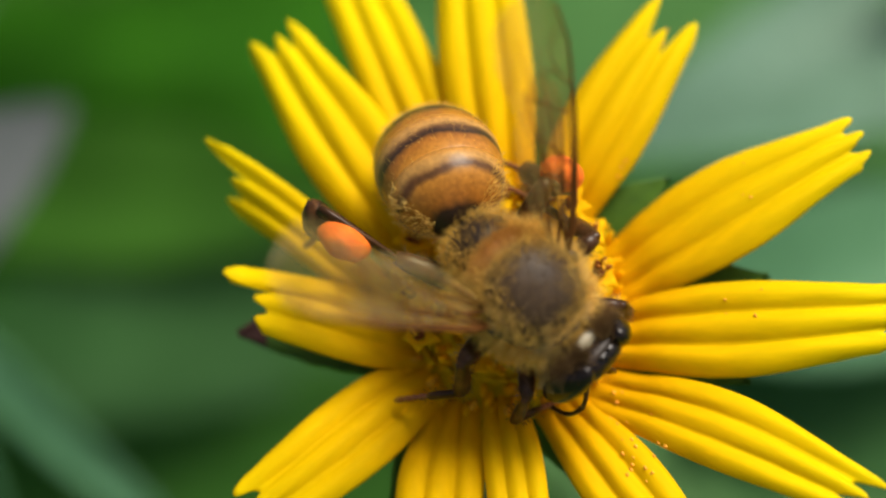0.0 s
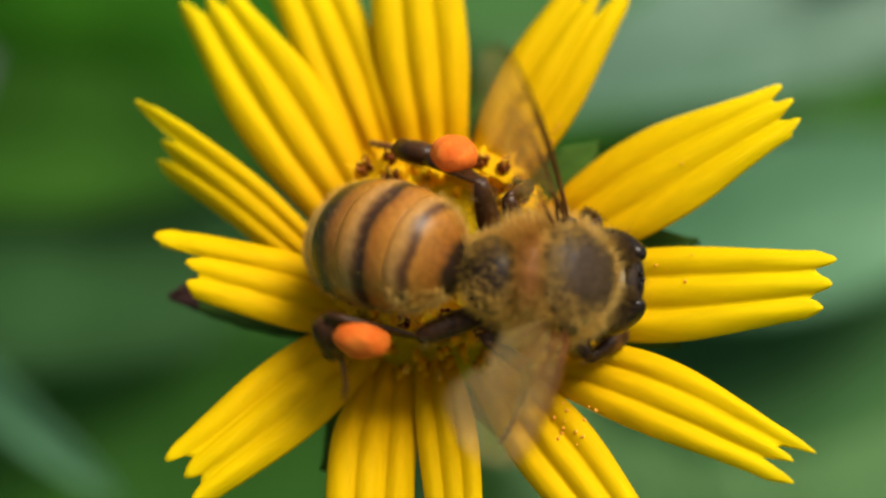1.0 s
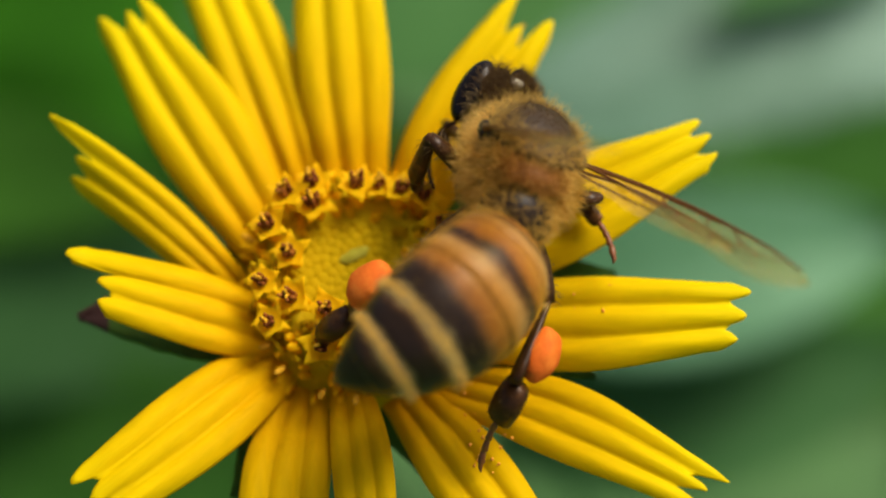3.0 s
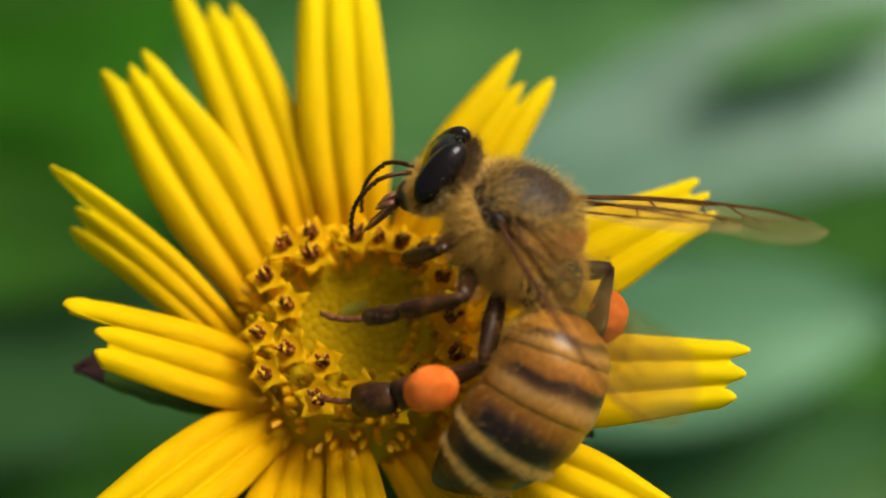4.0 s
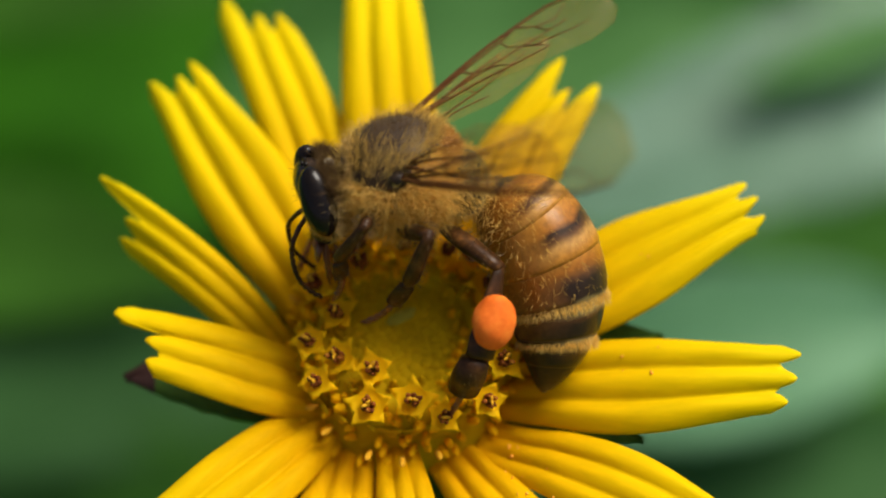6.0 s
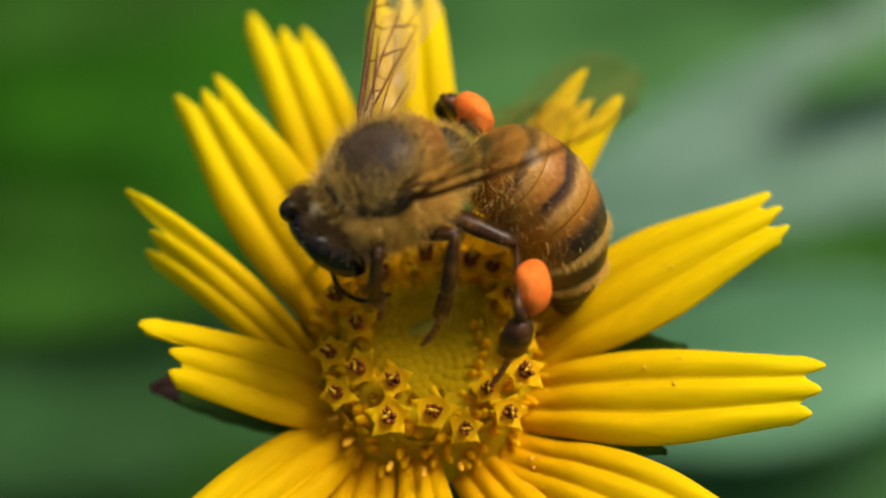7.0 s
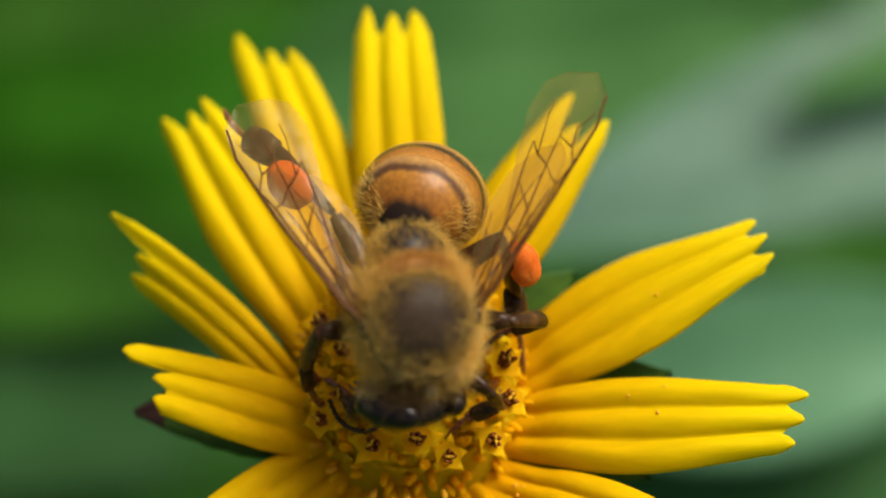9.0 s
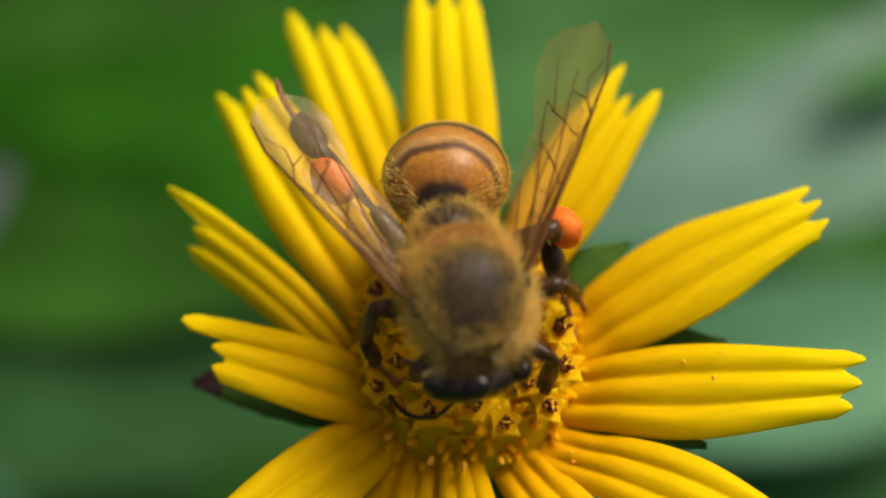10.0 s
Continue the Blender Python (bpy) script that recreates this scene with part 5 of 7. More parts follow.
    walk(femur, [
        (0, aim((1.25, 0.75, -1.45), (2.70, 2.32, -0.94), (-0.16, -0.17, 0.97))), (0.5, aim((1.25, 0.75, -1.45), (2.73, 2.28, -0.88), (-0.18, -0.19, 0.97))),
        (1, aim((1.25, 0.75, -1.45), (2.70, 2.31, -0.90), (-0.17, -0.18, 0.97))), (1.5, aim((1.25, 0.75, -1.45), (2.93, 2.16, -1.62), (0.08, 0.02, 1.00))),
        (2, aim((1.25, 0.75, -1.45), (2.76, 2.35, -1.40), (0.01, -0.05, 1.00))), (2.75, aim((1.25, 0.75, -1.45), (3.08, 1.45, -2.45), (0.44, 0.11, 0.89))),
        (3.5, aim((1.25, 0.75, -1.45), (2.64, 0.26, -3.08), (0.76, 0.02, 0.65))), (3.75, aim((1.25, 0.75, -1.45), (2.14, 2.38, -2.63), (0.77, 0.04, 0.63))),
        (4, aim((1.25, 0.75, -1.45), (0.73, 2.83, -0.98), (0.77, 0.05, 0.64))), (4.5, aim((1.25, 0.75, -1.45), (0.95, 2.90, -1.12), (0.78, 0.01, 0.63))),
        (5, aim((1.25, 0.75, -1.45), (1.23, 2.93, -1.18), (0.78, -0.07, 0.62))), (5.5, aim((1.25, 0.75, -1.45), (1.22, 2.73, -0.51), (0.80, -0.25, 0.55))),
        (6.25, aim((1.25, 0.75, -1.45), (1.49, 2.63, -0.32), (0.79, -0.39, 0.48))), (7, aim((1.25, 0.75, -1.45), (1.74, 2.46, -0.17), (0.76, -0.51, 0.39))),
        (7.25, aim((1.25, 0.75, -1.45), (1.89, 2.84, -1.65), (0.89, -0.24, 0.38))), (7.5, aim((1.25, 0.75, -1.45), (1.73, 2.19, -3.03), (0.97, -0.08, 0.22))),
        (8, aim((1.25, 0.75, -1.45), (2.75, 2.09, -2.34), (0.72, -0.47, 0.50))), (8.5, aim((1.25, 0.75, -1.45), (2.72, 2.33, -1.01), (0.58, -0.67, 0.47))),
        (9, aim((1.25, 0.75, -1.45), (2.72, 2.31, -0.96), (0.57, -0.68, 0.47))), (9.5, aim((1.25, 0.75, -1.45), (2.74, 2.35, -1.17), (0.60, -0.64, 0.47))),
        (10, aim((1.25, 0.75, -1.45), (2.74, 2.35, -1.19), (0.60, -0.64, 0.47))),
    ])
    walk(tibia, [
        (0, aim((2.70, 2.32, -0.94), (3.16, 2.67, -2.85), (0.97, -0.04, 0.23))), (0.5, aim((2.73, 2.28, -0.88), (2.89, 2.87, -2.79), (1.00, 0.00, 0.09))),
        (1, aim((2.70, 2.31, -0.90), (3.34, 2.93, -2.69), (0.95, -0.07, 0.32))), (1.5, aim((2.93, 2.16, -1.62), (2.94, 0.91, -3.18), (0.97, -0.20, 0.17))),
        (2, aim((2.76, 2.35, -1.40), (2.40, 1.81, -3.29), (0.95, -0.29, -0.10))), (2.75, aim((3.08, 1.45, -2.45), (4.14, 2.10, -4.01), (0.80, -0.51, 0.33))),
        (3.5, aim((2.64, 0.26, -3.08), (4.18, 1.53, -2.93), (0.58, -0.75, 0.32))), (3.75, aim((2.14, 2.38, -2.63), (3.74, 2.86, -3.74), (0.50, -0.78, 0.38))),
        (4, aim((0.73, 2.83, -0.98), (1.51, 2.26, -2.74), (0.47, -0.76, 0.45))), (4.5, aim((0.95, 2.90, -1.12), (1.87, 2.49, -2.86), (0.48, -0.76, 0.43))),
        (5, aim((1.23, 2.93, -1.18), (2.05, 2.22, -2.87), (0.44, -0.73, 0.52))), (5.5, aim((1.22, 2.73, -0.51), (2.34, 2.11, -2.05), (0.40, -0.71, 0.58))),
        (6.25, aim((1.49, 2.63, -0.32), (2.29, 2.26, -2.12), (0.51, -0.77, 0.38))), (7, aim((1.74, 2.46, -0.17), (2.20, 2.38, -2.13), (0.57, -0.80, 0.17))),
        (7.25, aim((1.89, 2.84, -1.65), (2.11, 1.99, -3.45), (0.56, -0.72, 0.41))), (7.5, aim((1.73, 2.19, -3.03), (1.68, 0.72, -4.38), (0.59, -0.56, 0.59))),
        (8, aim((2.75, 2.09, -2.34), (2.71, 0.78, -3.86), (0.59, -0.62, 0.52))), (8.5, aim((2.72, 2.33, -1.01), (3.01, 2.59, -2.97), (0.77, -0.64, 0.03))),
        (9, aim((2.72, 2.31, -0.96), (3.14, 2.86, -2.84), (0.77, -0.63, -0.01))), (9.5, aim((2.74, 2.35, -1.17), (3.03, 2.24, -3.15), (0.76, -0.63, 0.15))),
        (10, aim((2.74, 2.35, -1.19), (3.15, 2.20, -3.14), (0.75, -0.63, 0.21))),
    ])
    walk(tarsus, [
        (0, aim((3.16, 2.67, -2.85), (3.64, 0.82, -4.13), (0.14, -0.54, 0.83))), (0.5, aim((2.89, 2.87, -2.79), (3.86, 0.81, -2.47), (-0.18, 0.07, 0.98))),
        (1, aim((3.34, 2.93, -2.69), (3.52, 0.63, -2.73), (-0.18, -0.03, 0.98))), (1.5, aim((2.94, 0.91, -3.18), (3.02, -0.58, -4.93), (-0.22, -0.75, 0.63))),
        (2, aim((2.40, 1.81, -3.29), (1.08, 2.48, -5.05), (-0.67, -0.71, 0.23))), (2.75, aim((4.14, 2.10, -4.01), (3.23, 1.61, -6.07), (-0.60, -0.68, 0.43))),
        (3.5, aim((4.18, 1.53, -2.93), (3.96, 0.02, -4.66), (-0.59, -0.57, 0.57))), (3.75, aim((3.74, 2.86, -3.74), (3.59, 1.08, -5.18), (-0.59, -0.48, 0.65))),
        (4, aim((1.51, 2.26, -2.74), (1.44, 0.25, -3.86), (-0.59, -0.38, 0.72))), (4.5, aim((1.87, 2.49, -2.86), (0.96, 1.61, -4.78), (-0.69, -0.48, 0.54))),
        (5, aim((2.05, 2.22, -2.87), (2.13, 2.44, -5.16), (-0.85, -0.53, -0.08))), (5.5, aim((2.34, 2.11, -2.05), (2.33, 0.82, -3.95), (-0.91, -0.34, 0.24))),
        (6.25, aim((2.29, 2.26, -2.12), (2.00, 1.19, -4.13), (-0.90, -0.31, 0.30))), (7, aim((2.20, 2.38, -2.13), (1.64, 1.56, -4.21), (-0.89, -0.29, 0.35))),
        (7.25, aim((2.11, 1.99, -3.45), (2.38, 1.32, -5.63), (-0.91, -0.42, 0.02))), (7.5, aim((1.68, 0.72, -4.38), (2.73, 0.27, -6.38), (-0.80, -0.53, -0.30))),
        (8, aim((2.71, 0.78, -3.86), (2.67, 0.95, -6.15), (-0.82, -0.57, -0.03))), (8.5, aim((3.01, 2.59, -2.97), (3.58, 1.16, -4.67), (-0.88, -0.47, 0.10))),
        (9, aim((3.14, 2.86, -2.84), (3.64, 1.13, -4.27), (-0.90, -0.40, 0.16))), (9.5, aim((3.03, 2.24, -3.15), (3.37, 2.12, -5.42), (-0.90, -0.43, -0.11))),
        (10, aim((3.15, 2.20, -3.14), (3.60, 2.02, -5.39), (-0.89, -0.43, -0.14))),
    ])
    femur, tibia, tarsus = LEGS["front", -1]
    walk(femur, [
        (0, aim((1.25, -0.75, -1.45), (2.71, -2.31, -0.92), (-0.16, 0.18, 0.97))), (0.25, aim((1.25, -0.75, -1.45), (2.61, -2.42, -1.00), (-0.14, 0.15, 0.98))),
        (0.5, aim((1.25, -0.75, -1.45), (2.51, -2.52, -1.09), (-0.12, 0.12, 0.99))), (1, aim((1.25, -0.75, -1.45), (2.49, -2.54, -1.12), (-0.11, 0.11, 0.99))),
        (1.25, aim((1.25, -0.75, -1.45), (2.64, -2.40, -1.00), (-0.15, 0.15, 0.98))), (1.5, aim((1.25, -0.75, -1.45), (2.77, -2.24, -0.88), (-0.18, 0.18, 0.97))),
        (2, aim((1.25, -0.75, -1.45), (2.77, -2.23, -0.87), (-0.19, 0.19, 0.96))), (2.75, aim((1.25, -0.75, -1.45), (2.76, -2.25, -0.87), (-0.19, 0.19, 0.96))),
        (3.5, aim((1.25, -0.75, -1.45), (2.74, -2.26, -0.87), (-0.19, 0.19, 0.96))), (3.75, aim((1.25, -0.75, -1.45), (2.74, -2.30, -1.01), (-0.14, 0.14, 0.98))),
        (4, aim((1.25, -0.75, -1.45), (2.74, -2.34, -1.15), (-0.10, 0.09, 0.99))), (4.5, aim((1.25, -0.75, -1.45), (2.87, -2.15, -1.97), (0.18, -0.15, 0.97))),
        (5, aim((1.25, -0.75, -1.45), (2.77, -2.24, -0.91), (-0.16, 0.19, 0.97))), (5.5, aim((1.25, -0.75, -1.45), (2.76, -2.25, -0.89), (-0.16, 0.20, 0.97))),
        (6.25, aim((1.25, -0.75, -1.45), (2.75, -2.36, -1.39), (-0.01, 0.03, 1.00))), (7, aim((1.25, -0.75, -1.45), (2.66, -2.38, -1.90), (0.14, -0.15, 0.98))),
        (7.5, aim((1.25, -0.75, -1.45), (2.94, -1.85, -2.37), (0.32, -0.26, 0.91))), (8, aim((1.25, -0.75, -1.45), (3.18, -1.29, -2.39), (0.36, -0.27, 0.89))),
        (8.5, aim((1.25, -0.75, -1.45), (2.71, -2.39, -1.49), (0.08, 0.05, 1.00))), (9, aim((1.25, -0.75, -1.45), (2.74, -2.35, -1.21), (-0.01, 0.14, 0.99))),
        (9.5, aim((1.25, -0.75, -1.45), (2.29, -1.96, 0.05), (-0.36, 0.59, 0.72))), (10, aim((1.25, -0.75, -1.45), (1.99, -2.19, 0.03), (-0.35, 0.57, 0.74))),
    ])
    walk(tibia, [
        (0, aim((2.71, -2.31, -0.92), (3.07, -2.82, -2.82), (0.98, 0.05, 0.17))), (0.25, aim((2.61, -2.42, -1.00), (3.96, -2.30, -2.48), (0.74, 0.02, 0.67))),
        (0.5, aim((2.51, -2.52, -1.09), (4.32, -1.82, -1.58), (0.32, -0.19, 0.93))), (1, aim((2.49, -2.54, -1.12), (4.21, -1.56, -1.40), (0.27, -0.21, 0.94))),
        (1.25, aim((2.64, -2.40, -1.00), (3.49, -1.77, -2.70), (0.89, 0.03, 0.46))), (1.5, aim((2.77, -2.24, -0.88), (2.13, -2.42, -2.77), (0.95, -0.05, -0.32))),
        (2, aim((2.77, -2.23, -0.87), (2.21, -2.58, -2.76), (0.96, -0.04, -0.28))), (2.75, aim((2.76, -2.25, -0.87), (2.22, -2.44, -2.79), (0.96, -0.04, -0.26))),
        (3.5, aim((2.74, -2.26, -0.87), (2.24, -2.29, -2.81), (0.97, -0.04, -0.25))), (3.75, aim((2.74, -2.30, -1.01), (2.21, -2.69, -2.90), (0.96, -0.04, -0.26))),
        (4, aim((2.74, -2.34, -1.15), (2.20, -3.07, -2.93), (0.96, -0.05, -0.27))), (4.5, aim((2.87, -2.15, -1.97), (2.51, -1.10, -3.64), (0.97, -0.06, -0.25))),
        (5, aim((2.77, -2.24, -0.91), (2.74, -3.19, -2.67), (1.00, 0.05, -0.04))), (5.5, aim((2.76, -2.25, -0.89), (2.81, -3.12, -2.69), (1.00, 0.07, -0.00))),
        (6.25, aim((2.75, -2.36, -1.39), (2.75, -2.91, -3.32), (1.00, 0.06, -0.02))), (7, aim((2.66, -2.38, -1.90), (2.60, -2.60, -3.89), (1.00, 0.06, -0.04))),
        (7.5, aim((2.94, -1.85, -2.37), (2.72, -0.88, -4.10), (0.99, 0.08, -0.08))), (8, aim((3.18, -1.29, -2.39), (2.90, -0.63, -4.26), (0.99, 0.10, -0.11))),
        (8.5, aim((2.71, -2.39, -1.49), (2.18, -2.22, -3.41), (0.96, 0.11, -0.26))), (9, aim((2.74, -2.35, -1.21), (2.81, -2.06, -3.18), (1.00, 0.07, 0.05))),
        (9.5, aim((2.29, -1.96, 0.05), (2.46, -2.43, -1.89), (1.00, 0.07, 0.07))), (10, aim((1.99, -2.19, 0.03), (2.06, -2.14, -1.98), (1.00, 0.08, 0.03))),
    ])
    walk(tarsus, [
        (0, aim((3.07, -2.82, -2.82), (3.75, -0.95, -3.98), (0.17, 0.47, 0.86))), (0.25, aim((3.96, -2.30, -2.48), (3.07, -0.92, -4.09), (0.02, 0.77, 0.64))),
        (0.5, aim((4.32, -1.82, -1.58), (2.35, -1.69, -2.76), (-0.25, 0.82, 0.51))), (1, aim((4.21, -1.56, -1.40), (2.34, -1.83, -2.71), (-0.41, 0.82, 0.41))),
        (1.25, aim((3.49, -1.77, -2.70), (3.88, -1.75, -4.96), (-0.37, 0.93, -0.05))), (1.5, aim((2.13, -2.42, -2.77), (4.33, -2.13, -3.37), (-0.16, 0.98, -0.12))),
        (2, aim((2.21, -2.58, -2.76), (4.29, -1.90, -3.48), (-0.33, 0.94, -0.06))), (2.75, aim((2.22, -2.44, -2.79), (4.41, -1.83, -3.14), (-0.28, 0.96, -0.07))),
        (3.5, aim((2.24, -2.29, -2.81), (4.48, -1.77, -2.78), (-0.22, 0.97, -0.07))), (3.75, aim((2.21, -2.69, -2.90), (3.64, -2.93, -4.68), (-0.11, 0.97, -0.22))),
        (4, aim((2.20, -3.07, -2.93), (1.60, -3.86, -5.00), (-0.14, 0.94, -0.32))), (4.5, aim((2.51, -1.10, -3.64), (2.07, 0.43, -5.30), (0.06, 0.74, 0.67))),
        (5, aim((2.74, -3.19, -2.67), (3.80, -2.08, -4.38), (0.11, 0.80, 0.59))), (5.5, aim((2.81, -3.12, -2.69), (4.08, -1.77, -4.05), (0.01, 0.70, 0.71))),
        (6.25, aim((2.75, -2.91, -3.32), (3.40, -2.36, -5.45), (0.17, 0.94, 0.30))), (7, aim((2.60, -2.60, -3.89), (2.44, -3.01, -6.15), (0.16, 0.97, -0.19))),
        (7.5, aim((2.72, -0.88, -4.10), (1.96, -0.65, -6.26), (0.23, 0.97, 0.02))), (8, aim((2.90, -0.63, -4.26), (3.18, -0.44, -6.53), (0.22, 0.97, 0.11))),
        (8.5, aim((2.18, -2.22, -3.41), (0.70, -2.53, -5.14), (-0.01, 0.99, -0.17))), (9, aim((2.81, -2.06, -3.18), (1.48, -2.46, -5.02), (-0.02, 0.98, -0.20))),
        (9.5, aim((2.46, -2.43, -1.89), (1.72, -2.32, -4.07), (0.05, 1.00, 0.03))), (10, aim((2.06, -2.14, -1.98), (1.17, -2.03, -4.10), (0.05, 1.00, 0.03))),
    ])
    femur, tibia, tarsus = LEGS["middle", 1]
    walk(femur, [
        (0, aim((0.10, 0.95, -1.60), (0.39, 3.26, -0.69), (-0.05, -0.36, 0.93))), (0.5, aim((0.10, 0.95, -1.60), (0.43, 3.17, -0.50), (-0.06, -0.44, 0.90))),
        (0.75, aim((0.10, 0.95, -1.60), (-0.46, 3.09, -0.44), (-0.04, -0.49, 0.87))), (1, aim((0.10, 0.95, -1.60), (-1.29, 2.73, -0.52), (-0.01, -0.53, 0.85))),
        (1.25, aim((0.10, 0.95, -1.60), (-0.86, 3.06, -0.67), (-0.06, -0.43, 0.90))), (1.5, aim((0.10, 0.95, -1.60), (-0.38, 3.29, -0.86), (-0.08, -0.32, 0.94))),
        (2, aim((0.10, 0.95, -1.60), (0.42, 3.23, -0.63), (-0.09, -0.38, 0.92))), (2.75, aim((0.10, 0.95, -1.60), (0.42, 3.22, -0.60), (-0.09, -0.39, 0.92))),
        (3.5, aim((0.10, 0.95, -1.60), (0.41, 3.21, -0.58), (-0.10, -0.40, 0.91))), (4, aim((0.10, 0.95, -1.60), (-1.05, 3.13, -1.18), (-0.17, -0.27, 0.95))),
        (4.5, aim((0.10, 0.95, -1.60), (-1.29, 2.99, -1.24), (-0.16, -0.28, 0.95))), (5, aim((0.10, 0.95, -1.60), (-0.93, 3.18, -1.17), (-0.17, -0.26, 0.95))),
        (5.5, aim((0.10, 0.95, -1.60), (-0.64, 3.16, -0.68), (-0.12, -0.42, 0.90))), (6.25, aim((0.10, 0.95, -1.60), (-0.78, 3.04, -0.55), (-0.10, -0.48, 0.87))),
        (7, aim((0.10, 0.95, -1.60), (-0.91, 2.91, -0.44), (-0.07, -0.53, 0.84))), (7.5, aim((0.10, 0.95, -1.60), (0.60, 3.09, -2.81), (0.22, 0.44, 0.87))),
        (8, aim((0.10, 0.95, -1.60), (0.83, 3.30, -2.05), (0.13, 0.15, 0.98))), (8.5, aim((0.10, 0.95, -1.60), (0.42, 3.25, -0.66), (0.08, -0.39, 0.92))),
        (9, aim((0.10, 0.95, -1.60), (0.42, 3.21, -0.58), (0.07, -0.42, 0.90))), (9.5, aim((0.10, 0.95, -1.60), (0.41, 3.33, -0.91), (0.09, -0.29, 0.95))),
        (10, aim((0.10, 0.95, -1.60), (0.42, 3.27, -0.73), (0.08, -0.36, 0.93))),
    ])
    walk(tibia, [
        (0, aim((0.39, 3.26, -0.69), (-0.62, 3.56, -2.74), (-0.85, 0.25, 0.46))), (0.5, aim((0.43, 3.17, -0.50), (0.18, 3.80, -2.70), (-0.92, 0.34, 0.20))),
        (0.75, aim((-0.46, 3.09, -0.44), (0.34, 3.88, -2.44), (-0.85, 0.51, -0.14))), (1, aim((-1.29, 2.73, -0.52), (0.39, 3.50, -1.90), (-0.63, 0.68, -0.38))),
        (1.25, aim((-0.86, 3.06, -0.67), (-0.62, 2.38, -2.85), (-0.64, 0.71, -0.29))), (1.5, aim((-0.38, 3.29, -0.86), (-1.79, 1.77, -1.85), (-0.61, 0.74, -0.27))),
        (2, aim((0.42, 3.23, -0.63), (0.30, 3.09, -2.92), (-0.62, 0.79, -0.02))), (2.75, aim((0.42, 3.22, -0.60), (0.39, 3.00, -2.89), (-0.62, 0.78, -0.07))),
        (3.5, aim((0.41, 3.21, -0.58), (0.48, 2.91, -2.86), (-0.62, 0.78, -0.12))), (4, aim((-1.05, 3.13, -1.18), (0.00, 3.90, -3.09), (-0.66, 0.75, -0.06))),
        (4.5, aim((-1.29, 2.99, -1.24), (-0.45, 3.62, -3.30), (-0.66, 0.75, -0.04))), (5, aim((-0.93, 3.18, -1.17), (-0.37, 2.94, -3.39), (-0.63, 0.74, -0.24))),
        (5.5, aim((-0.64, 3.16, -0.68), (-0.10, 2.45, -2.80), (-0.60, 0.70, -0.39))), (6.25, aim((-0.78, 3.04, -0.55), (-0.04, 2.94, -2.73), (-0.65, 0.72, -0.26))),
        (7, aim((-0.91, 2.91, -0.44), (-0.02, 3.41, -2.50), (-0.71, 0.69, -0.14))), (7.5, aim((0.60, 3.09, -2.81), (2.25, 2.78, -4.39), (-0.40, 0.73, -0.56))),
        (8, aim((0.83, 3.30, -2.05), (1.78, 2.69, -4.05), (-0.46, 0.77, -0.45))), (8.5, aim((0.42, 3.25, -0.66), (0.33, 4.04, -2.82), (-0.61, 0.74, 0.30))),
        (9, aim((0.42, 3.21, -0.58), (0.37, 4.77, -2.26), (-0.63, 0.56, 0.54))), (9.5, aim((0.41, 3.33, -0.91), (0.31, 4.04, -3.10), (-0.68, 0.69, 0.25))),
        (10, aim((0.42, 3.27, -0.73), (0.44, 3.93, -2.94), (-0.68, 0.71, 0.20))),
    ])
    walk(tarsus, [
        (0, aim((-0.62, 3.56, -2.74), (-3.32, 3.09, -3.69), (-0.32, -0.06, 0.94))), (0.5, aim((0.18, 3.80, -2.70), (-2.56, 3.14, -3.39), (-0.24, -0.04, 0.97))),
        (0.75, aim((0.34, 3.88, -2.44), (-1.16, 4.11, -4.92), (-0.85, 0.03, 0.52))), (1, aim((0.39, 3.50, -1.90), (1.11, 4.48, -4.53), (-0.93, 0.35, -0.13))),
        (1.25, aim((-0.62, 2.38, -2.85), (0.18, 2.70, -5.62), (-0.91, 0.36, -0.22))), (1.5, aim((-1.79, 1.77, -1.85), (-0.97, 1.42, -4.61), (-0.88, 0.35, -0.31))),
        (2, aim((0.30, 3.09, -2.92), (1.22, 3.47, -5.65), (-0.90, 0.35, -0.26))), (2.75, aim((0.39, 3.00, -2.89), (1.79, 2.47, -5.38), (-0.80, 0.31, -0.51))),
        (3.5, aim((0.48, 2.91, -2.86), (2.17, 1.54, -4.78), (-0.67, 0.19, -0.72))), (4, aim((0.00, 3.90, -3.09), (1.40, 4.38, -5.59), (-0.88, 0.14, -0.46))),
        (4.5, aim((-0.45, 3.62, -3.30), (0.87, 3.38, -5.87), (-0.88, 0.14, -0.46))), (5, aim((-0.37, 2.94, -3.39), (0.77, 2.44, -6.01), (-0.90, 0.15, -0.42))),
        (5.5, aim((-0.10, 2.45, -2.80), (1.07, 1.05, -5.06), (-0.86, 0.10, -0.51))), (6.25, aim((-0.04, 2.94, -2.73), (0.85, 1.99, -5.32), (-0.92, 0.15, -0.37))),
        (7, aim((-0.02, 3.41, -2.50), (0.54, 2.96, -5.31), (-0.96, 0.18, -0.22))), (7.5, aim((2.25, 2.78, -4.39), (2.76, 2.11, -7.17), (-0.96, 0.18, -0.22))),
        (8, aim((1.78, 2.69, -4.05), (2.54, 1.98, -6.76), (-0.94, 0.16, -0.31))), (8.5, aim((0.33, 4.04, -2.82), (0.22, 4.99, -5.56), (-1.00, 0.04, 0.05))),
        (9, aim((0.37, 4.77, -2.26), (0.68, 2.82, -4.38), (-0.99, -0.08, -0.07))), (9.5, aim((0.31, 4.04, -3.10), (0.18, 4.92, -5.86), (-0.99, -0.11, 0.01))),
        (10, aim((0.44, 3.93, -2.94), (0.44, 4.62, -5.75), (-0.99, -0.10, -0.02))),
    ])
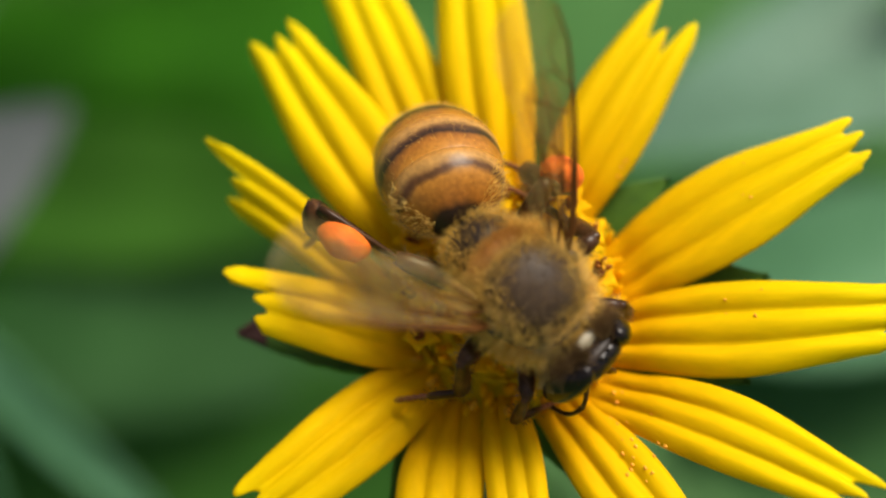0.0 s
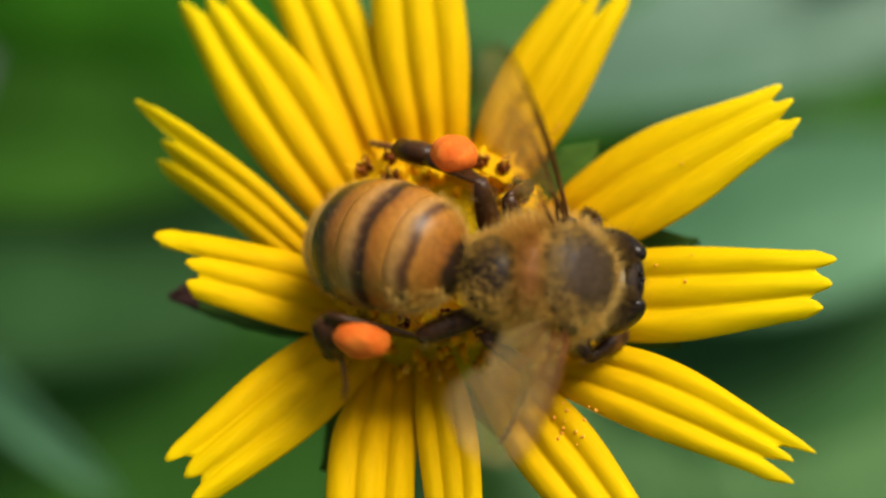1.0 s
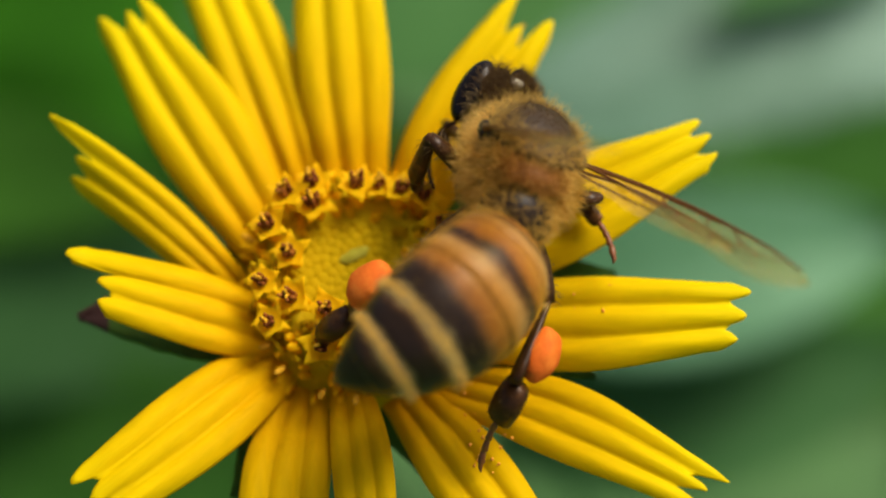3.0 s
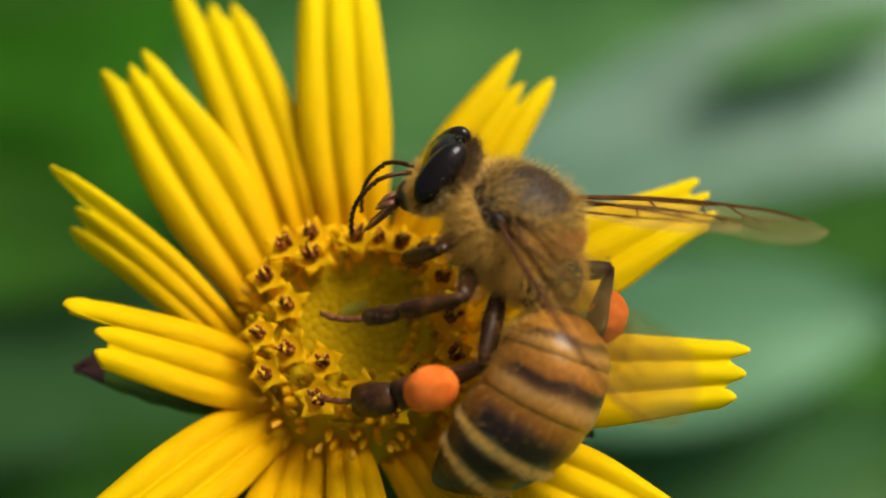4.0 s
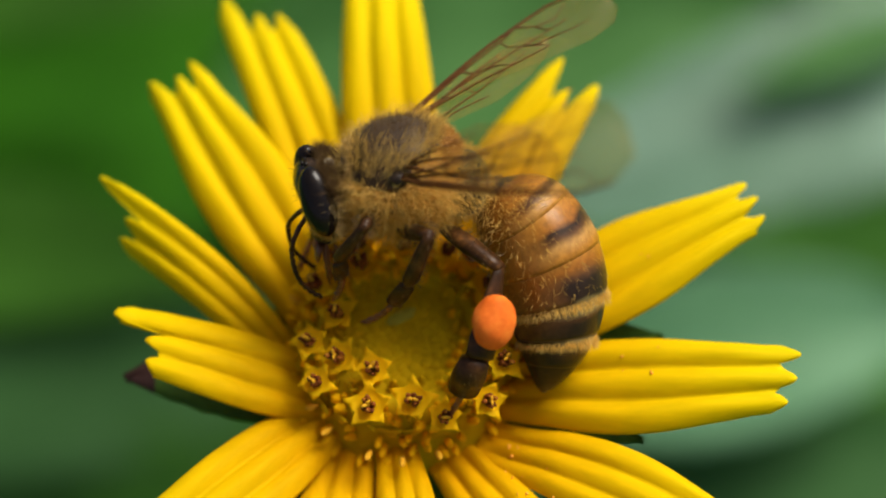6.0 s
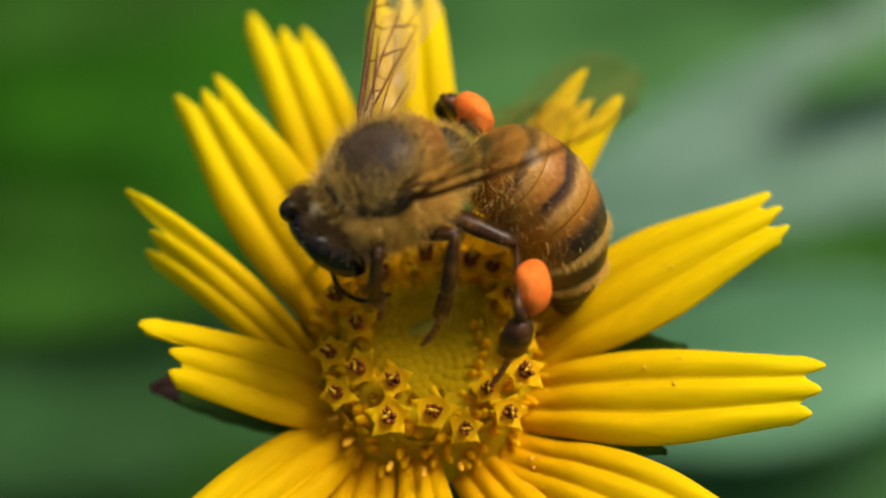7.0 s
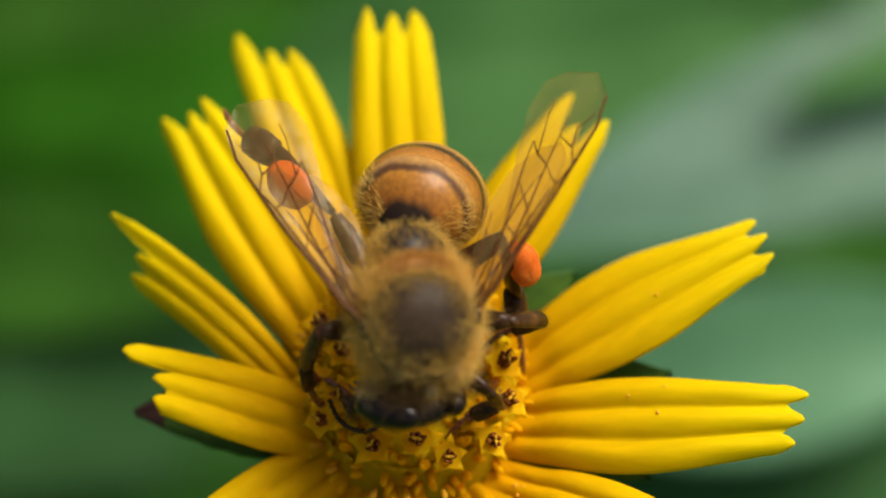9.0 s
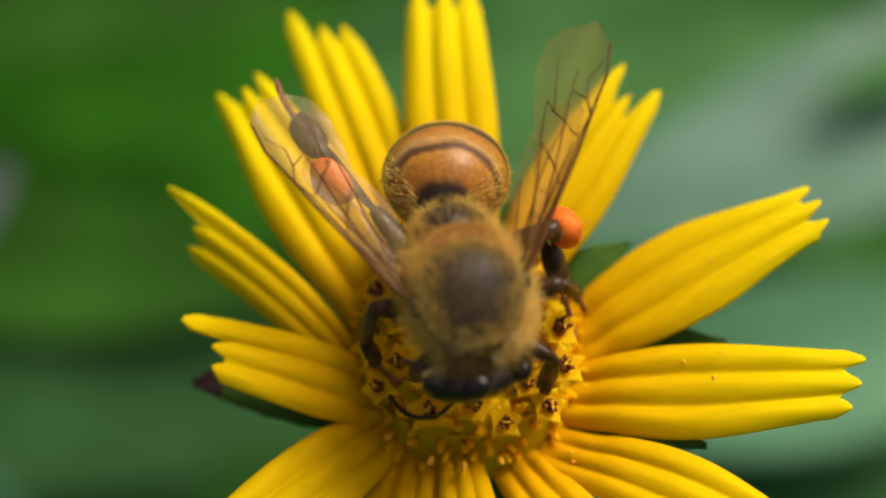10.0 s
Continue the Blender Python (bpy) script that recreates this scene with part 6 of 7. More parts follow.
    femur, tibia, tarsus = LEGS["middle", -1]
    walk(femur, [
        (0, aim((0.10, -0.95, -1.60), (0.32, -3.13, -0.40), (-0.05, 0.48, 0.88))), (0.5, aim((0.10, -0.95, -1.60), (0.22, -3.12, -0.37), (-0.05, 0.49, 0.87))),
        (1, aim((0.10, -0.95, -1.60), (-1.98, -2.11, -0.84), (0.02, 0.53, 0.85))), (1.25, aim((0.10, -0.95, -1.60), (-1.09, -2.86, -0.51), (-0.00, 0.50, 0.87))),
        (1.5, aim((0.10, -0.95, -1.60), (0.07, -3.16, -0.44), (-0.00, 0.47, 0.89))), (2, aim((0.10, -0.95, -1.60), (0.12, -3.15, -0.40), (-0.00, 0.48, 0.88))),
        (2.75, aim((0.10, -0.95, -1.60), (0.16, -3.12, -0.37), (-0.00, 0.49, 0.87))), (3.5, aim((0.10, -0.95, -1.60), (0.19, -3.10, -0.33), (-0.00, 0.51, 0.86))),
        (3.75, aim((0.10, -0.95, -1.60), (0.44, -3.11, -0.39), (-0.00, 0.49, 0.87))), (4, aim((0.10, -0.95, -1.60), (0.69, -3.09, -0.46), (0.00, 0.47, 0.88))),
        (4.5, aim((0.10, -0.95, -1.60), (0.70, -3.11, -0.49), (0.01, 0.46, 0.89))), (4.75, aim((0.10, -0.95, -1.60), (0.45, -3.14, -0.44), (0.01, 0.47, 0.88))),
        (5, aim((0.10, -0.95, -1.60), (0.19, -3.14, -0.40), (0.00, 0.48, 0.88))), (5.5, aim((0.10, -0.95, -1.60), (0.20, -3.14, -0.39), (0.00, 0.48, 0.87))),
        (6.25, aim((0.10, -0.95, -1.60), (0.33, -3.14, -0.41), (0.01, 0.48, 0.88))), (7, aim((0.10, -0.95, -1.60), (0.47, -3.13, -0.43), (0.01, 0.47, 0.88))),
        (7.5, aim((0.10, -0.95, -1.60), (0.11, -3.45, -1.45), (0.01, 0.06, 1.00))), (8, aim((0.10, -0.95, -1.60), (0.09, -3.45, -1.83), (0.01, -0.09, 1.00))),
        (8.5, aim((0.10, -0.95, -1.60), (-1.78, -2.34, -2.48), (-0.23, -0.28, 0.93))), (8.75, aim((0.10, -0.95, -1.60), (-1.08, -3.15, -1.45), (-0.05, 0.09, 0.99))),
        (9, aim((0.10, -0.95, -1.60), (0.04, -3.18, -0.47), (-0.04, 0.45, 0.89))), (9.5, aim((0.10, -0.95, -1.60), (0.28, -3.16, -0.45), (-0.04, 0.46, 0.89))),
        (10, aim((0.10, -0.95, -1.60), (-0.35, -3.07, -0.36), (-0.03, 0.51, 0.86))),
    ])
    walk(tibia, [
        (0, aim((0.32, -3.13, -0.40), (1.07, -3.58, -2.53), (0.95, 0.07, 0.32))), (0.5, aim((0.22, -3.12, -0.37), (1.49, -3.73, -2.19), (0.83, 0.14, 0.54))),
        (1, aim((-1.98, -2.11, -0.84), (0.08, -3.03, -1.26), (0.38, 0.47, 0.80))), (1.25, aim((-1.09, -2.86, -0.51), (0.96, -3.48, -1.34), (0.45, 0.45, 0.78))),
        (1.5, aim((0.07, -3.16, -0.44), (2.02, -3.45, -1.62), (0.51, 0.44, 0.74))), (2, aim((0.12, -3.15, -0.40), (1.87, -3.66, -1.81), (0.64, 0.41, 0.65))),
        (2.75, aim((0.16, -3.12, -0.37), (1.63, -3.35, -2.12), (0.73, 0.40, 0.56))), (3.5, aim((0.19, -3.10, -0.33), (1.32, -3.03, -2.34), (0.79, 0.40, 0.46))),
        (3.75, aim((0.44, -3.11, -0.39), (0.05, -3.82, -2.54), (0.93, 0.26, -0.26))), (4, aim((0.69, -3.09, -0.46), (-1.01, -4.19, -1.55), (0.58, -0.09, -0.81))),
        (4.5, aim((0.70, -3.11, -0.49), (-1.10, -4.22, -1.39), (0.51, -0.13, -0.85))), (4.75, aim((0.45, -3.14, -0.44), (0.25, -4.63, -2.18), (0.78, 0.43, -0.46))),
        (5, aim((0.19, -3.14, -0.40), (1.73, -4.05, -1.85), (0.46, 0.89, -0.07))), (5.5, aim((0.20, -3.14, -0.39), (1.66, -4.05, -1.91), (0.47, 0.88, -0.08))),
        (6.25, aim((0.33, -3.14, -0.41), (0.87, -4.06, -2.45), (0.52, 0.82, -0.24))), (7, aim((0.47, -3.13, -0.43), (-0.04, -3.87, -2.55), (0.49, 0.78, -0.39))),
        (7.5, aim((0.11, -3.45, -1.45), (1.38, -3.96, -3.31), (0.29, 0.96, -0.06))), (8, aim((0.09, -3.45, -1.83), (1.42, -3.86, -3.66), (0.26, 0.97, -0.03))),
        (8.5, aim((-1.78, -2.34, -2.48), (-2.11, -3.99, -4.05), (0.23, 0.65, -0.73))), (8.75, aim((-1.08, -3.15, -1.45), (-0.74, -4.33, -3.40), (0.19, 0.85, -0.48))),
        (9, aim((0.04, -3.18, -0.47), (0.99, -3.70, -2.51), (0.07, 0.97, -0.22))), (9.5, aim((0.28, -3.16, -0.45), (0.73, -3.88, -2.58), (0.08, 0.95, -0.31))),
        (10, aim((-0.35, -3.07, -0.36), (0.24, -3.61, -2.52), (0.06, 0.97, -0.23))),
    ])
    walk(tarsus, [
        (0, aim((1.07, -3.58, -2.53), (-0.43, -5.36, -4.25), (-0.38, -0.45, 0.80))), (0.5, aim((1.49, -3.73, -2.19), (-0.77, -5.29, -3.11), (-0.17, -0.31, 0.94))),
        (1, aim((0.08, -3.03, -1.26), (-0.06, -5.55, -2.70), (-0.18, -0.48, 0.86))), (1.25, aim((0.96, -3.48, -1.34), (-1.06, -5.43, -2.05), (-0.01, -0.33, 0.94))),
        (1.5, aim((2.02, -3.45, -1.62), (-0.83, -3.84, -1.25), (0.16, -0.31, 0.94))), (2, aim((1.87, -3.66, -1.81), (-0.95, -4.26, -1.46), (0.18, -0.31, 0.93))),
        (2.75, aim((1.63, -3.35, -2.12), (-0.93, -4.53, -1.46), (0.34, -0.24, 0.91))), (3.5, aim((1.32, -3.03, -2.34), (-0.84, -4.72, -1.41), (0.48, -0.14, 0.87))),
        (3.75, aim((0.05, -3.82, -2.54), (0.03, -6.55, -3.53), (0.49, -0.30, 0.82))), (4, aim((-1.01, -4.19, -1.55), (1.14, -4.92, -3.36), (0.54, -0.32, 0.78))),
        (4.5, aim((-1.10, -4.22, -1.39), (1.50, -4.22, -2.68), (0.42, -0.32, 0.85))), (4.75, aim((0.25, -4.63, -2.18), (-0.18, -5.17, -4.99), (0.53, -0.85, 0.08))),
        (5, aim((1.73, -4.05, -1.85), (-1.13, -4.37, -2.24), (0.11, -0.99, 0.02))), (5.5, aim((1.66, -4.05, -1.91), (-1.13, -4.62, -2.47), (0.19, -0.98, 0.04))),
        (6.25, aim((0.87, -4.06, -2.45), (-0.90, -5.30, -4.39), (0.37, -0.90, 0.23))), (7, aim((-0.04, -3.87, -2.55), (-0.06, -5.28, -5.09), (0.39, -0.81, 0.45))),
        (7.5, aim((1.38, -3.96, -3.31), (2.12, -5.16, -5.85), (0.37, -0.79, 0.48))), (8, aim((1.42, -3.86, -3.66), (1.75, -5.14, -6.25), (0.38, -0.81, 0.45))),
        (8.5, aim((-2.11, -3.99, -4.05), (-3.00, -6.14, -5.78), (0.46, -0.67, 0.59))), (8.75, aim((-0.74, -4.33, -3.40), (-0.35, -5.48, -6.03), (0.50, -0.77, 0.41))),
        (9, aim((0.99, -3.70, -2.51), (2.51, -3.37, -4.96), (0.59, -0.76, 0.27))), (9.5, aim((0.73, -3.88, -2.58), (2.39, -3.51, -4.94), (0.58, -0.76, 0.29))),
        (10, aim((0.24, -3.61, -2.52), (1.87, -3.03, -4.84), (0.61, -0.75, 0.24))),
    ])
    femur, tibia, tarsus = LEGS["hind", 1]
    walk(femur, [
        (0, aim((-1.30, 1.00, -1.40), (-2.18, 3.28, -0.04), (0.18, -0.45, 0.87))), (0.5, aim((-1.30, 1.00, -1.40), (-2.73, 2.79, 0.21), (0.24, -0.54, 0.81))),
        (1, aim((-1.30, 1.00, -1.40), (-2.65, 3.04, -0.03), (0.19, -0.46, 0.87))), (1.5, aim((-1.30, 1.00, -1.40), (-3.25, 2.98, -1.06), (-0.06, -0.23, 0.97))),
        (2, aim((-1.30, 1.00, -1.40), (-3.71, 2.31, -0.83), (0.06, -0.30, 0.95))), (2.75, aim((-1.30, 1.00, -1.40), (-3.62, 2.52, -1.78), (-0.23, -0.12, 0.97))),
        (3.5, aim((-1.30, 1.00, -1.40), (-3.26, 2.55, -2.68), (-0.50, 0.08, 0.86))), (4, aim((-1.30, 1.00, -1.40), (-3.11, 2.84, -2.49), (-0.48, 0.05, 0.88))),
        (4.5, aim((-1.30, 1.00, -1.40), (-3.79, 2.07, -2.12), (-0.29, -0.03, 0.96))), (5, aim((-1.30, 1.00, -1.40), (-3.80, 2.10, -2.03), (-0.26, -0.04, 0.96))),
        (5.5, aim((-1.30, 1.00, -1.40), (-3.29, 2.91, -1.93), (-0.28, -0.03, 0.96))), (6.25, aim((-1.30, 1.00, -1.40), (-3.16, 2.99, -2.06), (-0.32, 0.01, 0.95))),
        (7, aim((-1.30, 1.00, -1.40), (-3.03, 3.08, -2.19), (-0.36, 0.06, 0.93))), (7.5, aim((-1.30, 1.00, -1.40), (-2.62, 3.46, -1.05), (-0.21, -0.25, 0.94))),
        (8, aim((-1.30, 1.00, -1.40), (-2.53, 3.43, -0.70), (-0.17, -0.35, 0.92))), (8.5, aim((-1.30, 1.00, -1.40), (-2.40, 2.71, 0.53), (0.03, -0.74, 0.67))),
        (9, aim((-1.30, 1.00, -1.40), (-2.39, 3.33, -0.29), (-0.12, -0.47, 0.87))), (9.5, aim((-1.30, 1.00, -1.40), (-1.94, 3.72, -1.19), (-0.22, -0.13, 0.97))),
        (10, aim((-1.30, 1.00, -1.40), (-1.49, 3.64, -0.50), (-0.21, -0.33, 0.92))),
    ])
    walk(tibia, [
        (0, aim((-2.18, 3.28, -0.04), (-1.84, 4.30, -3.05), (0.94, 0.28, 0.20))), (0.5, aim((-2.73, 2.79, 0.21), (-1.39, 5.01, -1.66), (0.67, 0.20, 0.72))),
        (1, aim((-2.65, 3.04, -0.03), (-2.87, 4.44, -2.90), (0.96, 0.29, 0.06))), (1.5, aim((-3.25, 2.98, -1.06), (-3.49, 4.60, -3.81), (0.95, 0.29, 0.09))),
        (2, aim((-3.71, 2.31, -0.83), (-6.01, 4.01, -2.26), (0.61, 0.18, -0.77))), (2.75, aim((-3.62, 2.52, -1.78), (-5.09, 4.08, -4.16), (0.89, 0.27, -0.38))),
        (3.5, aim((-3.26, 2.55, -2.68), (-3.67, 3.72, -5.63), (0.96, 0.29, -0.02))), (4, aim((-3.11, 2.84, -2.49), (-2.08, 4.52, -5.01), (0.83, 0.25, 0.50))),
        (4.5, aim((-3.79, 2.07, -2.12), (-4.06, 3.81, -4.79), (0.95, 0.29, 0.09))), (5, aim((-3.80, 2.10, -2.03), (-4.36, 4.30, -4.28), (0.96, 0.29, 0.04))),
        (5.5, aim((-3.29, 2.91, -1.93), (-3.00, 3.93, -4.94), (0.94, 0.28, 0.19))), (6.25, aim((-3.16, 2.99, -2.06), (-2.09, 5.27, -4.03), (0.73, 0.22, 0.65))),
        (7, aim((-3.03, 3.08, -2.19), (-1.52, 5.87, -2.49), (0.13, 0.04, 0.99))), (7.5, aim((-2.62, 3.46, -1.05), (-1.40, 4.64, -3.76), (0.84, 0.25, 0.49))),
        (8, aim((-2.53, 3.43, -0.70), (-1.75, 4.39, -3.65), (0.90, 0.27, 0.33))), (8.5, aim((-2.40, 2.71, 0.53), (-0.98, 3.76, -2.15), (0.81, 0.24, 0.53))),
        (9, aim((-2.39, 3.33, -0.29), (-0.86, 4.00, -3.02), (0.82, 0.25, 0.52))), (9.5, aim((-1.94, 3.72, -1.19), (-1.40, 3.79, -4.34), (0.94, 0.28, 0.17))),
        (10, aim((-1.49, 3.64, -0.50), (-1.83, 3.69, -3.68), (0.95, 0.29, -0.10))),
    ])
    walk(tarsus, [
        (0, aim((-1.84, 4.30, -3.05), (-4.80, 3.67, -5.00), (-0.53, -0.11, 0.84))), (0.5, aim((-1.39, 5.01, -1.66), (-4.08, 4.51, -4.00), (-0.64, -0.13, 0.76))),
        (1, aim((-2.87, 4.44, -2.90), (-4.08, 5.53, -6.11), (-0.93, 0.02, 0.36))), (1.5, aim((-3.49, 4.60, -3.81), (-3.06, 5.33, -7.31), (-0.99, 0.13, -0.09))),
        (2, aim((-6.01, 4.01, -2.26), (-5.88, 3.69, -5.85), (-0.99, 0.13, -0.05))), (2.75, aim((-5.09, 4.08, -4.16), (-4.60, 4.49, -7.70), (-0.98, 0.14, -0.12))),
        (3.5, aim((-3.67, 3.72, -5.63), (-2.84, 4.84, -8.95), (-0.97, 0.16, -0.19))), (4, aim((-2.08, 4.52, -5.01), (-0.26, 4.67, -8.12), (-0.85, 0.19, -0.49))),
        (4.5, aim((-4.06, 3.81, -4.79), (-3.92, 4.33, -8.35), (-0.99, 0.13, -0.02))), (5, aim((-4.36, 4.30, -4.28), (-4.09, 3.31, -7.73), (-0.99, 0.11, -0.11))),
        (5.5, aim((-3.00, 3.93, -4.94), (-2.26, 3.10, -8.36), (-0.97, 0.08, -0.23))), (6.25, aim((-2.09, 5.27, -4.03), (-1.37, 4.57, -7.49), (-0.97, 0.08, -0.22))),
        (7, aim((-1.52, 5.87, -2.49), (-0.84, 5.31, -5.98), (-0.98, 0.09, -0.20))), (7.5, aim((-1.40, 4.64, -3.76), (0.36, 6.43, -6.34), (-0.87, 0.24, -0.43))),
        (8, aim((-1.75, 4.39, -3.65), (-0.53, 6.03, -6.62), (-0.94, 0.16, -0.30))), (8.5, aim((-0.98, 3.76, -2.15), (0.54, 4.65, -5.28), (-0.90, 0.19, -0.38))),
        (9, aim((-0.86, 4.00, -3.02), (1.47, 4.56, -5.71), (-0.76, 0.24, -0.61))), (9.5, aim((-1.40, 3.79, -4.34), (2.02, 3.78, -5.48), (-0.30, 0.28, -0.91))),
        (10, aim((-1.83, 3.69, -3.68), (1.34, 4.01, -5.36), (-0.47, 0.27, -0.84))),
    ])
    femur, tibia, tarsus = LEGS["hind", -1]
    walk(femur, [
        (0, aim((-1.30, -1.00, -1.40), (-3.84, -2.17, -1.18), (0.07, 0.03, 1.00))), (0.5, aim((-1.30, -1.00, -1.40), (-3.91, -1.83, -2.13), (-0.25, -0.07, 0.97))),
        (0.75, aim((-1.30, -1.00, -1.40), (-3.82, -1.91, -2.21), (-0.28, -0.08, 0.96))), (1, aim((-1.30, -1.00, -1.40), (-3.76, -2.01, -2.29), (-0.31, -0.09, 0.95))),
        (1.5, aim((-1.30, -1.00, -1.40), (-3.83, -2.20, -1.27), (0.02, 0.07, 1.00))), (1.75, aim((-1.30, -1.00, -1.40), (-3.32, -2.81, -0.70), (0.16, 0.20, 0.97))),
        (2, aim((-1.30, -1.00, -1.40), (-2.57, -3.21, -0.21), (0.25, 0.34, 0.91))), (2.75, aim((-1.30, -1.00, -1.40), (-3.57, -2.64, -1.32), (-0.06, 0.13, 0.99))),
        (3.5, aim((-1.30, -1.00, -1.40), (-3.87, -1.57, -2.45), (-0.39, 0.07, 0.92))), (4, aim((-1.30, -1.00, -1.40), (-2.85, -2.47, 0.41), (0.06, 0.75, 0.66))),
        (4.5, aim((-1.30, -1.00, -1.40), (-2.18, -2.43, 0.85), (0.10, 0.82, 0.56))), (4.75, aim((-1.30, -1.00, -1.40), (-2.76, -2.86, 0.09), (-0.06, 0.65, 0.75))),
        (5, aim((-1.30, -1.00, -1.40), (-3.14, -3.04, -0.87), (-0.27, 0.46, 0.85))), (5.5, aim((-1.30, -1.00, -1.40), (-3.44, -2.80, -1.53), (-0.37, 0.38, 0.85))),
        (6.25, aim((-1.30, -1.00, -1.40), (-4.01, -1.69, -1.36), (-0.11, 0.47, 0.88))), (7, aim((-1.30, -1.00, -1.40), (-4.04, -0.44, -1.21), (0.15, 0.43, 0.89))),
        (7.5, aim((-1.30, -1.00, -1.40), (-3.74, 0.26, -0.86), (0.36, 0.33, 0.87))), (8, aim((-1.30, -1.00, -1.40), (-3.47, 0.76, -1.22), (0.35, 0.34, 0.87))),
        (8.25, aim((-1.30, -1.00, -1.40), (-4.09, -0.91, -1.17), (0.09, 0.37, 0.93))), (8.5, aim((-1.30, -1.00, -1.40), (-3.58, -2.61, -1.21), (-0.09, 0.24, 0.97))),
        (9, aim((-1.30, -1.00, -1.40), (-3.96, -2.19, -1.21), (-0.05, 0.26, 0.96))), (9.5, aim((-1.30, -1.00, -1.40), (-4.03, -1.62, -1.41), (-0.06, 0.26, 0.96))),
        (10, aim((-1.30, -1.00, -1.40), (-3.86, -2.14, -1.58), (-0.17, 0.22, 0.96))),
    ])
    walk(tibia, [
        (0, aim((-3.84, -2.17, -1.18), (-6.93, -2.99, -1.07), (-0.04, 0.01, -1.00))), (0.5, aim((-3.91, -1.83, -2.13), (-7.09, -1.61, -2.44), (0.09, -0.03, -1.00))),
        (0.75, aim((-3.82, -1.91, -2.21), (-6.92, -1.53, -2.89), (0.21, -0.06, -0.98))), (1, aim((-3.76, -2.01, -2.29), (-6.74, -1.47, -3.34), (0.31, -0.09, -0.94))),
        (1.5, aim((-3.83, -2.20, -1.27), (-6.74, -1.44, -2.36), (0.33, -0.10, -0.94))), (1.75, aim((-3.32, -2.81, -0.70), (-6.32, -1.81, -1.19), (0.15, -0.04, -0.99))),
        (2, aim((-2.57, -3.21, -0.21), (-5.53, -2.00, -0.08), (-0.04, 0.01, -1.00))), (2.75, aim((-3.57, -2.64, -1.32), (-6.56, -1.86, -2.13), (0.24, -0.07, -0.97))),
        (3.5, aim((-3.87, -1.57, -2.45), (-6.59, -1.29, -4.13), (0.51, -0.15, -0.85))), (4, aim((-2.85, -2.47, 0.41), (-4.54, 0.12, -0.37), (0.30, -0.09, -0.95))),
        (4.5, aim((-2.18, -2.43, 0.85), (-4.36, -1.13, -1.10), (0.60, -0.18, -0.78))), (4.75, aim((-2.76, -2.86, 0.09), (-4.96, -1.82, -1.98), (0.62, -0.19, -0.76))),
        (5, aim((-3.14, -3.04, -0.87), (-5.35, -2.26, -3.04), (0.65, -0.20, -0.73))), (5.5, aim((-3.44, -2.80, -1.53), (-4.99, -1.93, -4.19), (0.80, -0.24, -0.55))),
        (6.25, aim((-4.01, -1.69, -1.36), (-5.12, -3.59, -3.69), (0.94, -0.28, -0.21))), (7, aim((-4.04, -0.44, -1.21), (-3.83, -3.63, -1.38), (0.15, -0.04, 0.99))),
        (7.5, aim((-3.74, 0.26, -0.86), (-4.39, -1.79, -3.24), (0.96, -0.29, -0.01))), (8, aim((-3.47, 0.76, -1.22), (-3.71, -1.12, -3.80), (0.95, -0.29, 0.12))),
        (8.25, aim((-4.09, -0.91, -1.17), (-5.79, -2.73, -3.18), (0.84, -0.25, -0.48))), (8.5, aim((-3.58, -2.61, -1.21), (-6.34, -3.94, -2.16), (0.37, -0.11, -0.92))),
        (9, aim((-3.96, -2.19, -1.21), (-6.50, -3.91, -2.41), (0.50, -0.15, -0.85))), (9.5, aim((-4.03, -1.62, -1.41), (-6.72, -3.34, -1.75), (0.15, -0.05, -0.99))),
        (10, aim((-3.86, -2.14, -1.58), (-6.70, -3.41, -2.32), (0.28, -0.09, -0.96))),
    ])
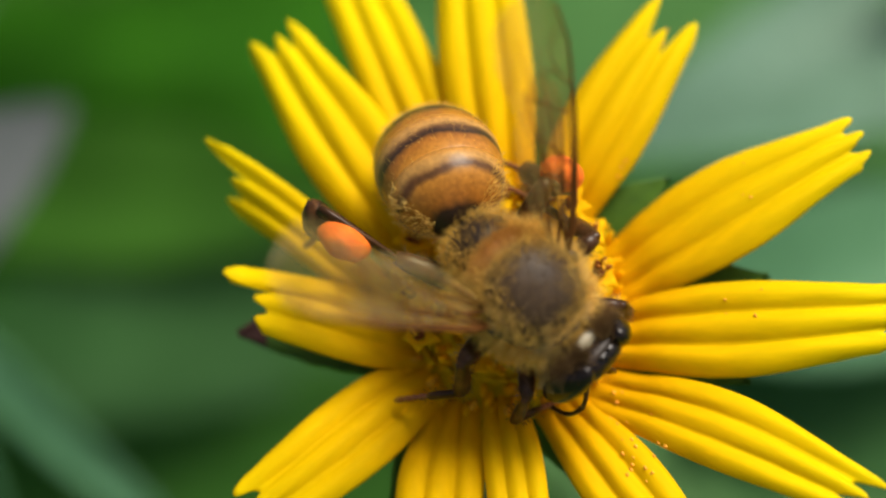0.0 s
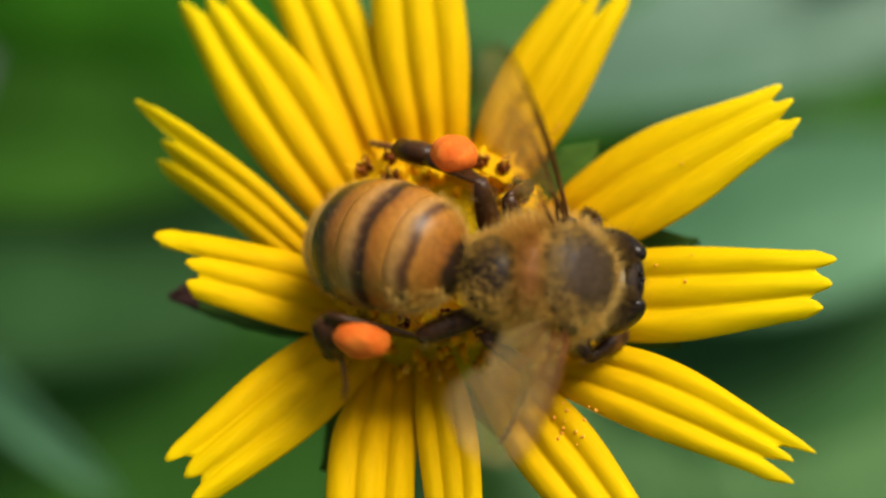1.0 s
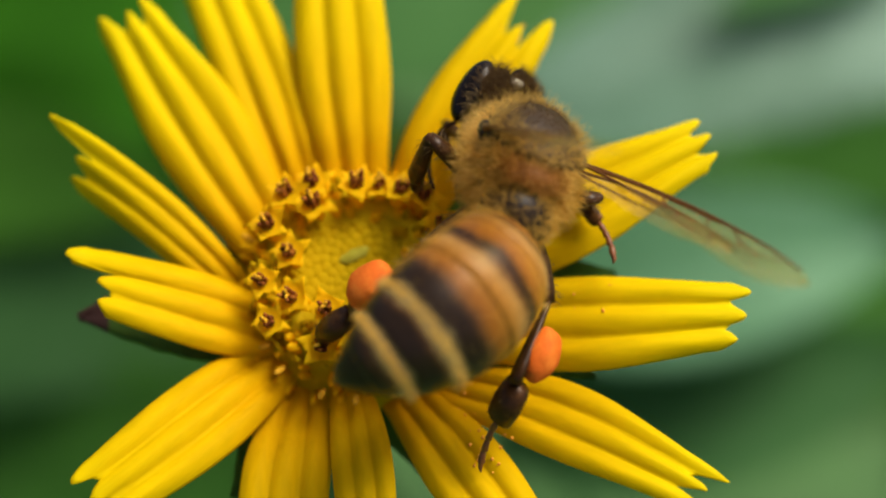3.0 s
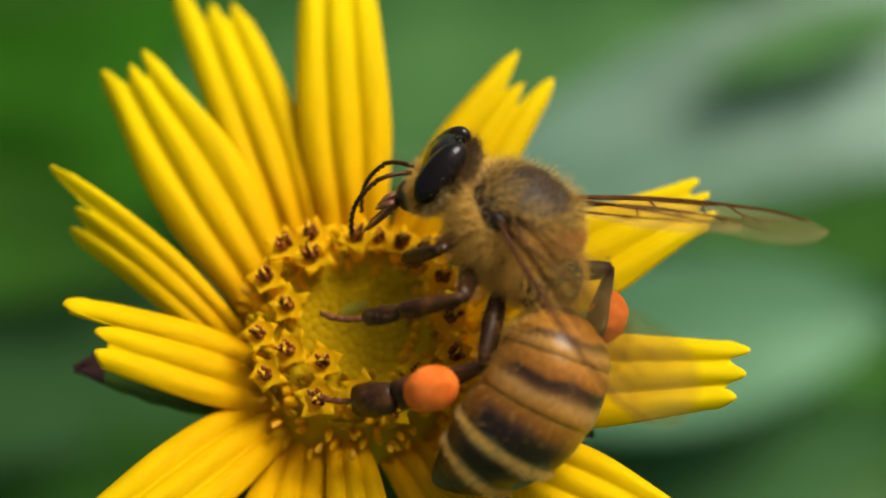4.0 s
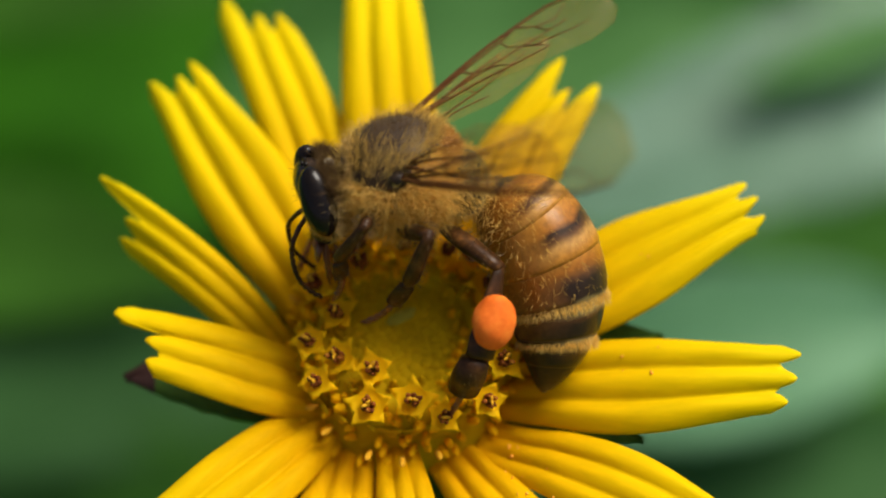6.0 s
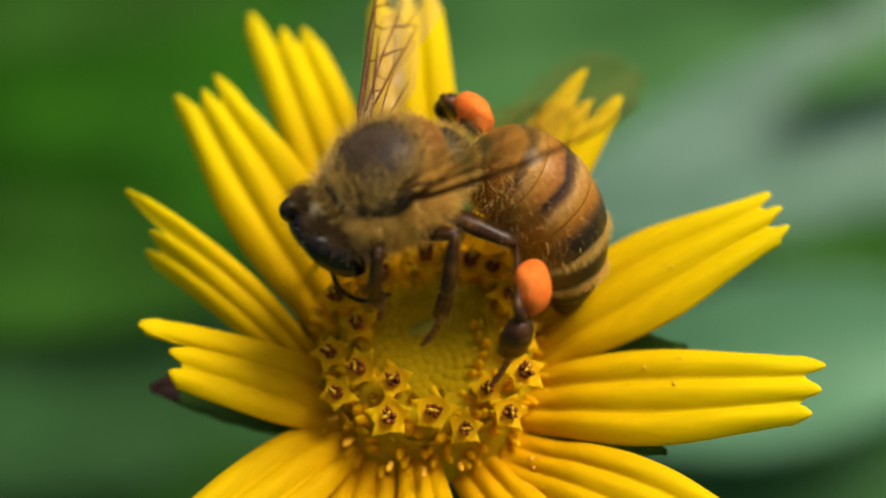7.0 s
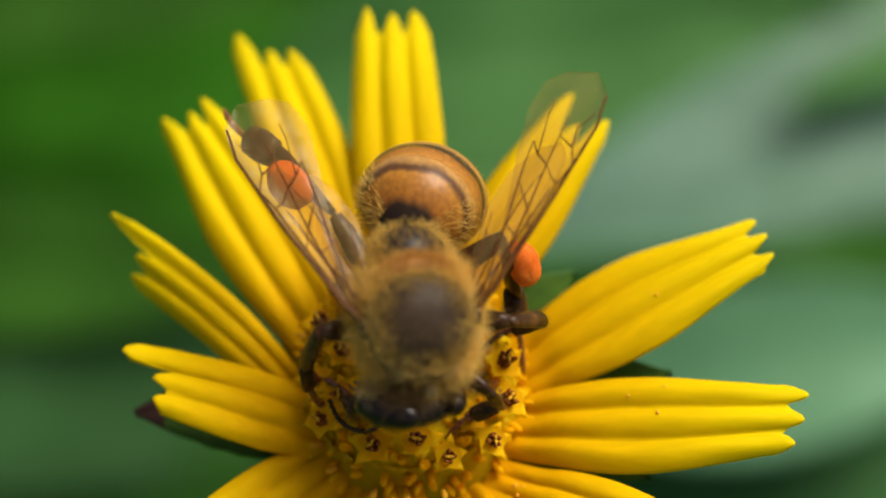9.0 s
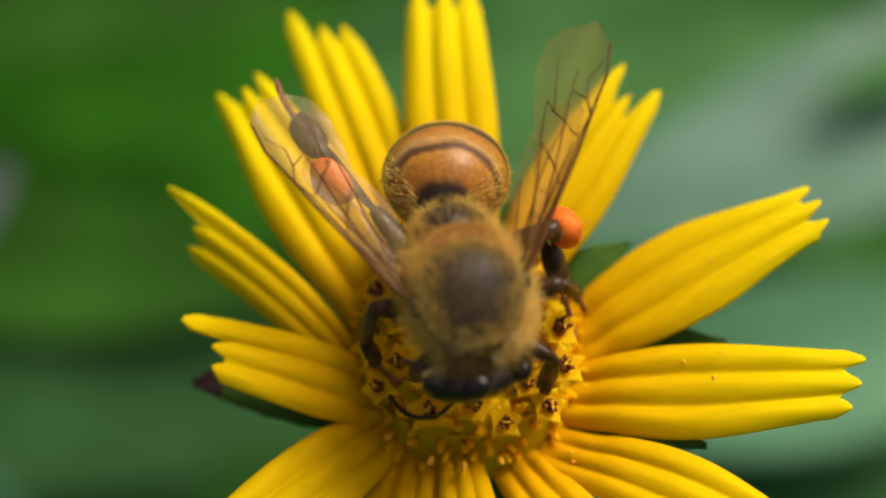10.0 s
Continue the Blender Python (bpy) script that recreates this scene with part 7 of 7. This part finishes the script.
    walk(tarsus, [
        (0, aim((-6.93, -2.99, -1.07), (-6.46, -3.75, -4.55), (0.99, 0.03, 0.13))), (0.5, aim((-7.09, -1.61, -2.44), (-7.54, -0.40, -5.80), (0.99, 0.11, -0.09))),
        (0.75, aim((-6.92, -1.53, -2.89), (-5.93, -2.18, -6.29), (0.95, 0.18, 0.24))), (1, aim((-6.74, -1.47, -3.34), (-4.72, -3.70, -5.31), (0.83, 0.38, 0.42))),
        (1.5, aim((-6.74, -1.44, -2.36), (-3.82, -3.31, -1.39), (0.43, 0.84, 0.32))), (1.75, aim((-6.32, -1.81, -1.19), (-4.99, -4.31, -3.41), (0.85, 0.52, -0.08))),
        (2, aim((-5.53, -2.00, -0.08), (-7.14, -2.60, -3.24), (0.73, 0.50, -0.47))), (2.75, aim((-6.56, -1.86, -2.13), (-7.76, -2.03, -5.52), (0.80, 0.51, -0.31))),
        (3.5, aim((-6.59, -1.29, -4.13), (-7.34, -1.03, -7.64), (0.85, 0.51, -0.14))), (4, aim((-4.54, 0.12, -0.37), (-5.37, -1.86, -3.26), (0.82, 0.33, -0.46))),
        (4.5, aim((-4.36, -1.13, -1.10), (-5.48, -3.23, -3.79), (0.79, 0.27, -0.54))), (4.75, aim((-4.96, -1.82, -1.98), (-4.29, -5.24, -2.88), (0.79, 0.30, -0.54))),
        (5, aim((-5.35, -2.26, -3.04), (-3.30, -4.83, -1.58), (0.78, 0.31, -0.55))), (5.5, aim((-4.99, -1.93, -4.19), (-3.89, -4.87, -2.43), (0.90, 0.08, -0.42))),
        (6.25, aim((-5.12, -3.59, -3.69), (-5.32, -6.90, -5.10), (0.90, 0.12, -0.41))), (7, aim((-3.83, -3.63, -1.38), (-5.15, -4.27, -4.67), (0.91, 0.12, -0.39))),
        (7.5, aim((-4.39, -1.79, -3.24), (-4.97, -5.24, -4.12), (0.90, -0.04, -0.44))), (8, aim((-3.71, -1.12, -3.80), (-5.36, -3.93, -5.33), (0.82, -0.20, -0.53))),
        (8.25, aim((-5.79, -2.73, -3.18), (-6.71, -4.01, -6.41), (0.97, -0.08, -0.24))), (8.5, aim((-6.34, -3.94, -2.16), (-6.11, -3.11, -5.66), (0.99, -0.15, 0.03))),
        (9, aim((-6.50, -3.91, -2.41), (-8.38, -5.54, -5.01), (0.84, -0.41, -0.35))), (9.5, aim((-6.72, -3.34, -1.75), (-9.63, -3.86, -3.81), (0.55, -0.52, -0.65))),
        (10, aim((-6.70, -3.41, -2.32), (-9.72, -4.45, -3.98), (0.54, -0.52, -0.66))),
    ])


motions()
